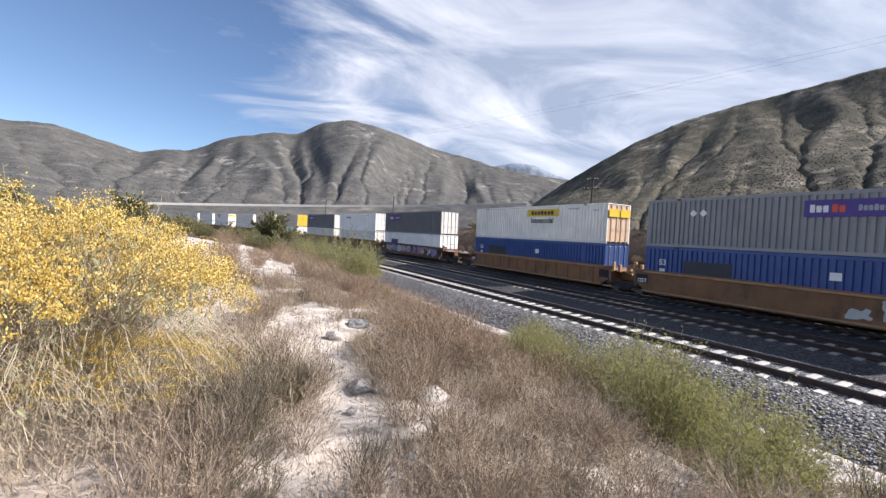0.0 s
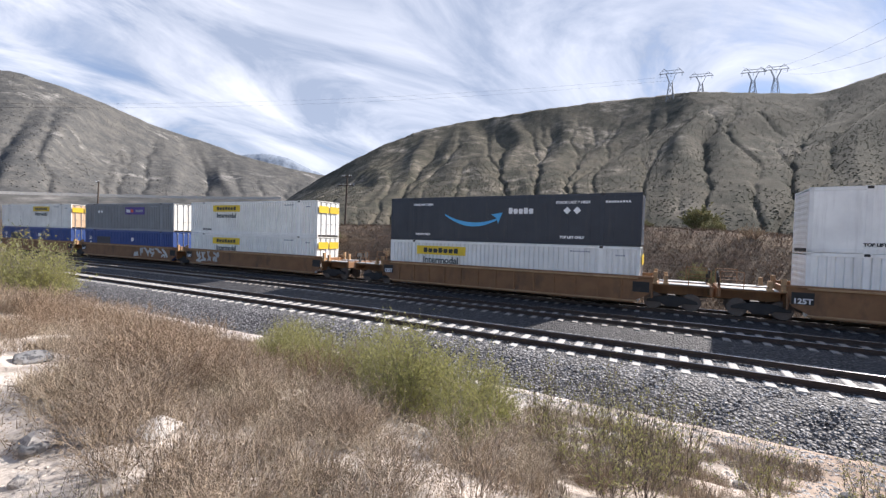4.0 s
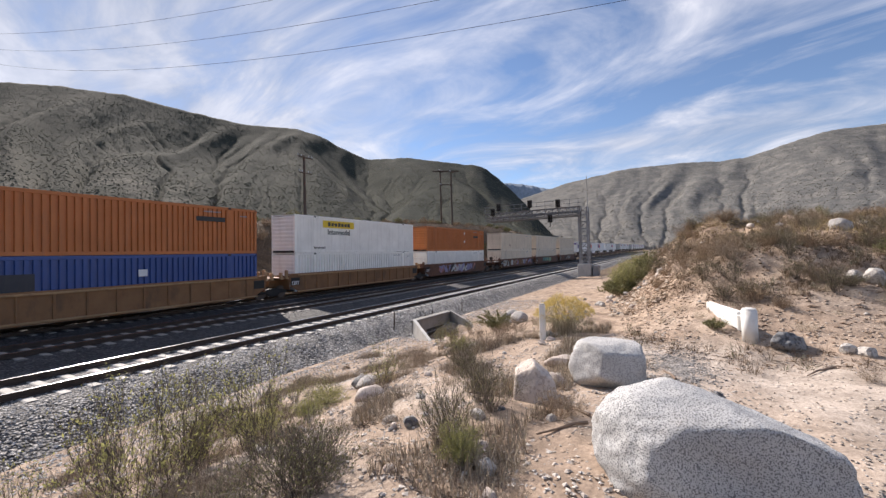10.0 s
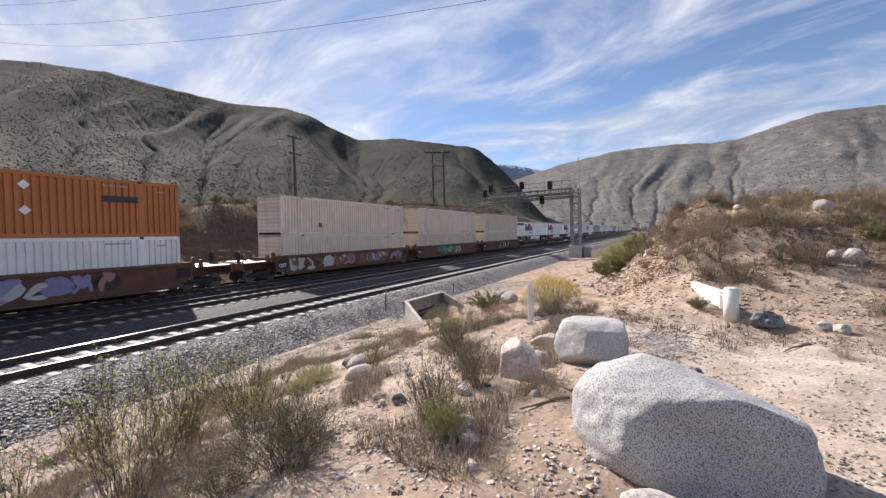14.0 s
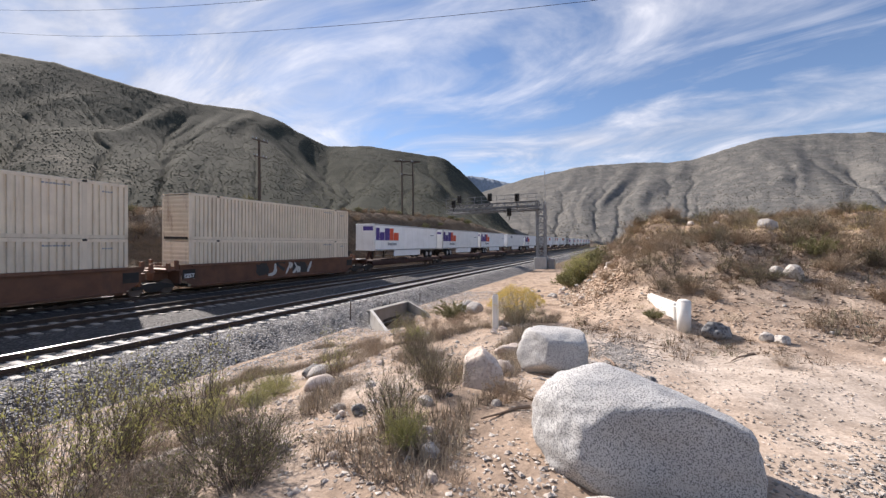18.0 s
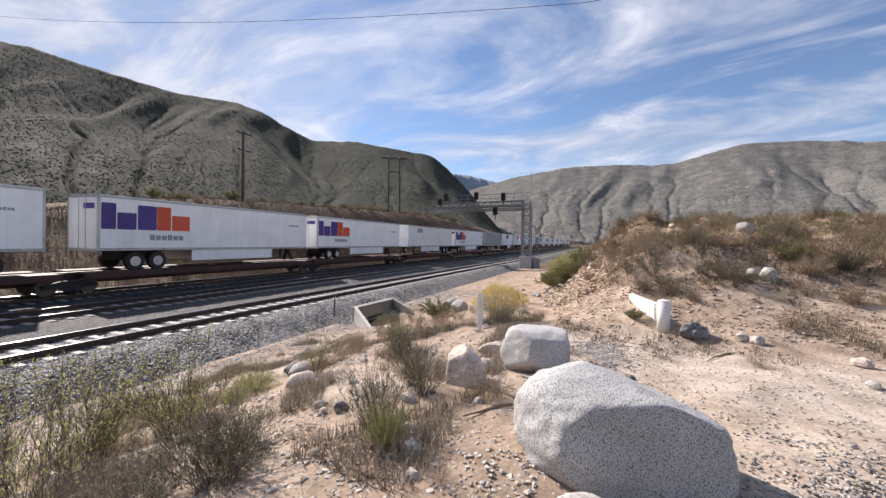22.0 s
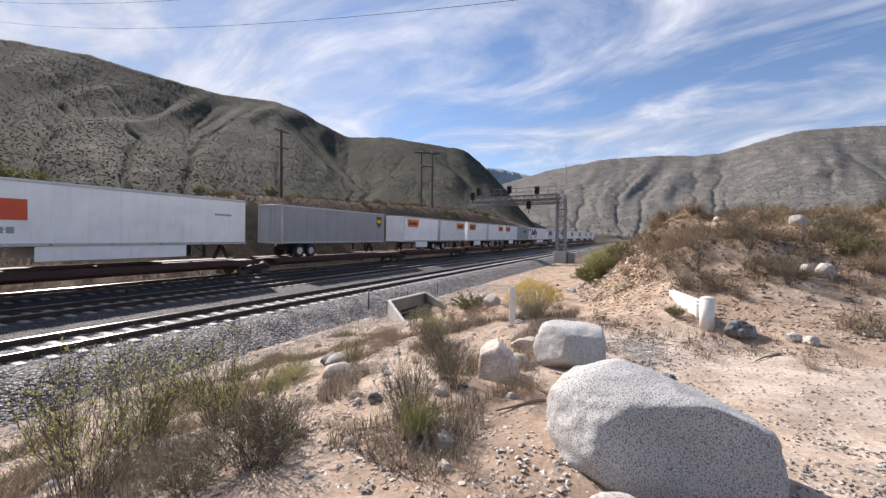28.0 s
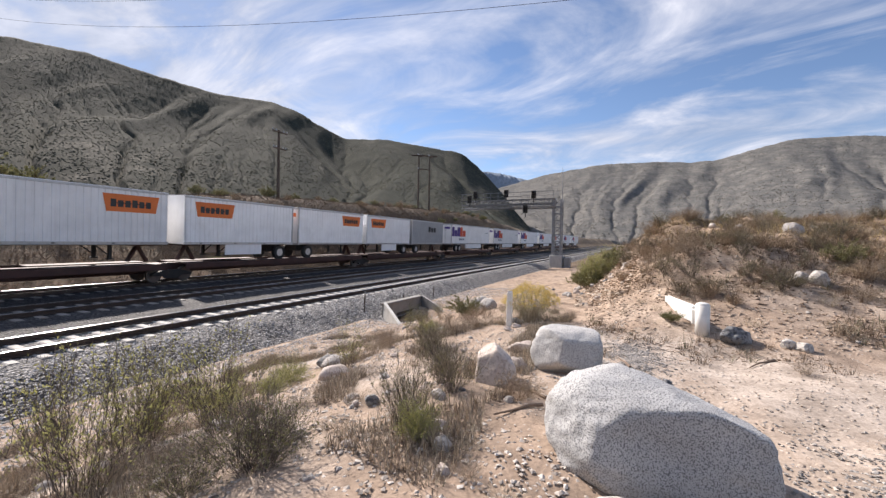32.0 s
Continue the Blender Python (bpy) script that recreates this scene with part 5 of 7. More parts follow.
stack(-162.1, True, False, P_WELL, plain, plain)
stack(-142.9, False, False, P_WELL, plain, cream)
stack(-123.7, False, True, P_WELL, plain, ("cream intermodal container with yellow signs", P_CREAM, "rib", (hunt(-2.9),), P_YELLOW))
stack(-100.6, True, False, P_WELL2, plain, ("dark grey intermodal container with a purple sign", P_DGREY, "rib", (purple_sign(-4.2),), P_OFFWHITE))
stack(-81.3, False, False, P_WELL2, plain, ("white smooth intermodal container", P_WHITE, "smooth", (bar_sign(-3.5, 2.2, 2.0, 0.3, P_SIGNGREY, "grey sign bar"), idb)))
stack(-61.4, False, True, P_WELL2, ("white ribbed intermodal container", P_WHITE, "rib", (bar_sign(-4.5, 1.6, 2.2, 0.7, P_PURPLE, "purple sign"),)), ("dark grey intermodal container with a purple sign", P_DGREY, "rib", (purple_sign(-4.6),), P_OFFWHITE), W_D, (3, (P_PALE, P_PINK, P_LILAC), -7, 7))
stack(-37.9, True, False, P_WELL, blue, ("off-white intermodal container with a faded peach end", P_OFFWHITE, "rib", (hunt(1.6), idb), P_PEACH))
stack(-18.6, False, False, P_WELL, blue, grey_p, W_O, (5, (P_PALE,), 1.5, 6.5))
stack(0.4, False, True, P_WELL, white_jb_low, white_jb, W_O, (8, (P_PALE,), -7.2, -4))
stack(23.7, True, True, P_WELL, (S_JB, P_WHITE, "rib", (hunt(-4.0, 2.25), idb)), ("dark navy intermodal container with a light blue arrow", P_NAVY, "smooth", (smile,)))
stack(46.6, True, False, P_WELL, white_jb_low, ("white smooth-sided container with a yellow sign", P_WHITE, "smooth", (hunt(-3.2, 2.4, 1), tl, bar_sign(5.9, 1.0, 0.3, 1.6, P_RUST, "rust streak"))), W_O, (11, (P_TEAL, P_PALE), -4, 2.5))
stack(65.7, False, False, P_WELL, white_jb_low, white_jb)
stack(84.8, False, True, P_WELL, white_jb_low, ("off-white ribbed container with a yellow sign", P_OFFWHITE, "rib", (hunt(-2.0), idb, bar_sign(-6.6, 2.6, 0.9, 0.26, P_INK, "black patch"))))
oran = ("orange ribbed intermodal container with dark markings", P_ORANGE, "rib", (bar_sign(4.9, 2.1, 1.8, 0.28, P_INK, "dark sign bar"), idb))
stack(108.0, True, False, P_WELL, blue, oran, W_O)
stack(127.4, False, False, P_WELL, ("white ribbed intermodal container", P_WHITE, "rib", (idb,)), ("white smooth-sided container with a yellow sign", P_WHITE, "smooth", (hunt(-3.4, 2.3), tl)))
stack(146.5, False, True, P_WELL2, ("white ribbed intermodal container", P_WHITE, "rib", (idb,)), ("orange ribbed intermodal container with white placards", P_ORANGE, "rib", (bar_sign(5.2, 1.9, 1.6, 0.3, P_INK, "dark sign bar"), diamonds(1.6, 2.3, P_SIGNWHITE, True), idb)), W_D, (17, (P_PALE, P_LILAC, P_PINK), -5.5, 4.5))
stack(169.9, True, False, P_WELL2, cream_lo, cream, W_D, (21, (P_PINK, P_PALE, P_LILAC, P_WELL), -7.5, 6.5))
stack(189.3, False, False, P_WELL2, cream_lo, cream_r, W_D, (23, (P_LIME, P_TEAL), -4, 2))
stack(208.9, False, True, P_WELL2, cream_lo, cream_r, W_D, (29, (P_PALE, P_INK), -3, 2.2))

T_H = 1.12
fx = "white road trailer with a large purple and red sign"
sign_f = (big_sign(-5.1, 2.95, 1.38), fine_bars(6.4, 3.0))
nose_sign = lambda t: part("sign", plate(1.3, 0.45), P_PURPLE, t, "purple sign on the front wall", pose(-8.06, -0.35, 3.55, 0, 0, 90))
van = [(229.9, fx, 16.15, P_TRAILER, False, sign_f + (nose_sign,), False, True, P_PURPLE), (248.2, fx, 16.15, P_TRAILER, True, sign_f, False, True, P_PURPLE), (265.8, fx, 16.15, P_TRAILER, True, sign_f, False, True, P_PURPLE),
       (284.6, "plain white road trailer with a small framed sign", 16.15, P_TRAILER, False, (lambda t: part("sign_plate", plate(1.7, 0.6), P_SIGNGREY, t, "grey framed sign", pose(-4.6, -1.3, 3.4)),), False, True, P_SIGNGREY),
       (302.9, fx, 16.15, P_TRAILER, True, sign_f, False, True, P_PURPLE), (322.2, "grey road trailer with a brown shield sign", 13.7, P_TGREY, True, (shield_sign(5.8, 3.1),), False, False, None)]
for i, (s0, lab, ln, mt, rl, sg, rb, sk, ds) in enumerate(van):
    ride(spine_car(None, i in (0, 3), False), s0 + 8.1)
    ride(trailer(None, lab, ln, mt, rl, sg, rb, sk, ds), s0 + ln / 2, T_H)
pup = "short white ribbed trailer with an orange sign"
pups = [(339.9, -2.3, True), (348.9, 2.4, True), (358.4, -2.3, True), (367.5, 2.4, True), (376.7, -2.3, True), (385.7, 1.5, False)]
for i, (s0, sx, w) in enumerate(pups):
    if i % 2 == 0:
        ride(spine_car(None, i == 4, False), s0 + 8.8)
    sg = (orange_sign(sx),) if w else ((lambda t: letters(t, 1.0, -1.31, 3.0, 2.2, 0.7, 3, P_INK, "dark bars of a sign")),)
    ride(trailer(None, pup if w else "short grey trailer with a dark sign", 8.53, P_TRAILER if w else P_TGREY, i % 2 == 1, sg, True, i % 2 == 0, P_LOGOORANGE if w else None), s0 + 4.27, T_H)
for i in range(8):
    s0 = 397.1 + i * 18.5
    if s0 > 520:
        break
    ride(spine_car(None, i in (2, 5), False), s0 + 8.1)
    ride(trailer(None, fx, 16.15, P_TRAILER, True, sign_f, False, True, P_PURPLE), s0 + 8.08, T_H)


# ---- rocks ----
def rock_shape(seed, rx, ry, rz, sub=3, rough=0.22, facets=5, cuts=()):
    rnd = random.Random(seed)
    bm = bmesh.new()
    bmesh.ops.create_icosphere(bm, subdivisions=sub, radius=1)
    planes = []
    for _ in range(facets):
        d = Vector((rnd.uniform(-1, 1), rnd.uniform(-1, 1), rnd.uniform(-0.3, 1))).normalized()
        planes.append((d, rnd.uniform(0.68, 0.88)))
    planes += [(Vector(d).normalized(), h) for d, h in cuts]
    o, soft = Vector((rnd.uniform(0, 90), rnd.uniform(0, 90), 0)), 0.03
    for v in bm.verts:
        p = v.co.copy()
        k = 1 + rough * noise.noise(p * 1.1 + o) + rough * 0.4 * noise.noise(p * 2.9 + o) + rough * 0.16 * noise.noise(p * 7.5 + o) + rough * 0.07 * noise.noise(p * 17 + o)
        p = p * k
        for d, h in planes:
            e = p.dot(d) - h
            if cuts:
                p -= d * 0.94 * (e if e > 0.4 else soft * math.log(1 + math.exp(e / soft)))
            elif e > 0:
                p -= d * e * 0.85
        if cuts:
            p *= 1 + 0.035 * noise.noise(p * 2.3 + o) + 0.02 * noise.noise(p * 6.1 + o) + 0.008 * noise.noise(p * 15 + o)
        v.co = (p.x * rx, p.y * ry, p.z * rz)
    s = Shape().add(bm)
    return s


def rock(name, label, x, y, rx, ry, rz, seed, mat, turn=0, sink=0.35, sub=4, rough=0.22, facets=5, group="", cuts=()):
    me = rock_shape(seed, rx, ry, rz, sub, rough, facets, cuts).mesh(name, True)
    me.materials.append(mat)
    ob = new(name, me)
    ob.matrix_basis = pose(x, y, ground_z(x, y) + rz * (1 - 2 * sink), 0, 0, turn)
    return tagged(ob, label, "boulder" if rx > 0.3 else "stone", group)


FW, RT = Vector((0.927, 0.375, 0)), Vector((0.375, -0.927, 0))


def facing(f, r, u):
    """A direction from its share along the path, across it and upwards."""
    return tuple(FW * f + RT * r + Vector((0, 0, u)))


BIG_CUTS = ((facing(-0.97, -0.06, 0.12), 0.62), (facing(-0.36, -0.12, 0.92), 0.78), (facing(0.0, 0.5, 0.86), 0.66), (facing(-0.3, -0.9, 0.15), 0.9), (facing(-0.5, -0.5, -0.7), 0.9), (facing(-0.35, 0.93, 0.1), 0.88), (facing(-0.5, -0.6, 0.62), 0.88))
rock("boulder", "large speckled grey granite boulder on bare sand", 3.36, -0.05, 0.62, 0.79, 0.54, 12, M_BOULDER, 0, 0.28, 6, 0.07, 0, "", BIG_CUTS)
PALE_CUTS = ((facing(-0.1, 0.05, 1), 0.66), (facing(-0.95, 0.1, 0.12), 0.7), (facing(-0.55, -0.8, 0.25), 0.76), (facing(-0.1, 0.98, 0.1), 0.8), (facing(-0.5, 0.1, 0.85), 0.72), (facing(-0.6, 0.75, -0.2), 0.82), (facing(-0.6, -0.2, -0.75), 0.7))
rock("boulder", "pale grey banded boulder on a sandy path", 5.65, 0.93, 0.42, 0.5, 0.44, 31, M_PALE, 0, 0.22, 5, 0.1, 0, "", PALE_CUTS)
M_PINK = granite_mat("pinkish_weathered_stone", (0.5, 0.42, 0.37), (0.62, 0.54, 0.48), (0.4, 0.33, 0.29), 24)
M_DARKROCK = granite_mat("dark_grey_stone", (0.14, 0.14, 0.145), (0.3, 0.3, 0.3), (0.08, 0.08, 0.085), 14)
rock("boulder", "pinkish weathered block beside dry shrubs", 4.62, 1.62, 0.27, 0.33, 0.36, 43, M_PINK, 0, 0.32, 5, 0.06, 0, "", ((facing(-0.75, -0.55, 0.36), 0.5), (facing(-0.1, 0.62, 0.78), 0.55), (facing(-0.86, 0.5, 0.1), 0.56), (facing(-0.1, -0.5, 0.86), 0.62), (facing(0.1, 0.98, 0.1), 0.7), (facing(0.1, -0.98, 0.1), 0.7)))
rock("stone", "pale rounded stone at the foot of the boulder", 2.55, 0.12, 0.15, 0.2, 0.14, 51, M_STONE, 10, 0.25, 4)
rock("stone", "dark broken stone beside a white post", 8.3, -1.32, 0.2, 0.27, 0.19, 57, M_DARKROCK, 40, 0.3, 4, 0.45, 11)
rock("stone", "flat brown slab under a yellow bush", 6.6, 1.75, 0.2, 0.32, 0.09, 58, M_PINK, 20, 0.3, 4, 0.3, 6)
rock("boulder", "pale boulder on the brow of the hill", 15.9, -3.95, 0.22, 0.26, 0.28, 63, M_STONE, 15, 0.2, 4)
rock("boulder", "pale rounded boulder on the hillside", 11.8, -3.4, 0.17, 0.18, 0.22, 64, M_STONE, 5, 0.25, 4)
rock("boulder", "grey boulder on the hillside", 11.95, -3.12, 0.15, 0.19, 0.16, 65, M_STONE, 50, 0.3, 4)
rock("boulder", "grey boulder beside the culvert", 14.2, 5.6, 0.4, 0.42, 0.34, 66, M_STONE, 70, 0.25, 4)
rock("boulder", "grey boulder beside the culvert", 13.6, 5.0, 0.3, 0.34, 0.24, 67, M_STONE, 20, 0.25, 4)
rock("boulder", "pale boulder beside the culvert", 15.0, 6.3, 0.34, 0.4, 0.26, 68, M_STONE, 130, 0.25, 4)
rock("stone", "dark angular stone on the slope", 6.0, 5.5, 0.17, 0.2, 0.14, 71, M_DARKROCK, 30, 0.25, 3, 0.3, 7)
rock("stone", "pale angular stone on the slope", 5.8, 5.15, 0.2, 0.22, 0.14, 72, M_STONE, 80, 0.25, 3, 0.3, 7)
rock("stone", "brown lump of earth on the slope", 4.9, 4.4, 0.2, 0.26, 0.13, 73, M_PINK, 80, 0.3, 3, 0.3, 7)
rock("stone", "dark flat stone on white sand", -4.6, 1.1, 0.12, 0.2, 0.07, 74, M_DARKROCK, 60, 0.3, 3, 0.3, 7)
rock("stone", "dark flat stone on white sand", -7.6, 1.75, 0.16, 0.24, 0.1, 75, M_DARKROCK, 20, 0.3, 3, 0.3, 7)
rock("stone", "pale broken stone on white sand", -4.2, 1.75, 0.16, 0.22, 0.1, 76, M_STONE, 20, 0.3, 3, 0.3, 7)
rnd = random.Random(4)
stones = []
for k in range(10):
    me = rock_shape(100 + k, 0.1, 0.1 * (0.8 + 0.05 * k), 0.075, 2, 0.4, 8).mesh("stone", False)
    me.materials.append((M_STONE, M_PINK, M_STONE, M_DARKROCK)[k % 4])
    stones.append(me)
made = 0
while made < 240:
    x, y = rnd.uniform(-9, 26), rnd.uniform(-6, 9.5)
    ly = y - track_y(x)
    if ly > -4.3 or math.hypot(x, y) < 1.6:
        continue
    near_rubble = x > 13 and -1 < y - 0.1 * x < 4
    if x < 1 and rnd.random() < 0.5 or (x > 12 and not near_rubble and rnd.random() < 0.5):
        continue
    k = rnd.choice((0.3, 0.4, 0.5, 0.6, 0.8, 1.0, 1.3)) * (1.4 if near_rubble else 1)
    ob = new("stone", stones[rnd.randrange(10)])
    ob.matrix_basis = pose(x, y, ground_z(x, y) + 0.03 * k, rnd.uniform(-20, 20), rnd.uniform(-20, 20), rnd.uniform(0, 360)) @ Matrix.Diagonal((k, k, k, 1))
    tagged(ob, "small loose stone lying on sandy ground", "stone", "loose stones")
    made += 1


rnd = random.Random(44)
for _ in range(90):
    x, y = rnd.uniform(1.6, 8.5), rnd.uniform(0.7, 6.4)
    if y - track_y(x) > -4.8 or math.hypot(x - 3.3, y) < 1.0 or math.hypot(x - 5.55, y - 0.92) < 0.6:
        continue
    k = rnd.choice((0.3, 0.4, 0.5, 0.6, 0.8, 1.0))
    ob = new("stone", stones[rnd.choice((0, 2, 4, 6, 8, 1, 5))])
    ob.matrix_basis = pose(x, y, ground_z(x, y) + 0.02 * k, rnd.uniform(-25, 25), rnd.uniform(-25, 25), rnd.uniform(0, 360)) @ Matrix.Diagonal((k, k, k, 1))
    tagged(ob, "pale broken stone lying on the sandy slope", "stone", "loose stones")


def pebbles(name, label, count, place, size, mat, seed):
    """Very many small stones in one mesh."""
    rnd = random.Random(seed)
    vs, fs = [], []
    for _ in range(count):
        x, y, z = place(rnd)
        r = size * rnd.choice((0.6, 0.8, 1.0, 1.0, 1.4))
        b = len(vs)
        a = rnd.uniform(0, 6.3)
        for i in range(4):
            q = a + i * 1.57 + rnd.uniform(-0.4, 0.4)
            vs.append((x + math.cos(q) * r * rnd.uniform(0.7, 1.2), y + math.sin(q) * r * rnd.uniform(0.7, 1.2), z + r * rnd.uniform(-0.2, 0.35)))
        vs.append((x + rnd.uniform(-0.4, 0.4) * r, y + rnd.uniform(-0.4, 0.4) * r, z + r * rnd.uniform(0.4, 0.65)))
        vs.append((x, y, z - r * 0.7))
        fs += [(b, b + 1, b + 4), (b + 1, b + 2, b + 4), (b + 2, b + 3, b + 4), (b + 3, b, b + 4), (b + 1, b, b + 5), (b + 2, b + 1, b + 5), (b + 3, b + 2, b + 5), (b, b + 3, b + 5)]
    me = bpy.data.meshes.new(name)
    me.from_pydata(vs, [], fs)
    me.materials.append(mat)
    return tagged(new(name, me), label, "gravel", kind="stuff")


def on_sand(r):
    while True:
        x, y = r.uniform(-7, 24), r.uniform(-6, 9)
        if r.random() < 0.5:
            x, y = r.uniform(1, 9), r.uniform(-3, 5)
        if y - track_y(x) < -3.8:
            return x, y, ground_z(x, y)


def on_wash(r):
    while True:
        x, y = r.uniform(1.3, 9), r.uniform(0.4, 6.6)
        if noise.noise((x * 0.9, y * 0.9, 3)) > -0.1 and y - track_y(x) < -4.5:
            return x, y, ground_z(x, y)


def on_ballast(r):
    x = r.uniform(-14, 30)
    o = r.uniform(-3.9, -1.35)
    if r.random() < 0.3:
        px, py = beside(x, -3.6 - 3.0 * r.random() ** 1.6)
        return px, py, ground_z(px, py)
    px, py = beside(x, o)
    z = np.interp(o, (-3.9, -3.3, -2.7, -2.1, -1.75, -1.2), (-1.0, -0.86, -0.62, -0.36, -0.29, -0.23))
    return px, py, track_z(x) + float(z)


def on_crib(r):
    x = r.uniform(-14, 34)
    o = r.uniform(-1.3, 2.6)
    px, py = beside(x, o)
    return px, py, track_z(x) + float(np.interp(o, (-1.3, 1.3, 2.6), (-0.235, -0.16, -0.29)))


M_PEB = plant_mat("mixed_pebbles", (0.36, 0.3, 0.25), (0.64, 0.58, 0.52))
M_BSTONE = plant_mat("crushed_rock", (0.06, 0.058, 0.06), (0.52, 0.51, 0.5), 0.7)
M_CHIP2 = plant_mat("pale_grey_gravel", (0.24, 0.23, 0.225), (0.56, 0.54, 0.525))
M_CHIP = plant_mat("grey_road_gravel", (0.16, 0.145, 0.135), (0.42, 0.39, 0.36))
pebbles("sand_pebbles", "small pebbles scattered on sandy ground", 10000, on_sand, 0.016, M_PEB, 5)
pebbles("wash_rubble", "broken pale rubble on the sandy slope", 7000, on_wash, 0.021, plant_mat("pale_rubble", (0.36, 0.31, 0.27), (0.66, 0.61, 0.56)), 15)
pebbles("ballast_stones", "loose grey crushed stones on the ballast shoulder", 32000, on_ballast, 0.034, M_BSTONE, 6)
pebbles("crib_stones", "grey crushed stones between the ties", 16000, on_crib, 0.03, M_BSTONE, 7)


def on_patch(r):
    a, d = r.uniform(0, 6.3), abs(r.gauss(0, 0.6))
    x, y = 6.6 + 1.5 * d * math.cos(a), 0.15 + 0.5 * d * math.sin(a)
    if r.random() < 0.4:
        x, y = 3.3 + 1.5 * d * math.cos(a), -1.5 + 0.75 * d * math.sin(a)
    return x, y, ground_z(x, y) + 0.005


def on_bank(r):
    while True:
        x, y = r.uniform(12, 30), r.uniform(-0.5, 4)
        if 0.02 * x < y < 0.15 * x and ground_z(x, y) > 0.7:
            return x, y, ground_z(x, y)


def on_verge(r):
    x = r.uniform(-16, 30)
    px, py = beside(x, -3.5 - 3.6 * r.random() ** 1.4)
    return px, py, ground_z(px, py)


pebbles("verge_gravel", "grey gravel washed down from the ballast", 16000, on_verge, 0.026, M_CHIP2, 17)
def on_slope(r):
    while True:
        x, y = r.uniform(8.5, 22), r.uniform(-11, 2.4)
        if y < 0.13 * x and noise.noise((x * 0.6, y * 0.6, 12)) > -0.25:
            return x, y, ground_z(x, y)


pebbles("slope_rubble", "brown and pale rubble on the eroded hillside", 13000, on_slope, 0.036, plant_mat("hillside_rubble", (0.2, 0.14, 0.1), (0.52, 0.43, 0.35)), 19)
pebbles("bank_cobbles", "rounded cobbles bedded in the eroded bank", 420, on_bank, 0.11, plant_mat("bank_cobble", (0.24, 0.17, 0.12), (0.5, 0.42, 0.34)), 29)
pebbles("bank_rubble", "brown rubble on the eroded bank", 3400, on_bank, 0.06, plant_mat("brown_rubble", (0.2, 0.13, 0.085), (0.46, 0.35, 0.26)), 9)
pebbles("road_gravel", "patch of grey gravel on the dirt path", 6500, on_patch, 0.016, M_CHIP, 8)


# ---- white post, barrier board, marker stakes ----
M_WHITE = worn("weathered_white_paint", (0.66, 0.65, 0.62), (0.78, 0.77, 0.75), 3, 0.6, dirt=(0.35, 0.28, 0.2), bump=0.1)
M_CONC = worn("pale_concrete", (0.42, 0.41, 0.385), (0.54, 0.525, 0.5), 1.2, 0.85, 0, (2, 2, 0.6), (0.25, 0.22, 0.19), 0.3, 0.3)
# stained concrete again, darkened to put the culvert's shade into the colour
M_CONC_SHADE = worn("shade_toned_stained_concrete", (0.2, 0.193, 0.18), (0.3, 0.285, 0.265), 1.2, 0.9, 0, (2, 2, 0.6), (0.14, 0.12, 0.1), 0.35, 0.3)
M_WOOD = worn("dark_pole_wood", (0.06, 0.045, 0.035), (0.1, 0.075, 0.06), 2, 0.85, 0, (6, 6, 0.5))
M_GALV = worn("grey_galvanized_lattice", (0.24, 0.245, 0.255), (0.32, 0.325, 0.335), 2, 0.55, 0.3)
M_STICK = worn("weathered_stick_wood", (0.16, 0.11, 0.08), (0.26, 0.19, 0.14), 5, 0.9)

bx, by = 8.55, -0.88
b = thing("bollard", "short thick white-painted bollard with a rounded cap", "bollard", pose(bx, by, ground_z(bx, by) - 0.04))
cap = Shape().tube((0, 0, 0), (0, 0, 0.56), 0.115, n=24)
part("post", cap.mesh("post", True), M_WHITE, b)
part("cap", Shape().tube((0, 0, 0.56), (0, 0, 0.595), 0.115, 0.095, 24).tube((0, 0, 0.595), (0, 0, 0.61), 0.095, 0.05, 24), M_WHITE, b)
part("bracket", Shape().box(0.08, 0.2, -0.03, 0.16, 0.2, 0.46, 0.01), M_WHITE, b)
g = thing("barrier_board", "white barrier board with faded markings beside a bollard", "barrier", pose(bx + 0.2, by + 0.12, ground_z(bx, by) + 0.3, 0, -1.5, 17))
part("board", Shape().box(0, 1.35, -0.03, 0.03, -0.13, 0.17, 0.012), M_WHITE, g)
part("board_rail", Shape().box(0, 1.35, -0.05, -0.03, 0.13, 0.18, 0.006), M_WHITE, g)
part("board_rail", Shape().box(0, 1.35, -0.05, -0.03, -0.15, -0.1, 0.006), M_WHITE, g)
for i in range(4):
    part("board_stile", Shape().box(0.02 + i * 0.42, 0.08 + i * 0.42, -0.048, -0.03, -0.1, 0.13, 0.004), M_WHITE, g)
letters(g, 1.0, -0.04, 0.03, 0.55, 0.09, 5, P_RED, "faded red marking bars")
letters(g, 0.45, -0.04, 0.02, 0.4, 0.08, 4, P_SIGNGREY, "faded grey marking bars")
part("leg", Shape().box(1.2, 1.28, -0.03, 0.03, -0.5, -0.12), M_WHITE, g)

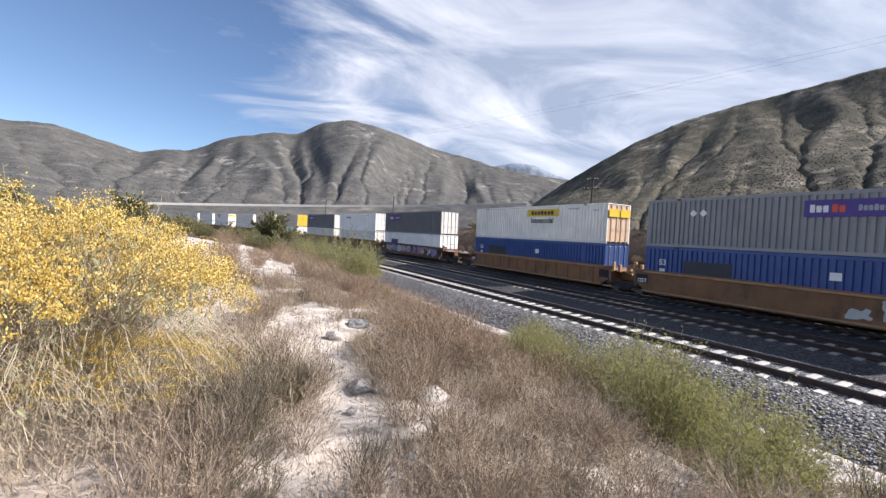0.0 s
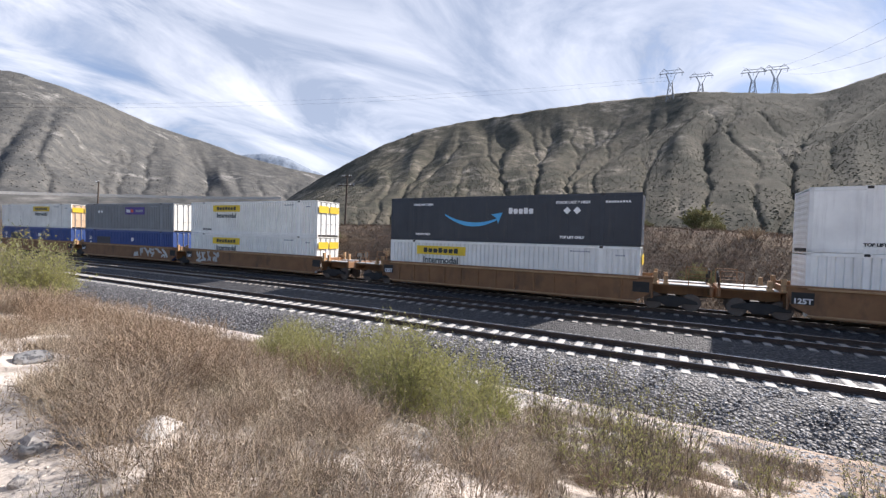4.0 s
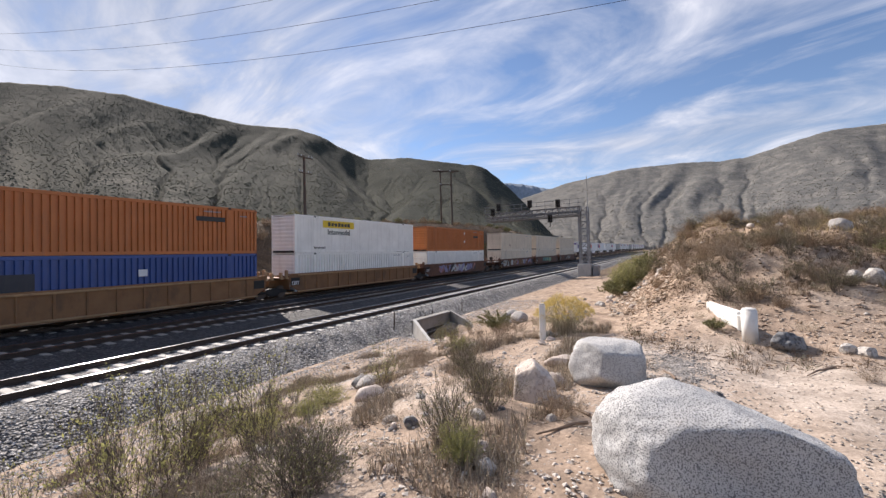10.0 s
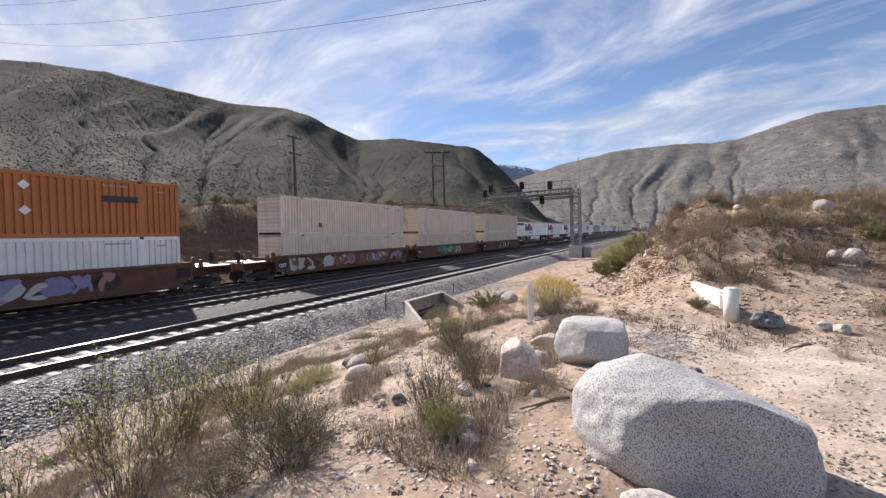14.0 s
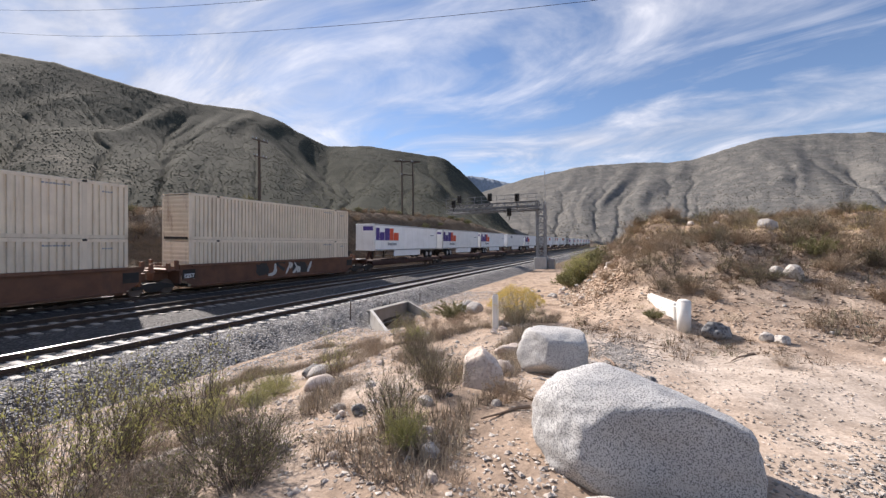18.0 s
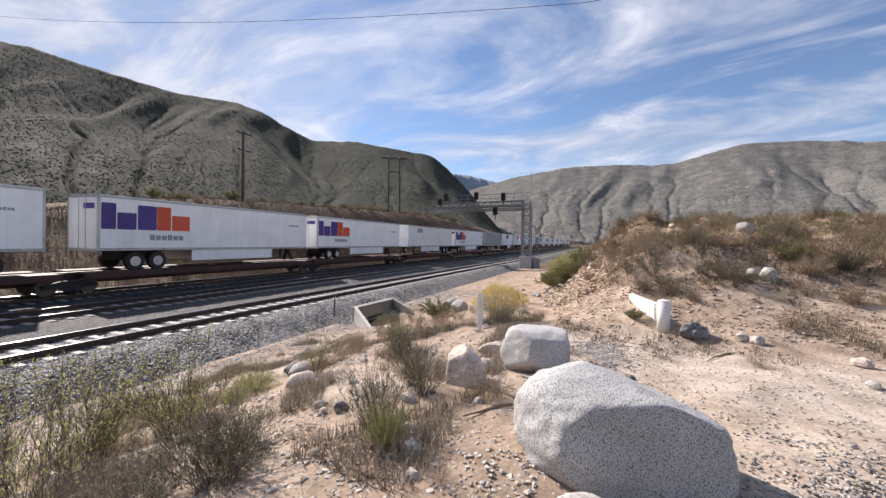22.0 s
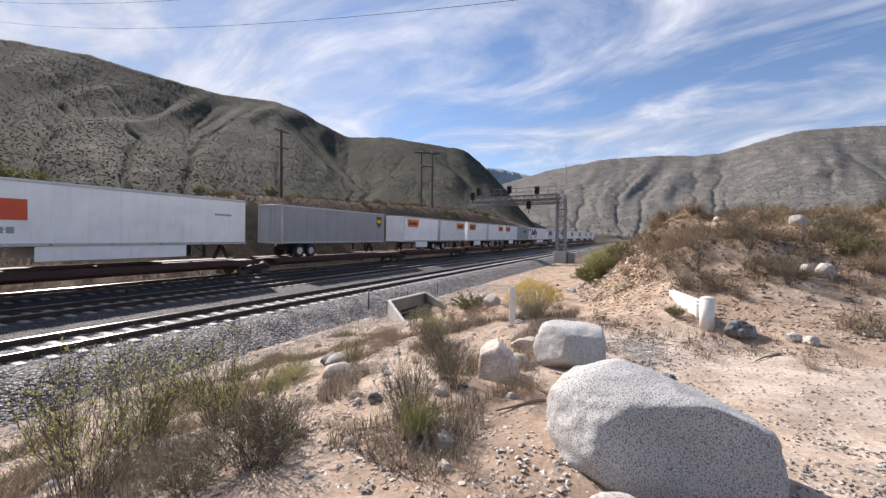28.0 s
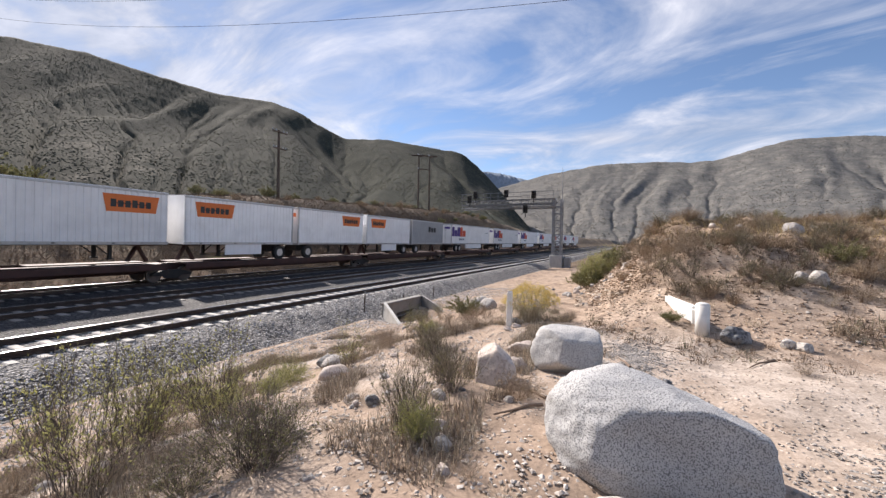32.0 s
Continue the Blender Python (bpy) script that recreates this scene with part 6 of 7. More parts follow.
x, y = 8.45, 2.65
p = thing("marker_post", "square white post beside a yellow bush", "post", pose(x, y, ground_z(x, y) - 0.05, 0, 1, 10))
part("post", Shape().box(-0.06, 0.06, -0.06, 0.06, 0, 0.78, 0.015), M_WHITE, p)
part("post_cap", Shape().box(-0.05, 0.05, -0.05, 0.05, 0.78, 0.8, 0.008), M_CONC, p)
for x, y, h in ((15.6, 12.0, 1.25), (18.2, 11.9, 0.75), (18.9, 11.9, 0.85), (22.6, 12.0, 0.9)):
    p = thing("marker_stake", "thin dark steel stake at the edge of the ballast", "stake", pose(x, y, ground_z(x, y), 2, 0, 0), "marker stakes")
    part("stake", Shape().bar((0, 0, -0.2), (0, 0, h), 0.05, 0.03), M_RAIL, p)
    part("tip", Shape().box(-0.03, 0.03, -0.02, 0.02, h - 0.1, h + 0.01), M_GALV, p)
for x, y, l, a in ((4.3, 0.95, 0.75, 62), (3.95, 0.9, 0.5, 130), (6.0, 0.2, 0.5, 20), (7.6, -1.7, 0.6, 140)):
    z = ground_z(x, y)
    s = Shape()
    q = [Vector((math.cos(radians(a)) * l * k + 0.03 * math.sin(k * 5), math.sin(radians(a)) * l * k, ground_z(x + math.cos(radians(a)) * l * k, y + math.sin(radians(a)) * l * k) - z + 0.02)) for k in (0, 0.3, 0.65, 1)]
    for i in range(3):
        s.tube(q[i], q[i + 1], 0.02 - 0.004 * i, 0.016 - 0.004 * i, 6)
    me = s.mesh("stick")
    me.materials.append(M_STICK)
    ob = new("stick", me)
    ob.location = (x, y, z)
    tagged(ob, "dry weathered stick lying on the sand", "stick", "fallen sticks")


# ---- culvert ----
cu = thing("culvert", "concrete culvert mouth with splayed wing walls", "culvert", pose(17.75, 11.1, -0.2, 0, 0, 2), kind="structure")
part("head_wall", Shape().box(-1.7, 1.9, 0.0, 0.25, -1.5, 0.05, 0.02), M_CONC_SHADE, cu)
part("coping", Shape().box(-1.8, 2.0, -0.06, 0.3, 0.05, 0.14, 0.02), M_CONC_SHADE, cu)
part("wing_wall", Shape().prism([(0, 0.17), (0.0, -1.5), (2.9, -1.5), (2.9, -0.75), (2.2, -0.4)], -0.07, 0.07), M_CONC, cu, "bright pale splayed wall", pose(-1.75, 0.05, 0, 0, 0, 229))
part("wing_wall", Shape().prism([(0, 0.17), (0.0, -1.5), (2.9, -1.5), (2.9, -0.85), (1.6, -0.2)], -0.07, 0.07), M_CONC_SHADE, cu, "splayed wall with shade in its darker colour", pose(1.95, 0.05, 0, 0, 0, 240))
# black panel on the head wall stands for the shade inside the opening
part("pipe_mouth", Shape().box(-0.75, 0.95, -0.03, 0.0, -1.4, -0.45, 0.01), P_BLACK, cu, "black panel drawn for the shaded opening under the tracks")
part("floor_slab", Shape().box(-2.6, 1.6, -2.4, 0, -1.55, -1.42), M_CONC_SHADE, cu)


# ---- signal gantry ----
def lattice(s, a, b, w, n, r=0.03):
    """A square lattice column between two points."""
    a, b = Vector(a), Vector(b)
    d = (b - a).normalized()
    u = d.orthogonal().normalized() if abs(d.z) < 0.9 else Vector((1, 0, 0))
    v = d.cross(u)
    cs = [(u * i + v * j) * w / 2 for i, j in ((-1, -1), (1, -1), (1, 1), (-1, 1))]
    for c in cs:
        s.bar(a + c, b + c, r * 2.2, r * 2.2)
    for k in range(n):
        p, q = a.lerp(b, k / n), a.lerp(b, (k + 1) / n)
        for i in range(4):
            j = (i + 1) % 4
            s.bar(p + cs[i], q + cs[j], r, r)
            s.bar(p + cs[i], p + cs[j], r, r)
    return s


GX, GY = 61.0, 11.9
gz = ground_z(GX, GY)
ga = thing("signal_gantry", "grey steel lattice signal bridge over the tracks", "signal gantry", pose(GX, GY, gz))
part("footing", Shape().box(-1.0, 1.0, -0.9, 0.9, -0.3, 1.75, 0.05), M_CONC, ga, "pale concrete footing block")
part("tower", lattice(Shape(), (0, 0, 1.75), (0, 0, 9.9), 1.15, 8, 0.1), M_GALV, ga)
part("beam", lattice(Shape(), (0, 0.3, 9.4), (0, 15.0, 9.4), 0.95, 14, 0.085), M_GALV, ga)
part("walkway", Shape().box(-1.35, -0.5, 0.2, 15, 8.85, 8.92).box(-1.35, -0.5, 0.2, 15, 10.0, 10.04), M_GALV, ga)
rl = Shape()
for i in range(13):
    rl.bar((-1.33, 0.4 + i * 1.2, 8.9), (-1.33, 0.4 + i * 1.2, 11.1), 0.05, 0.05)
rl.bar((-1.33, 0.2, 11.1), (-1.33, 15, 11.1), 0.06, 0.06).bar((-1.33, 0.2, 10.5), (-1.33, 15, 10.5), 0.05, 0.05)
part("handrail", rl, M_GALV, ga)
for yy, zz in ((3.2, 10.6), (7.4, 10.9), (12.4, 10.9), (4.4, 8.5), (13.4, 10.2)):
    h = part("signal_head", Shape().box(-1.75, -1.5, yy - 0.34, yy + 0.34, zz - 0.55, zz + 0.6, 0.05).tube((-1.62, yy, zz - 1.2), (-1.62, yy, zz - 0.5), 0.06), P_BLACK, ga, "black signal head with hooded lamps")
    for dz in (-0.25, 0.25):
        part("hood", Shape().tube((-2.1, yy, zz + dz), (-1.75, yy, zz + dz), 0.16, 0.18, 12, False).tube((-1.78, yy, zz + dz), (-1.74, yy, zz + dz), 0.15, n=12), P_BLACK, h)
part("antenna_mast", Shape().tube((0.6, -0.5, 1), (0.6, -0.5, 14.6), 0.07, 0.04).bar((0.2, -0.5, 12.6), (1.0, -0.5, 12.6), 0.05, 0.05), M_GALV, ga)
part("equipment_box", Shape().box(-0.6, 0.6, -1.9, -1.1, -0.1, 1.5, 0.04), M_GALV, ga)


# ---- wooden line poles ----
def line_pole(x, y, top, label, arms, lean=0.0, turn=0.0):
    z = ground_z(x, y) - 0.5
    p = thing("utility_pole", label, "utility pole", pose(x, y, z, 0, lean, turn), "line poles")
    part("pole", Shape().tube((0, 0, 0), (0, 0, top - z), 0.24, 0.17, 10), M_WOOD, p)
    for k, (dz, w) in enumerate(arms):
        a = part("crossarm", Shape().box(-w / 2, w / 2, -0.28, -0.16, top - z - dz - 0.09, top - z - dz + 0.09, 0.01), M_WOOD, p)
        for i in (-0.48, -0.25, 0.25, 0.48):
            part("insulator", Shape().tube((i * w, -0.22, top - z - dz + 0.09), (i * w, -0.22, top - z - dz + 0.36), 0.09, 0.06, 8), P_STEEL, a, "pale insulator")


line_pole(41.0, 46.9, 18.6, "dark wooden utility pole with two crossarms", ((0.3, 2.6), (2.6, 2.2)))
line_pole(82.0, 47.9, 23.7, "dark wooden pole of a two-pole frame", ((0.2, 2.0), (3.4, 1.2)))
line_pole(83.4, 45.8, 23.5, "dark wooden pole of a two-pole frame", ((0.2, 2.0),))
part("tie_beam", Shape().bar((81.2, 49.4, 23.6), (84.4, 44.3, 23.5), 0.25, 0.3).bar((82, 47.9, 20.5), (83.4, 45.8, 20.3), 0.18, 0.2), M_WOOD, None)
tagged(bpy.data.objects["tie_beam"], "long dark timber beam across two poles", "beam")
line_pole(-64.5, 63.2, 17.2, "dark wooden utility pole with pale insulators", ((0.4, 2.2), (2.3, 3.4)), 0, 20)
line_pole(-150, 48, 17, "distant dark utility pole", ((0.4, 2.4),))
line_pole(-260, 40, 20, "distant dark utility pole", ((0.4, 2.4),))


# ---- transmission towers and wires ----
def pylon(az, el_base, el_top, d, label):
    x, y = -math.sin(radians(az)) * d, math.cos(radians(az)) * d
    z0, z1 = 2.7 + d * math.tan(radians(el_base)) - 14, 2.7 + d * math.tan(radians(el_top))
    h = z1 - z0
    t = thing("transmission_tower", label, "transmission tower", pose(x, y, z0, 0, 0, 12), "high voltage towers")
    legs = Shape()
    for sx in (-1, 1):
        for sy in (-1, 1):
            legs.bar((sx * 6, sy * 4, 0), (sx * 2, sy * 1.5, h * 0.62), 0.7, 0.7)
            legs.bar((sx * 2, sy * 1.5, h * 0.62), (sx * 7, sy * 1.2, h * 0.86), 0.6, 0.6)
        for k in range(4):
            a, b_ = k / 4, (k + 1) / 4
            wa, wb = 6 - 4 * a, 6 - 4 * b_
            legs.bar((-wa, sx * (4 - 2.5 * a), h * 0.62 * a), (wb, sx * (4 - 2.5 * b_), h * 0.62 * b_), 0.35, 0.35)
            legs.bar((wa, sx * (4 - 2.5 * a), h * 0.62 * a), (-wb, sx * (4 - 2.5 * b_), h * 0.62 * b_), 0.35, 0.35)
    part("body", legs, M_GALV, t)
    part("crossarm", Shape().bar((-17, 0, h * 0.86), (17, 0, h * 0.86), 1.0, 0.8).bar((-13, 0, h * 0.94), (13, 0, h * 0.94), 0.6, 0.6).bar((-17, 0, h * 0.86), (-10, 0, h), 0.5, 0.5).bar((17, 0, h * 0.86), (10, 0, h), 0.5, 0.5).bar((-10, 0, h), (-4, 0, h * 0.88), 0.5, 0.5).bar((10, 0, h), (4, 0, h * 0.88), 0.5, 0.5), M_GALV, t)
    for i in (-15, 0, 15):
        part("insulator_string", Shape().tube((i, 0, h * 0.86), (i, 0, h * 0.76), 0.35), P_STEEL, t)
    return t


pylon(3.6, 19.3, 22.3, 720, "grey lattice transmission tower on the ridge")
pylon(0.4, 19.3, 21.4, 780, "grey lattice transmission tower on the ridge")
pylon(-4.6, 18.6, 21.0, 800, "grey lattice transmission tower on the ridge")
pylon(-6.6, 18.4, 20.9, 830, "grey lattice transmission tower on the ridge")


M_WIRE = worn("dull_wire", (0.03, 0.03, 0.032), (0.05, 0.05, 0.052), 2, 1.0)
M_WIRE.node_tree.nodes["Principled BSDF"].inputs["Specular IOR Level"].default_value = 0


def wire(a, b, sag, r, label):
    a, b = Vector(a), Vector(b)
    s = Shape()
    n = 40
    pts = [a.lerp(b, i / n) - Vector((0, 0, sag * 4 * (i / n) * (1 - i / n))) for i in range(n + 1)]
    for q in pts:
        s.v += [(q.x + r, q.y, q.z), (q.x, q.y, q.z + r), (q.x - r, q.y, q.z), (q.x, q.y, q.z - r)]
    for i in range(n):
        s.f += [(4 * i + k, 4 * i + (k + 1) % 4, 4 * i + 4 + (k + 1) % 4, 4 * i + 4 + k) for k in range(4)]
    me = s.mesh("power_line")
    me.materials.append(M_WIRE)
    tagged(new("power_line", me), label, "power line", "overhead power lines")


# ---- plants ----
def shoot(s, a, c, b, r, rnd, seg=5, jitter=0.03):
    """A thin bent tapering stem from a to b, drawn towards c; returns its points."""
    ln = (b - a).length
    pts = []
    for i in range(seg + 1):
        t = i / seg
        q = a * ((1 - t) * (1 - t)) + c * (2 * t * (1 - t)) + b * (t * t)
        if 0 < i:
            q += Vector((rnd.gauss(0, 1), rnd.gauss(0, 1), rnd.gauss(0, 0.6))) * (ln * jitter)
        pts.append(q)
    h = rnd.uniform(0, 6.283)
    n0 = len(s.v)
    for i, q in enumerate(pts):
        w = r * (1 - 0.7 * i / seg)
        x, y = math.cos(h) * w, math.sin(h) * w
        s.v += [(q.x - x, q.y - y, q.z), (q.x + x, q.y + y, q.z)]
    s.f += [(n0 + 2 * i, n0 + 2 * i + 1, n0 + 2 * i + 3, n0 + 2 * i + 2) for i in range(seg)]
    return pts


def leaf(s, p, size, rnd, up=0.3, narrow=0.35):
    d = Vector((rnd.uniform(-1, 1), rnd.uniform(-1, 1), rnd.uniform(-0.4, 1) + up)).normalized()
    n = d.orthogonal().normalized()
    n = (n + d.cross(n) * rnd.uniform(-2, 2)).normalized() * size * narrow
    b = len(s.v)
    p = Vector(p)
    s.v += [tuple(p), tuple(p + d * size * 0.5 + n), tuple(p + d * size), tuple(p + d * size * 0.5 - n)]
    s.f.append((b, b + 1, b + 2, b + 3))


def bush(seed, radius, height, stems, twigs, leaves, leaf_size, spread=0.95, arch=0.4, thick=0.0024, flowers=0, narrow=0.3, base=0.15, low=0.35, wild=0.5, skirt=0):
    """Stems, leaves and flower heads of one shrub, as three shapes."""
    rnd = random.Random(seed)
    st, lf, fl = Shape(), Shape(), Shape()
    for n in range(stems + skirt):
        a = rnd.uniform(0, 2 * math.pi)
        ca, sa = math.cos(a), math.sin(a)
        lump = 1 + 0.5 * noise.noise((ca * 1.5 + seed * 3.7, sa * 1.5, 0.4)) + 0.25 * noise.noise((ca * 4 + seed, sa * 4, 0.9))
        o = Vector((ca * radius * base * rnd.random(), sa * radius * base * rnd.random(), -0.03))
        if n < stems:
            t = math.sqrt(rnd.random()) * spread
            h = height * (1 - 0.45 * t * t) * (rnd.uniform(0.84, 1.04) if flowers else rnd.uniform(0.45, 1.08)) * (0.75 + 0.25 * lump)
            tip = Vector((ca * t * radius * lump, sa * t * radius * lump, h))
            mid = o.lerp(tip, 0.5).lerp(Vector((o.x + tip.x * 0.3, o.y + tip.y * 0.3, h * 0.8)), arch)
        else:
            # long weak stems that hang outwards to the ground
            t = rnd.uniform(0.75, 1.2)
            tip = Vector((ca * t * radius * lump, sa * t * radius * lump, rnd.uniform(-0.02, 0.3) * height))
            o.z = rnd.uniform(0.0, 0.3) * height
            mid = Vector((tip.x * rnd.uniform(0.4, 0.7), tip.y * rnd.uniform(0.4, 0.7), height * rnd.uniform(0.5, 0.9)))
        pts = shoot(st, o, mid, tip, thick * rnd.uniform(0.7, 1.3), rnd, 5, 0.022 + 0.02 * wild)
        ln = (tip - o).length
        if flowers and n < stems and tip.z > height * low and rnd.random() < 0.9:
            big = rnd.uniform(0.6, 1.2) * (1.35 if lump > 1 else 0.8)
            for _ in range(flowers):
                e = Vector((rnd.gauss(0, 0.026), rnd.gauss(0, 0.026), rnd.gauss(0.004, 0.014))) * big
                leaf(fl, tip + e, 0.0088 * rnd.uniform(0.7, 1.4), rnd, 1.4, 0.5)
        for _ in range(twigs if n < stems else 1):
            k = rnd.choice((1, 2, 3, 3, 4, 4))
            q = pts[k].lerp(pts[k + 1], rnd.random())
            d = (pts[k + 1] - pts[k]).normalized() + Vector((rnd.gauss(0, 1), rnd.gauss(0, 1), rnd.gauss(0.2, 0.6))) * wild
            e = q + d.normalized() * ln * (rnd.uniform(0.05, 0.13) if flowers else rnd.uniform(0.12, 0.36))
            tp = shoot(st, q, q.lerp(e, 0.5) + Vector((0, 0, -0.05 * ln * wild)), e, thick * 0.7, rnd, 2, 0.05)
            for _ in range(leaves):
                j = rnd.randrange(len(tp) - 1)
                leaf(lf, tp[j].lerp(tp[j + 1], rnd.random()), leaf_size * rnd.uniform(0.6, 1.3), rnd, 0.6, narrow)
    return st, lf, fl


M_STEM_TAN = plant_mat("dry_tan_stems", (0.3, 0.245, 0.175), (0.56, 0.48, 0.37))
M_STEM_BROWN = plant_mat("dry_brown_stems", (0.185, 0.145, 0.11), (0.43, 0.345, 0.265))
M_STEM_RED = plant_mat("reddish_brown_stems", (0.19, 0.13, 0.092), (0.39, 0.285, 0.205))
M_STEM_GREY = plant_mat("grey_brown_stems", (0.15, 0.13, 0.1), (0.33, 0.29, 0.235))
M_STEM_DARK = plant_mat("dark_twig_stems", (0.075, 0.06, 0.05), (0.21, 0.17, 0.14))
M_LEAF_GREEN = plant_mat("green_shrub_leaves", (0.15, 0.16, 0.05), (0.38, 0.37, 0.15), 0.7, 0.42)
M_LEAF_OLIVE = plant_mat("olive_shrub_leaves", (0.11, 0.115, 0.055), (0.24, 0.23, 0.11), 0.8, 0.2)
M_LEAF_DRY = plant_mat("withered_leaves", (0.18, 0.13, 0.085), (0.36, 0.28, 0.19), 0.9, 0.15)
M_LEAF_GREY = plant_mat("grey_green_leaves", (0.24, 0.25, 0.15), (0.42, 0.42, 0.26), 0.8, 0.2)
M_FLOWER = plant_mat("yellow_flower_tufts", (0.44, 0.3, 0.06), (0.72, 0.57, 0.22), 0.85, 0.2)

KINDS = {}


def kind(name, label, variants, stem_mat, leaf_mat, flower=False, **kw):
    out = []
    for v in range(variants):
        st, lf, fl = bush(hash_of(name) + v, **kw)
        ms = []
        for sh, mt, nm in ((st, stem_mat, " stem_tangle"), (lf, leaf_mat, " foliage"), (fl, M_FLOWER, " blossom")):
            if sh.v:
                me = bpy.data.meshes.new(name + nm)
                me.from_pydata(sh.v, [], sh.f)
                me.materials.append(mt)
                ms.append((nm.strip(), me))
        out.append(ms)
    KINDS[name] = (label, out)


def hash_of(text):
    return sum((i + 1) * ord(c) for i, c in enumerate(text))


def plant(name, x, y, size, turn, v=0, label="", sink=0.0, tall=1.0):
    lab, vs = KINDS[name]
    ms = vs[v % len(vs)]
    t = thing(name.replace(" ", "_"), label or lab, "shrub", pose(x, y, ground_z(x, y) - sink, 0, 0, turn) @ Matrix.Diagonal((size, size, size * tall, 1)), name.replace("_", " ") + "s")
    for nm, me in ms:
        o = new(nm, me)
        o.parent = t
    return t


kind("rabbitbrush", "yellow-flowering rabbitbrush with dry tan stems", 2, M_STEM_TAN, M_LEAF_GREY, True, radius=1.0, height=0.9, stems=720, twigs=2, leaves=3, leaf_size=0.04, spread=1.0, thick=0.0024, flowers=64, narrow=0.1, base=0.3, low=0.5, arch=0.6, skirt=560)
kind("dry_shrub", "leafless dry brown shrub on sandy ground", 4, M_STEM_BROWN, M_LEAF_DRY, radius=0.5, height=0.55, stems=110, twigs=9, leaves=1, leaf_size=0.016, thick=0.0024, base=0.3, wild=0.6)
kind("tan_shrub", "dry tan tangled shrub on sandy ground", 3, M_STEM_TAN, M_LEAF_DRY, radius=0.6, height=0.45, stems=110, twigs=6, leaves=1, leaf_size=0.016, thick=0.0026, base=0.4, arch=0.7, wild=0.7)
kind("red_shrub", "dry reddish-brown shrub on a sandy slope", 3, M_STEM_RED, M_LEAF_DRY, radius=0.5, height=0.6, stems=110, twigs=7, leaves=2, leaf_size=0.02, thick=0.0026, base=0.3, wild=0.5)
kind("grey_shrub", "dark grey-brown twiggy shrub on sandy ground", 3, M_STEM_DARK, M_LEAF_OLIVE, radius=0.42, height=0.75, stems=75, twigs=10, leaves=2, leaf_size=0.02, thick=0.0032, base=0.2, narrow=0.18, wild=0.42, arch=0.3)
kind("green_shrub", "feathery green broom shrub beside the ballast", 4, M_STEM_GREY, M_LEAF_GREEN, radius=0.68, height=1.1, stems=150, twigs=9, leaves=7, leaf_size=0.038, thick=0.0028, base=0.15, narrow=0.15, wild=0.38, arch=0.25)
kind("thin_shrub", "thin upright shrub with sparse green tips", 4, M_STEM_DARK, M_LEAF_GREEN, radius=0.46, height=1.1, stems=46, twigs=10, leaves=2, leaf_size=0.032, thick=0.0034, base=0.2, narrow=0.17, wild=0.4, arch=0.15)
kind("dome_shrub", "low dense dome of dark dead twigs", 2, M_STEM_DARK, M_LEAF_OLIVE, radius=0.52, height=0.52, stems=190, twigs=11, leaves=1, leaf_size=0.018, thick=0.0026, base=0.3, wild=0.5)
kind("brown_shrub", "dry brown shrub on a grassy slope", 3, M_STEM_RED, M_LEAF_DRY, radius=0.55, height=0.55, stems=80, twigs=6, leaves=2, leaf_size=0.04, thick=0.006, base=0.3, wild=0.55)
kind("small_tree", "dark green tree at the edge of the valley", 2, M_STEM_BROWN, M_LEAF_OLIVE, radius=1.5, height=2.6, stems=60, twigs=9, leaves=22, leaf_size=0.16, thick=0.03, base=0.12, narrow=0.4)
kind("olive_shrub", "dark olive chaparral shrub", 3, M_STEM_BROWN, M_LEAF_OLIVE, radius=0.75, height=0.8, stems=80, twigs=7, leaves=7, leaf_size=0.055, thick=0.006, base=0.25, narrow=0.35)

# the great yellow bush and its fringe
for x, y, sz, tl_ in ((-5.3, -1.75, 1.65, 1.18), (-6.9, -2.0, 1.5, 1.15), (-5.0, -2.7, 1.6, 1.2), (-7.2, -2.3, 1.6, 1.12), (-4.7, -1.0, 0.85, 0.9), (-8.3, -2.4, 1.5, 1.05), (-6.6, -3.8, 1.5, 1.1)):
    plant("rabbitbrush", x, y, sz, hash_of(str(x)) % 360, int(x * 3), tall=tl_)
for x, y, sz in ((-3.9, -0.75, 1.1), (-4.1, -1.8, 1.2), (-4.4, 0.05, 1.0), (-3.8, -2.8, 1.2), (-5.2, 0.3, 1.0), (-3.75, -1.25, 0.9), (-4.3, -0.6, 0.9), (-3.4, -1.95, 0.9), (-4.6, -1.0, 1.0)):
    plant("tan_shrub", x, y, sz, hash_of(str(x)) % 360, int(y * 7), "dry tan tangle of stems under the yellow bush", tall=1.3)
plant("rabbitbrush", 9.2, 2.4, 0.66, 40, 1, "yellow-flowering rabbitbrush beside a white post", tall=1.45)

R = random.Random(11)


def scatter(name, count, xr, yr, size, ok=None, lat=False):
    n = tries = 0
    while n < count and tries < count * 40:
        tries += 1
        x = R.uniform(*xr)
        y = R.uniform(*yr) + (track_y(x) if lat else 0)
        if math.hypot(x, y) < 1.9 or (ok and not ok(x, y)):
            continue
        n += 1
        plant(name, x, y, R.uniform(*size), R.uniform(0, 360), R.randrange(12), tall=R.uniform(0.8, 1.2))


def white_sand(x, y):
    # the bare pale streak in the scrub
    return abs(y - 0.95 + 0.3 * max(0, x + 4.3)) > 0.38 or x > -2.9 or x < -9.2


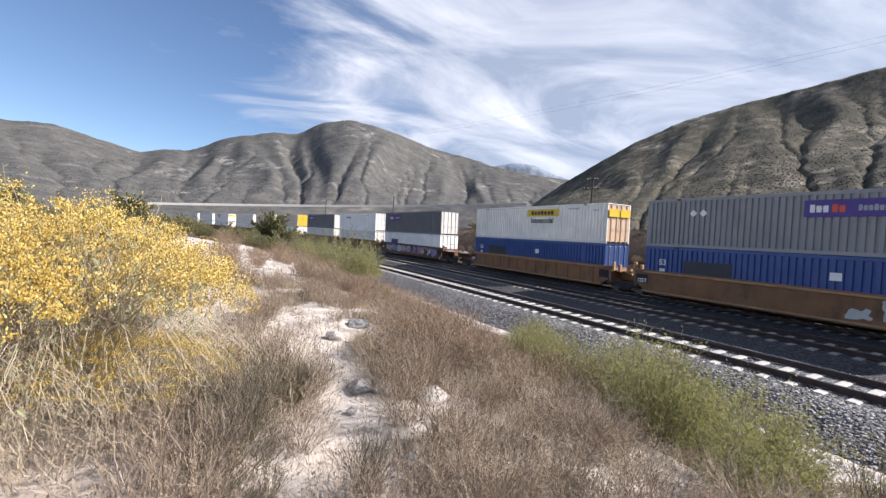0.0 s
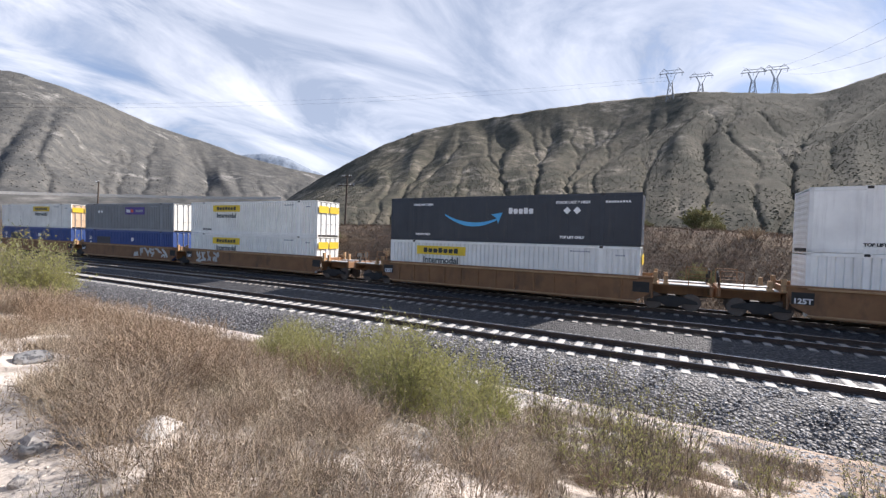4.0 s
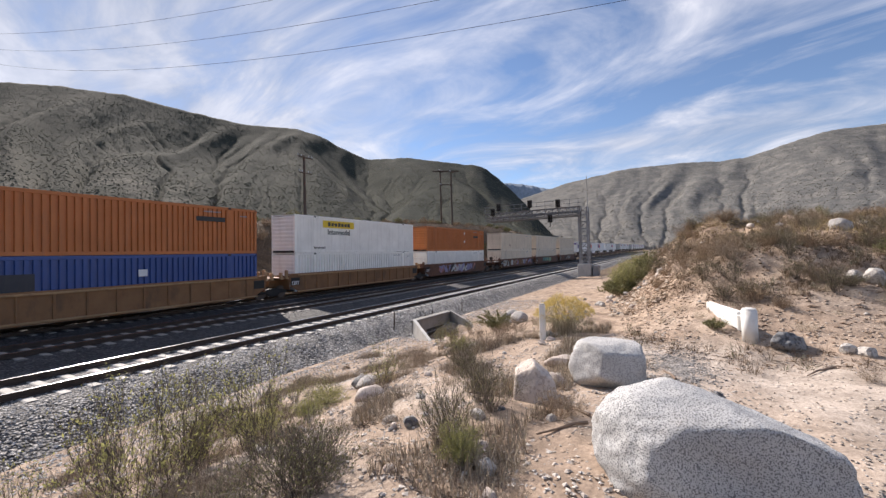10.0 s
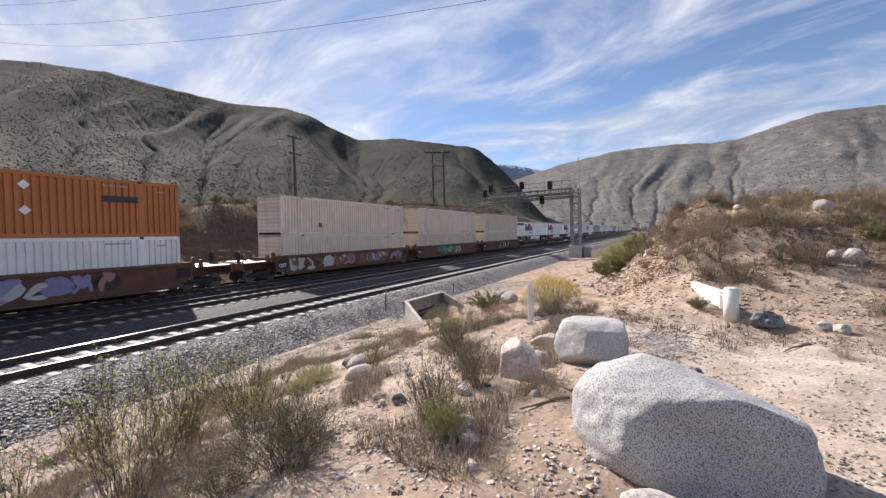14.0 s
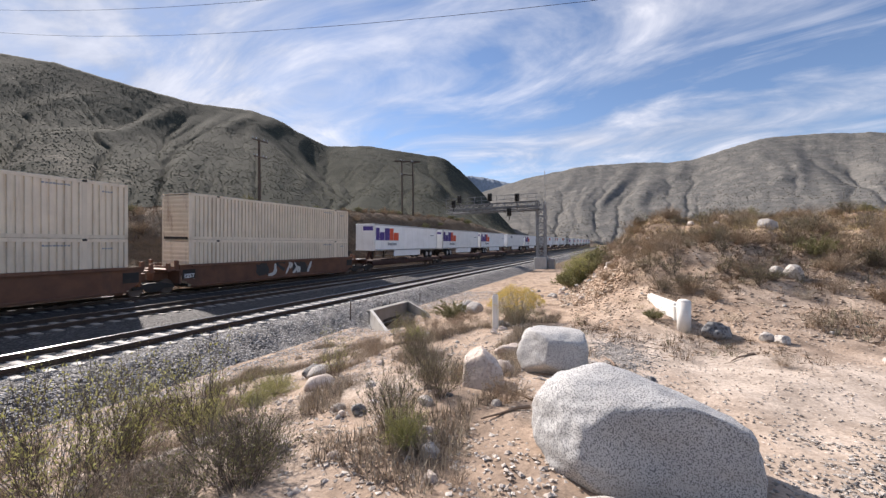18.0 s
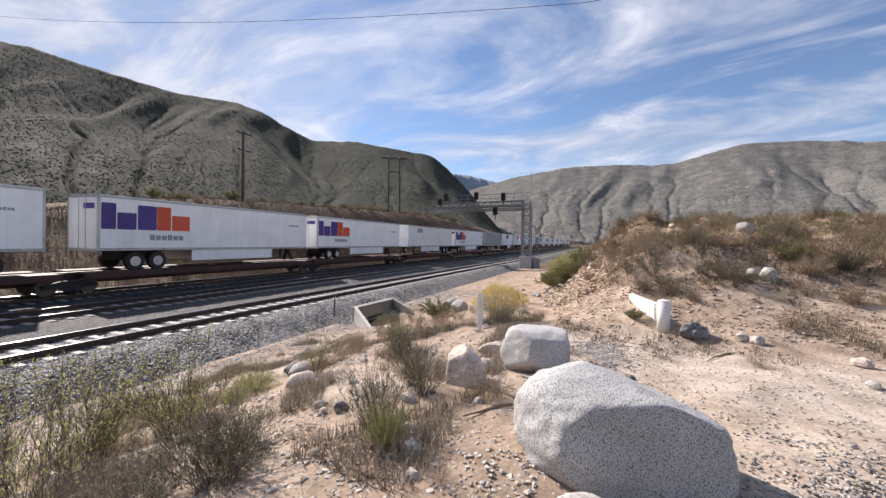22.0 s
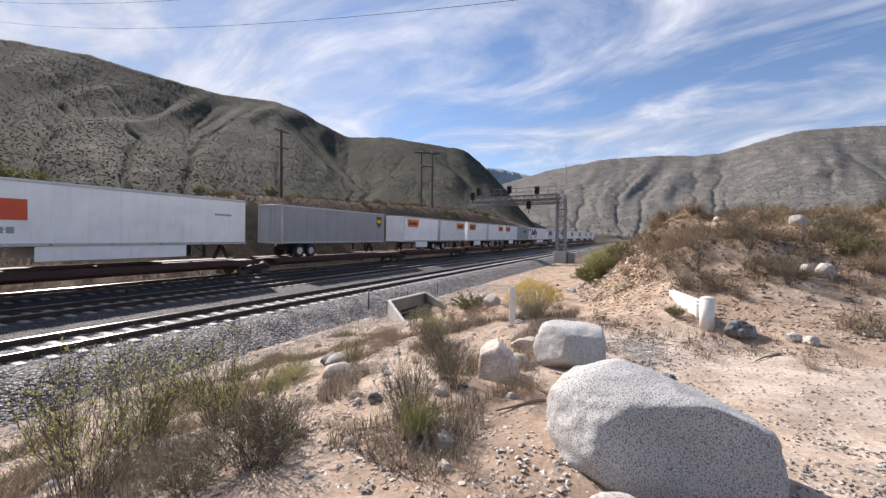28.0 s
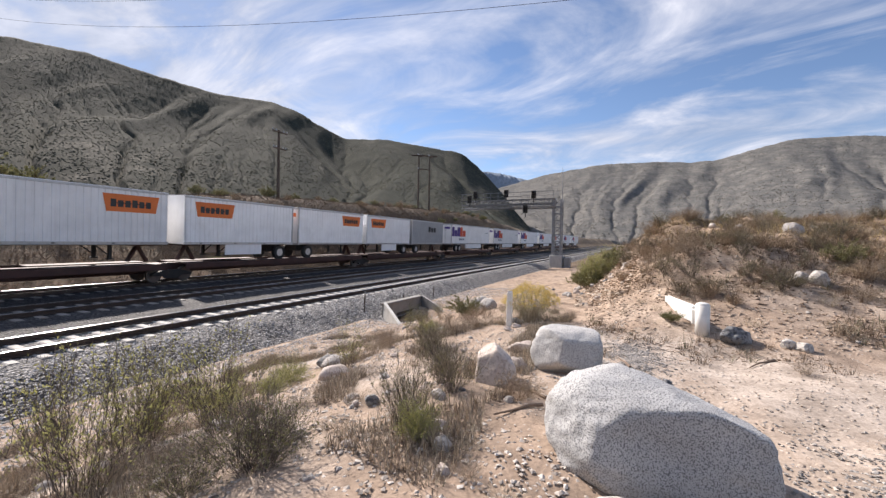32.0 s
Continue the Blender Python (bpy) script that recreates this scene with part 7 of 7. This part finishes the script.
# slope west of the camera
scatter("grey_shrub", 9, (-4.6, -2.8), (-0.45, 0.3), (0.5, 0.8), white_sand)
scatter("tan_shrub", 46, (-6.5, -1.2), (-0.6, 4.2), (0.6, 1.0), white_sand)
scatter("dry_shrub", 84, (-9, -1.0), (-0.8, 5.2), (0.6, 1.1), white_sand)
scatter("dry_shrub", 26, (-5.6, -2.2), (0.6, 3.2), (0.6, 0.95), white_sand)
scatter("grey_shrub", 18, (-5.0, -2.5), (-0.3, 0.7), (0.4, 0.65), white_sand)
scatter("red_shrub", 20, (-9.0, -5.0), (2.0, 4.6), (0.8, 1.2), white_sand)
scatter("red_shrub", 70, (-26, -5), (-11.5, -6.0), (0.8, 1.4), white_sand, True)
scatter("dry_shrub", 50, (-22, -4), (-11.5, -5.6), (0.8, 1.4), white_sand, True)
scatter("tan_shrub", 30, (-16, -2), (-8.8, -4.4), (0.8, 1.3), None, True)
scatter("green_shrub", 9, (-13, -5.2), (-8.4, -5.4), (0.7, 1.05), None, True)
for x, y, s_ in ((-4.5, 5.3, 1.15), (-3.7, 4.9, 1.05), (-5.1, 6.0, 1.1), (-4.0, 6.1, 0.95), (-8.0, 6.2, 1.05), (-7.3, 5.7, 0.95), (-2.7, 5.3, 0.9), (-6.2, 6.5, 0.9), (-3.4, 4.35, 1.05), (-2.5, 4.6, 0.95), (-5.8, 5.2, 1.0), (-2.2, 3.7, 0.6)):
    plant("green_shrub", x, y, s_, R.uniform(0, 360), R.randrange(4))
scatter("green_shrub", 14, (-46, -18), (-8.5, -5), (1.2, 2.2), None, True)
scatter("red_shrub", 50, (-60, -24), (-14, -5), (1.2, 2.0), None, True)
scatter("olive_shrub", 26, (-60, -26), (-24, -9), (1.0, 1.9), None, True)
scatter("olive_shrub", 34, (-45, -11), (-18, -3), (0.9, 1.9))
scatter("tan_shrub", 30, (-30, -9), (-14, -3), (1.2, 2.2))
scatter("red_shrub", 34, (-24, -9.3), (-2.2, 2.6), (0.8, 1.3))
scatter("dry_shrub", 12, (-16, -9.3), (-1.2, 2.2), (0.8, 1.2))
# in front of the camera
FRONT = (("dome_shrub", 2.15, 2.72, 1.05, 1.0), ("dome_shrub", 2.5, 3.0, 0.9, 0.9), ("dome_shrub", 1.75, 2.95, 0.7, 0.8), ("thin_shrub", 2.75, 4.0, 1.1, 1.0), ("thin_shrub", 2.09, 4.44, 1.1, 1.0), ("thin_shrub", 2.34, 4.5, 1.0, 1.05), ("thin_shrub", 1.48, 3.75, 1.05, 1.0), ("thin_shrub", 2.57, 4.97, 1.15, 1.0), ("thin_shrub", 2.06, 5.7, 1.15, 1.1), ("thin_shrub", 3.1, 4.6, 0.9, 1.0),
         ("thin_shrub", -0.75, 6.2, 1.1, 1.05), ("thin_shrub", -1.4, 6.6, 1.15, 1.1), ("thin_shrub", -0.3, 5.8, 1.0, 1.0), ("thin_shrub", -1.0, 5.3, 1.0, 0.9), ("thin_shrub", -2.0, 5.9, 1.1, 1.0), ("thin_shrub", -0.8, 3.95, 1.0, 0.8), ("thin_shrub", -0.55, 4.4, 0.9, 0.9), ("thin_shrub", -1.4, 4.6, 0.9, 0.9), ("thin_shrub", 0.5, 5.9, 0.9, 1.0), ("thin_shrub", 1.2, 5.2, 0.8, 1.0),
         ("red_shrub", 1.47, 6.3, 0.9, 0.4), ("red_shrub", 0.69, 6.0, 0.9, 0.4), ("red_shrub", 0.03, 5.24, 0.9, 0.45), ("red_shrub", 1.0, 5.0, 0.8, 0.45), ("dry_shrub", 0.4, 4.5, 0.8, 0.5), ("dry_shrub", 1.1, 4.2, 0.8, 0.6), ("dry_shrub", 1.75, 3.9, 0.9, 0.55), ("dry_shrub", 2.2, 4.8, 0.9, 0.5), ("dry_shrub", 2.9, 5.2, 0.9, 0.5), ("red_shrub", 3.3, 4.2, 0.8, 0.45), ("dry_shrub", 2.0, 3.4, 0.7, 0.5), ("tan_shrub", 1.3, 3.1, 0.5, 0.6), ("tan_shrub", 0.6, 3.7, 0.55, 0.6),
         ("dry_shrub", -0.2, 3.6, 0.8, 0.5), ("tan_shrub", -0.7, 3.1, 0.6, 0.7), ("red_shrub", -1.0, 4.3, 0.8, 0.5), ("tan_shrub", -1.5, 3.5, 0.7, 0.8),
         ("green_shrub", 5.0, 5.4, 0.55, 0.55), ("green_shrub", 4.4, 5.2, 0.5, 0.55), ("green_shrub", 3.8, 5.5, 0.55, 0.6), ("red_shrub", 6.4, 5.7, 0.55, 0.5), ("red_shrub", 6.0, 5.3, 0.5, 0.5), ("tan_shrub", 6.8, 5.5, 0.5, 0.6), ("thin_shrub", 5.3, 4.42, 0.75, 1.0), ("red_shrub", 5.7, 4.6, 0.6, 0.6), ("dry_shrub", 6.2, 4.5, 0.6, 0.6),
         ("grey_shrub", 3.05, 1.9, 0.8, 1.1), ("grey_shrub", 3.3, 2.05, 0.6, 1.1), ("green_shrub", 2.86, 1.7, 0.36, 0.9), ("grey_shrub", 4.1, 1.95, 0.85, 0.85), ("grey_shrub", 4.35, 2.2, 0.8, 0.9), ("grey_shrub", 6.35, 3.5, 0.95, 0.85), ("grey_shrub", 6.0, 3.2, 0.7, 0.8), ("olive_shrub", 12.8, 5.55, 0.8, 0.95), ("red_shrub", 11.3, 4.55, 0.75, 0.6), ("red_shrub", 10.4, 4.4, 0.6, 0.6), ("red_shrub", 9.2, 3.9, 0.6, 0.7), ("dry_shrub", 8.4, 3.4, 0.6, 0.7),
         ("red_shrub", 4.05, 1.2, 0.62, 0.75), ("dry_shrub", 4.2, 1.1, 0.45, 0.8), ("dry_shrub", 2.56, 1.1, 0.3, 1.0), ("tan_shrub", 2.4, 0.8, 0.25, 1.0), ("tan_shrub", 2.9, 1.2, 0.25, 0.9), ("dry_shrub", 2.9, 2.5, 0.5, 0.5), ("dry_shrub", 3.6, 2.9, 0.5, 0.5), ("dry_shrub", 3.4, 3.5, 0.55, 0.5), ("dry_shrub", 4.6, 3.5, 0.5, 0.5), ("dry_shrub", 5.1, 3.0, 0.5, 0.6), ("tan_shrub", 7.2, 5.2, 0.7, 0.7), ("red_shrub", 7.6, 6.2, 0.6, 0.6), ("green_shrub", 7.9, 4.3, 0.45, 0.7), ("tan_shrub", 9.6, -0.2, 0.3, 1.0), ("dry_shrub", 7.0, -1.9, 0.4, 0.8), ("olive_shrub", 8.9, -0.4, 0.32, 0.8))
for nm, x, y, s_, tl_ in FRONT:
    plant(nm, x, y, s_, R.uniform(0, 360), R.randrange(4), tall=tl_)
for nm, x, y, s_, tl_ in (("grey_shrub", 11.6, -0.95, 1.3, 0.9), ("grey_shrub", 11.9, -0.4, 1.2, 0.85), ("dome_shrub", 10.8, -1.2, 1.1, 1.0), ("grey_shrub", 11.2, -2.6, 1.5, 0.8), ("dome_shrub", 11.4, -2.9, 1.0, 0.8), ("brown_shrub", 13.4, -4.9, 1.5, 1.0), ("dome_shrub", 13.2, -5.4, 1.8, 0.9), ("brown_shrub", 13.0, -6.2, 1.5, 1.0), ("dome_shrub", 12.8, -6.9, 1.7, 0.9), ("brown_shrub", 14.0, -0.6, 1.4, 0.9), ("dome_shrub", 13.6, -2.1, 1.4, 0.9), ("brown_shrub", 13.2, -2.7, 1.3, 0.9), ("dome_shrub", 14.2, -1.4, 1.6, 0.8), ("brown_shrub", 14.6, -4.3, 1.3, 0.9)):
    plant(nm, x, y, 0.7 * s_, R.uniform(0, 360), R.randrange(4), tall=tl_)
scatter("dry_shrub", 16, (6, 13), (3.2, 7.6), (0.4, 0.8))
scatter("thin_shrub", 8, (6, 16), (5.5, 8.6), (0.5, 0.8))
# hill on the east side
on_hill = lambda x, y: ground_z(x, y) > 1.75 and open_view(x, y)
def open_view(x, y):
    """Bare stony ground before the hillside boulders."""
    return not (10.5 < x < 13.2 and -0.31 * x < y < -0.2 * x) and not (13.2 <= x < 17.6 and -0.27 * x < y < -0.21 * x)


scatter("brown_shrub", 240, (11, 32), (-16, 2.4), (0.4, 0.8), lambda x, y: ground_z(x, y) > 2.5 and y < 0.1 * x and open_view(x, y))
scatter("grey_shrub", 44, (9.5, 24), (-10, 2.0), (0.5, 0.95), lambda x, y: ground_z(x, y) > 1.5 and y < 0.11 * x and open_view(x, y))
scatter("dry_shrub", 40, (9.5, 22), (-9, 1.8), (0.6, 1.1), lambda x, y: ground_z(x, y) > 1.4 and y < 0.11 * x and open_view(x, y))
scatter("olive_shrub", 12, (11, 30), (-14, 3.4), (0.35, 0.7), on_hill)
scatter("tan_shrub", 60, (8.8, 19), (-9, 1.7), (0.22, 0.5), lambda x, y: ground_z(x, y) > 1.25 and y < 0.1 * x)
scatter("brown_shrub", 50, (9.5, 19), (-9, 1.7), (0.3, 0.7), lambda x, y: ground_z(x, y) > 1.6 and y < 0.1 * x)
scatter("tan_shrub", 70, (14, 34), (-18, 1.0), (0.4, 0.8), on_hill)
scatter("green_shrub", 10, (18, 34), (1.0, 4.0), (0.9, 1.4), lambda x, y: 0.06 * x < y < 0.125 * x)
scatter("olive_shrub", 12, (17, 36), (1.0, 4.4), (0.8, 1.3), lambda x, y: 0.06 * x < y < 0.125 * x)
# slope beyond the tracks
scatter("olive_shrub", 50, (-70, 120), (18, 40), (0.8, 1.8), None, True)
scatter("brown_shrub", 80, (-60, 130), (17.5, 33), (1.0, 2.2), None, True)
for x, y, s_ in ((-23.5, -9.4, 0.75), (-31, -7.0, 0.8), (17, 63, 2.2), (21, 66, 1.6), (0, 60, 1.4), (-52, 2, 1.6)):
    plant("small_tree", x, y, s_, R.uniform(0, 360), R.randrange(2))


def blades(name, label, count, place, length, mat, seed):
    rnd = random.Random(seed)
    vs, fs = [], []
    for _ in range(count):
        x, y, z = place(rnd)
        a, l = rnd.uniform(0, 6.3), length * rnd.uniform(0.4, 1.2)
        w = 0.0032 + 0.002 * rnd.random()
        t = rnd.uniform(0.1, 0.8) * l
        b = len(vs)
        vs += [(x - math.sin(a) * w, y + math.cos(a) * w, z - 0.01), (x + math.sin(a) * w, y - math.cos(a) * w, z - 0.01), (x + math.cos(a) * t, y + math.sin(a) * t, z + l)]
        fs.append((b, b + 1, b + 2))
    me = bpy.data.meshes.new(name)
    me.from_pydata(vs, [], fs)
    me.materials.append(mat)
    tagged(new(name, me), label, "grass", kind="stuff")


def litter(name, label, count, place, length, mat, seed):
    """Dead twigs lying flat in drifts."""
    rnd = random.Random(seed)
    vs, fs = [], []
    for _ in range(count):
        x, y, z = place(rnd)
        a, l, w = rnd.uniform(0, 6.3), length * rnd.uniform(0.3, 1.3), rnd.uniform(0.003, 0.007)
        b = len(vs)
        vs += [(x - math.sin(a) * w, y + math.cos(a) * w, z + rnd.uniform(0, 0.02)), (x + math.sin(a) * w, y - math.cos(a) * w, z + rnd.uniform(0, 0.02)), (x + math.cos(a) * l, y + math.sin(a) * l, z + rnd.uniform(0.0, 0.045))]
        fs.append((b, b + 1, b + 2))
    me = bpy.data.meshes.new(name)
    me.from_pydata(vs, [], fs)
    me.materials.append(mat)
    tagged(new(name, me), label, "twigs", kind="stuff")


def in_scrub(r):
    while True:
        x = r.uniform(-14, 12)
        y = track_y(x) + r.uniform(-13, -4.2)
        if noise.noise((x * 0.9, y * 0.9, 8)) > -0.05 + (0.2 if x > 1 else 0) and math.hypot(x, y) > 1.4 and (white_sand(x, y) or r.random() < 0.1):
            return x, y, ground_z(x, y)


def on_brow(r):
    while True:
        x, y = r.uniform(14, 36), r.uniform(-18, 2)
        z = ground_z(x, y)
        if z > 3.0:
            return x, y, z


def far_slope(r):
    x = r.uniform(-80, 130)
    y = track_y(x) + r.uniform(17, 34)
    return x, y, ground_z(x, y)


def blades_wide(name, label, count, place, length, width, mat, seed):
    rnd = random.Random(seed)
    vs, fs = [], []
    for _ in range(count):
        x, y, z = place(rnd)
        a, l = rnd.uniform(-0.7, 0.7), length * rnd.uniform(0.5, 1.3)
        b = len(vs)
        vs += [(x - math.cos(a) * width, y - math.sin(a) * width, z - 0.05), (x + math.cos(a) * width, y + math.sin(a) * width, z - 0.05), (x + rnd.uniform(-0.3, 0.3), y + rnd.uniform(-0.3, 0.3), z + l)]
        fs.append((b, b + 1, b + 2))
    me = bpy.data.meshes.new(name)
    me.from_pydata(vs, [], fs)
    me.materials.append(mat)
    tagged(new(name, me), label, "grass", kind="stuff")


blades_wide("slope_grass", "tall dry brown grass on the slope beyond the tracks", 60000, far_slope, 0.28, 0.035, plant_mat("brown_bank_grass", (0.115, 0.078, 0.054), (0.27, 0.19, 0.132)), 12)
def tufts(name, label, count, place, length, mat, seed):
    """Low tufts of weeds, each a fan of thin blades."""
    rnd = random.Random(seed)
    vs, fs = [], []
    for _ in range(count):
        x, y, z = place(rnd)
        big = length * rnd.choice((0.5, 0.7, 1.0, 1.0, 1.5))
        for _ in range(16):
            a, l = rnd.uniform(0, 6.3), big * rnd.uniform(0.5, 1.1)
            o, t, w = rnd.random() * big * 0.4, rnd.uniform(0.2, 1.0) * l, 0.004
            px, py = x + math.cos(a) * o, y + math.sin(a) * o
            b = len(vs)
            vs += [(px - math.sin(a) * w, py + math.cos(a) * w, z - 0.03), (px + math.sin(a) * w, py - math.cos(a) * w, z - 0.03), (px + math.cos(a) * t, py + math.sin(a) * t, z + l)]
            fs.append((b, b + 1, b + 2))
    me = bpy.data.meshes.new(name)
    me.from_pydata(vs, [], fs)
    me.materials.append(mat)
    tagged(new(name, me), label, "weeds", kind="stuff")


def on_east_slope(r):
    while True:
        x, y = r.uniform(6.5, 24), r.uniform(-11, 2.4)
        z = ground_z(x, y)
        if y < 0.12 * x and noise.noise((x * 0.7, y * 0.7, 2)) + 0.5 * sstep(1.2, 2.4, z) > r.uniform(0.1, 0.6):
            return x, y, z


tufts("weed_tufts", "low dry brown weeds on the eroded slope", 4200, on_east_slope, 0.16, plant_mat("dry_weeds", (0.11, 0.075, 0.05), (0.27, 0.2, 0.14)), 21)
litter("slope_litter", "dead brown weeds flattened on the hillside", 60000, on_east_slope, 0.13, plant_mat("flattened_weeds", (0.12, 0.08, 0.055), (0.33, 0.24, 0.17)), 35)
tufts("grey_weed_tufts", "low grey-green weeds on the eroded slope", 700, on_east_slope, 0.22, plant_mat("grey_weeds", (0.14, 0.14, 0.09), (0.3, 0.29, 0.2)), 22)
blades("dry_grass", "thin dry grass on the sandy slope", 60000, in_scrub, 0.2, M_STEM_TAN, 3)
blades("brown_grass", "thin brown dead grass on the sandy slope", 60000, in_scrub, 0.17, M_STEM_BROWN, 33)
litter("twig_litter", "dead twigs and leaf litter lying under the shrubs", 90000, in_scrub, 0.085, plant_mat("dead_twig_litter", (0.1, 0.075, 0.058), (0.3, 0.23, 0.175)), 34)
blades("golden_grass", "golden dry grass on the brow of the hill", 36000, on_brow, 0.24, plant_mat("golden_dry_grass", (0.36, 0.25, 0.1), (0.55, 0.42, 0.2)), 4)
for az, el, az2, el2 in ((-3.6, 21.2, -80, 37.5), (-5.0, 20.9, -84, 33.6), (-6.6, 20.4, -86, 29.8)):
    far_end = (-math.sin(radians(az)) * 830, math.cos(radians(az)) * 830, 2.7 + 830 * math.tan(radians(el)))
    near_end = (-math.sin(radians(az2)) * 112, math.cos(radians(az2)) * 112, 2.7 + 112 * math.tan(radians(el2)))
    wire(far_end, near_end, 34, 0.07, "thin dark overhead power line")
    wire(near_end, (near_end[0] + 8, -700, near_end[2] + 90), 30, 0.07, "thin dark overhead power line")
for dz in (0, -6):
    wire((-44, 719, 285 + dz), (-886, 156, 180 + dz), 14, 0.07, "far thin overhead power line")


# ---- far road wall at the foot of the western mountains ----
rw = Shape()
for i in range(60):
    az, d = 101 - i * 0.8, 318.0
    el = 1.0 + 4.1 * i / 59
    q = Vector((-math.sin(radians(az)) * d, math.cos(radians(az)) * d, 2.7 + d * math.tan(radians(el))))
    rw.v += [tuple(q), tuple(q + Vector((0, 0, 1.6))), tuple(q * 1.006), tuple(q * 1.006 + Vector((0, 0, 1.6)))]
    if i:
        j = 4 * (i - 1)
        rw.f += [(j, j + 1, j + 5, j + 4), (j + 3, j + 2, j + 6, j + 7), (j + 1, j + 3, j + 7, j + 5)]
me = rw.mesh("road_wall")
me.materials.append(M_CONC)
tagged(new("road_wall", me), "pale concrete wall of a far road on an embankment", "wall", kind="structure")
bank = Shape()
for i in range(60):
    az, el = 101 - i * 0.8, 1.0 + 4.1 * i / 59
    a, b = (-math.sin(radians(az)), math.cos(radians(az)))
    for d, z in ((235, 0.0), (317, 2.8 + 317 * math.tan(radians(el))), (345, 3.5 + 318 * math.tan(radians(el)))):
        bank.v.append((a * d, b * d, z if d > 240 else -3))
    if i:
        j = 3 * (i - 1)
        bank.f += [(j, j + 1, j + 4, j + 3), (j + 1, j + 2, j + 5, j + 4)]
me = bank.mesh("road_embankment")
me.materials.append(M_MOUNT)
tagged(new("road_embankment", me), "dry brown embankment under a far road", "embankment", kind="structure")


def motions():
    for ob, s, h in TRAIN:
        walk(ob, [(t, on_line(s - gone(t), h)) for t in range(0, 33)])


motions()
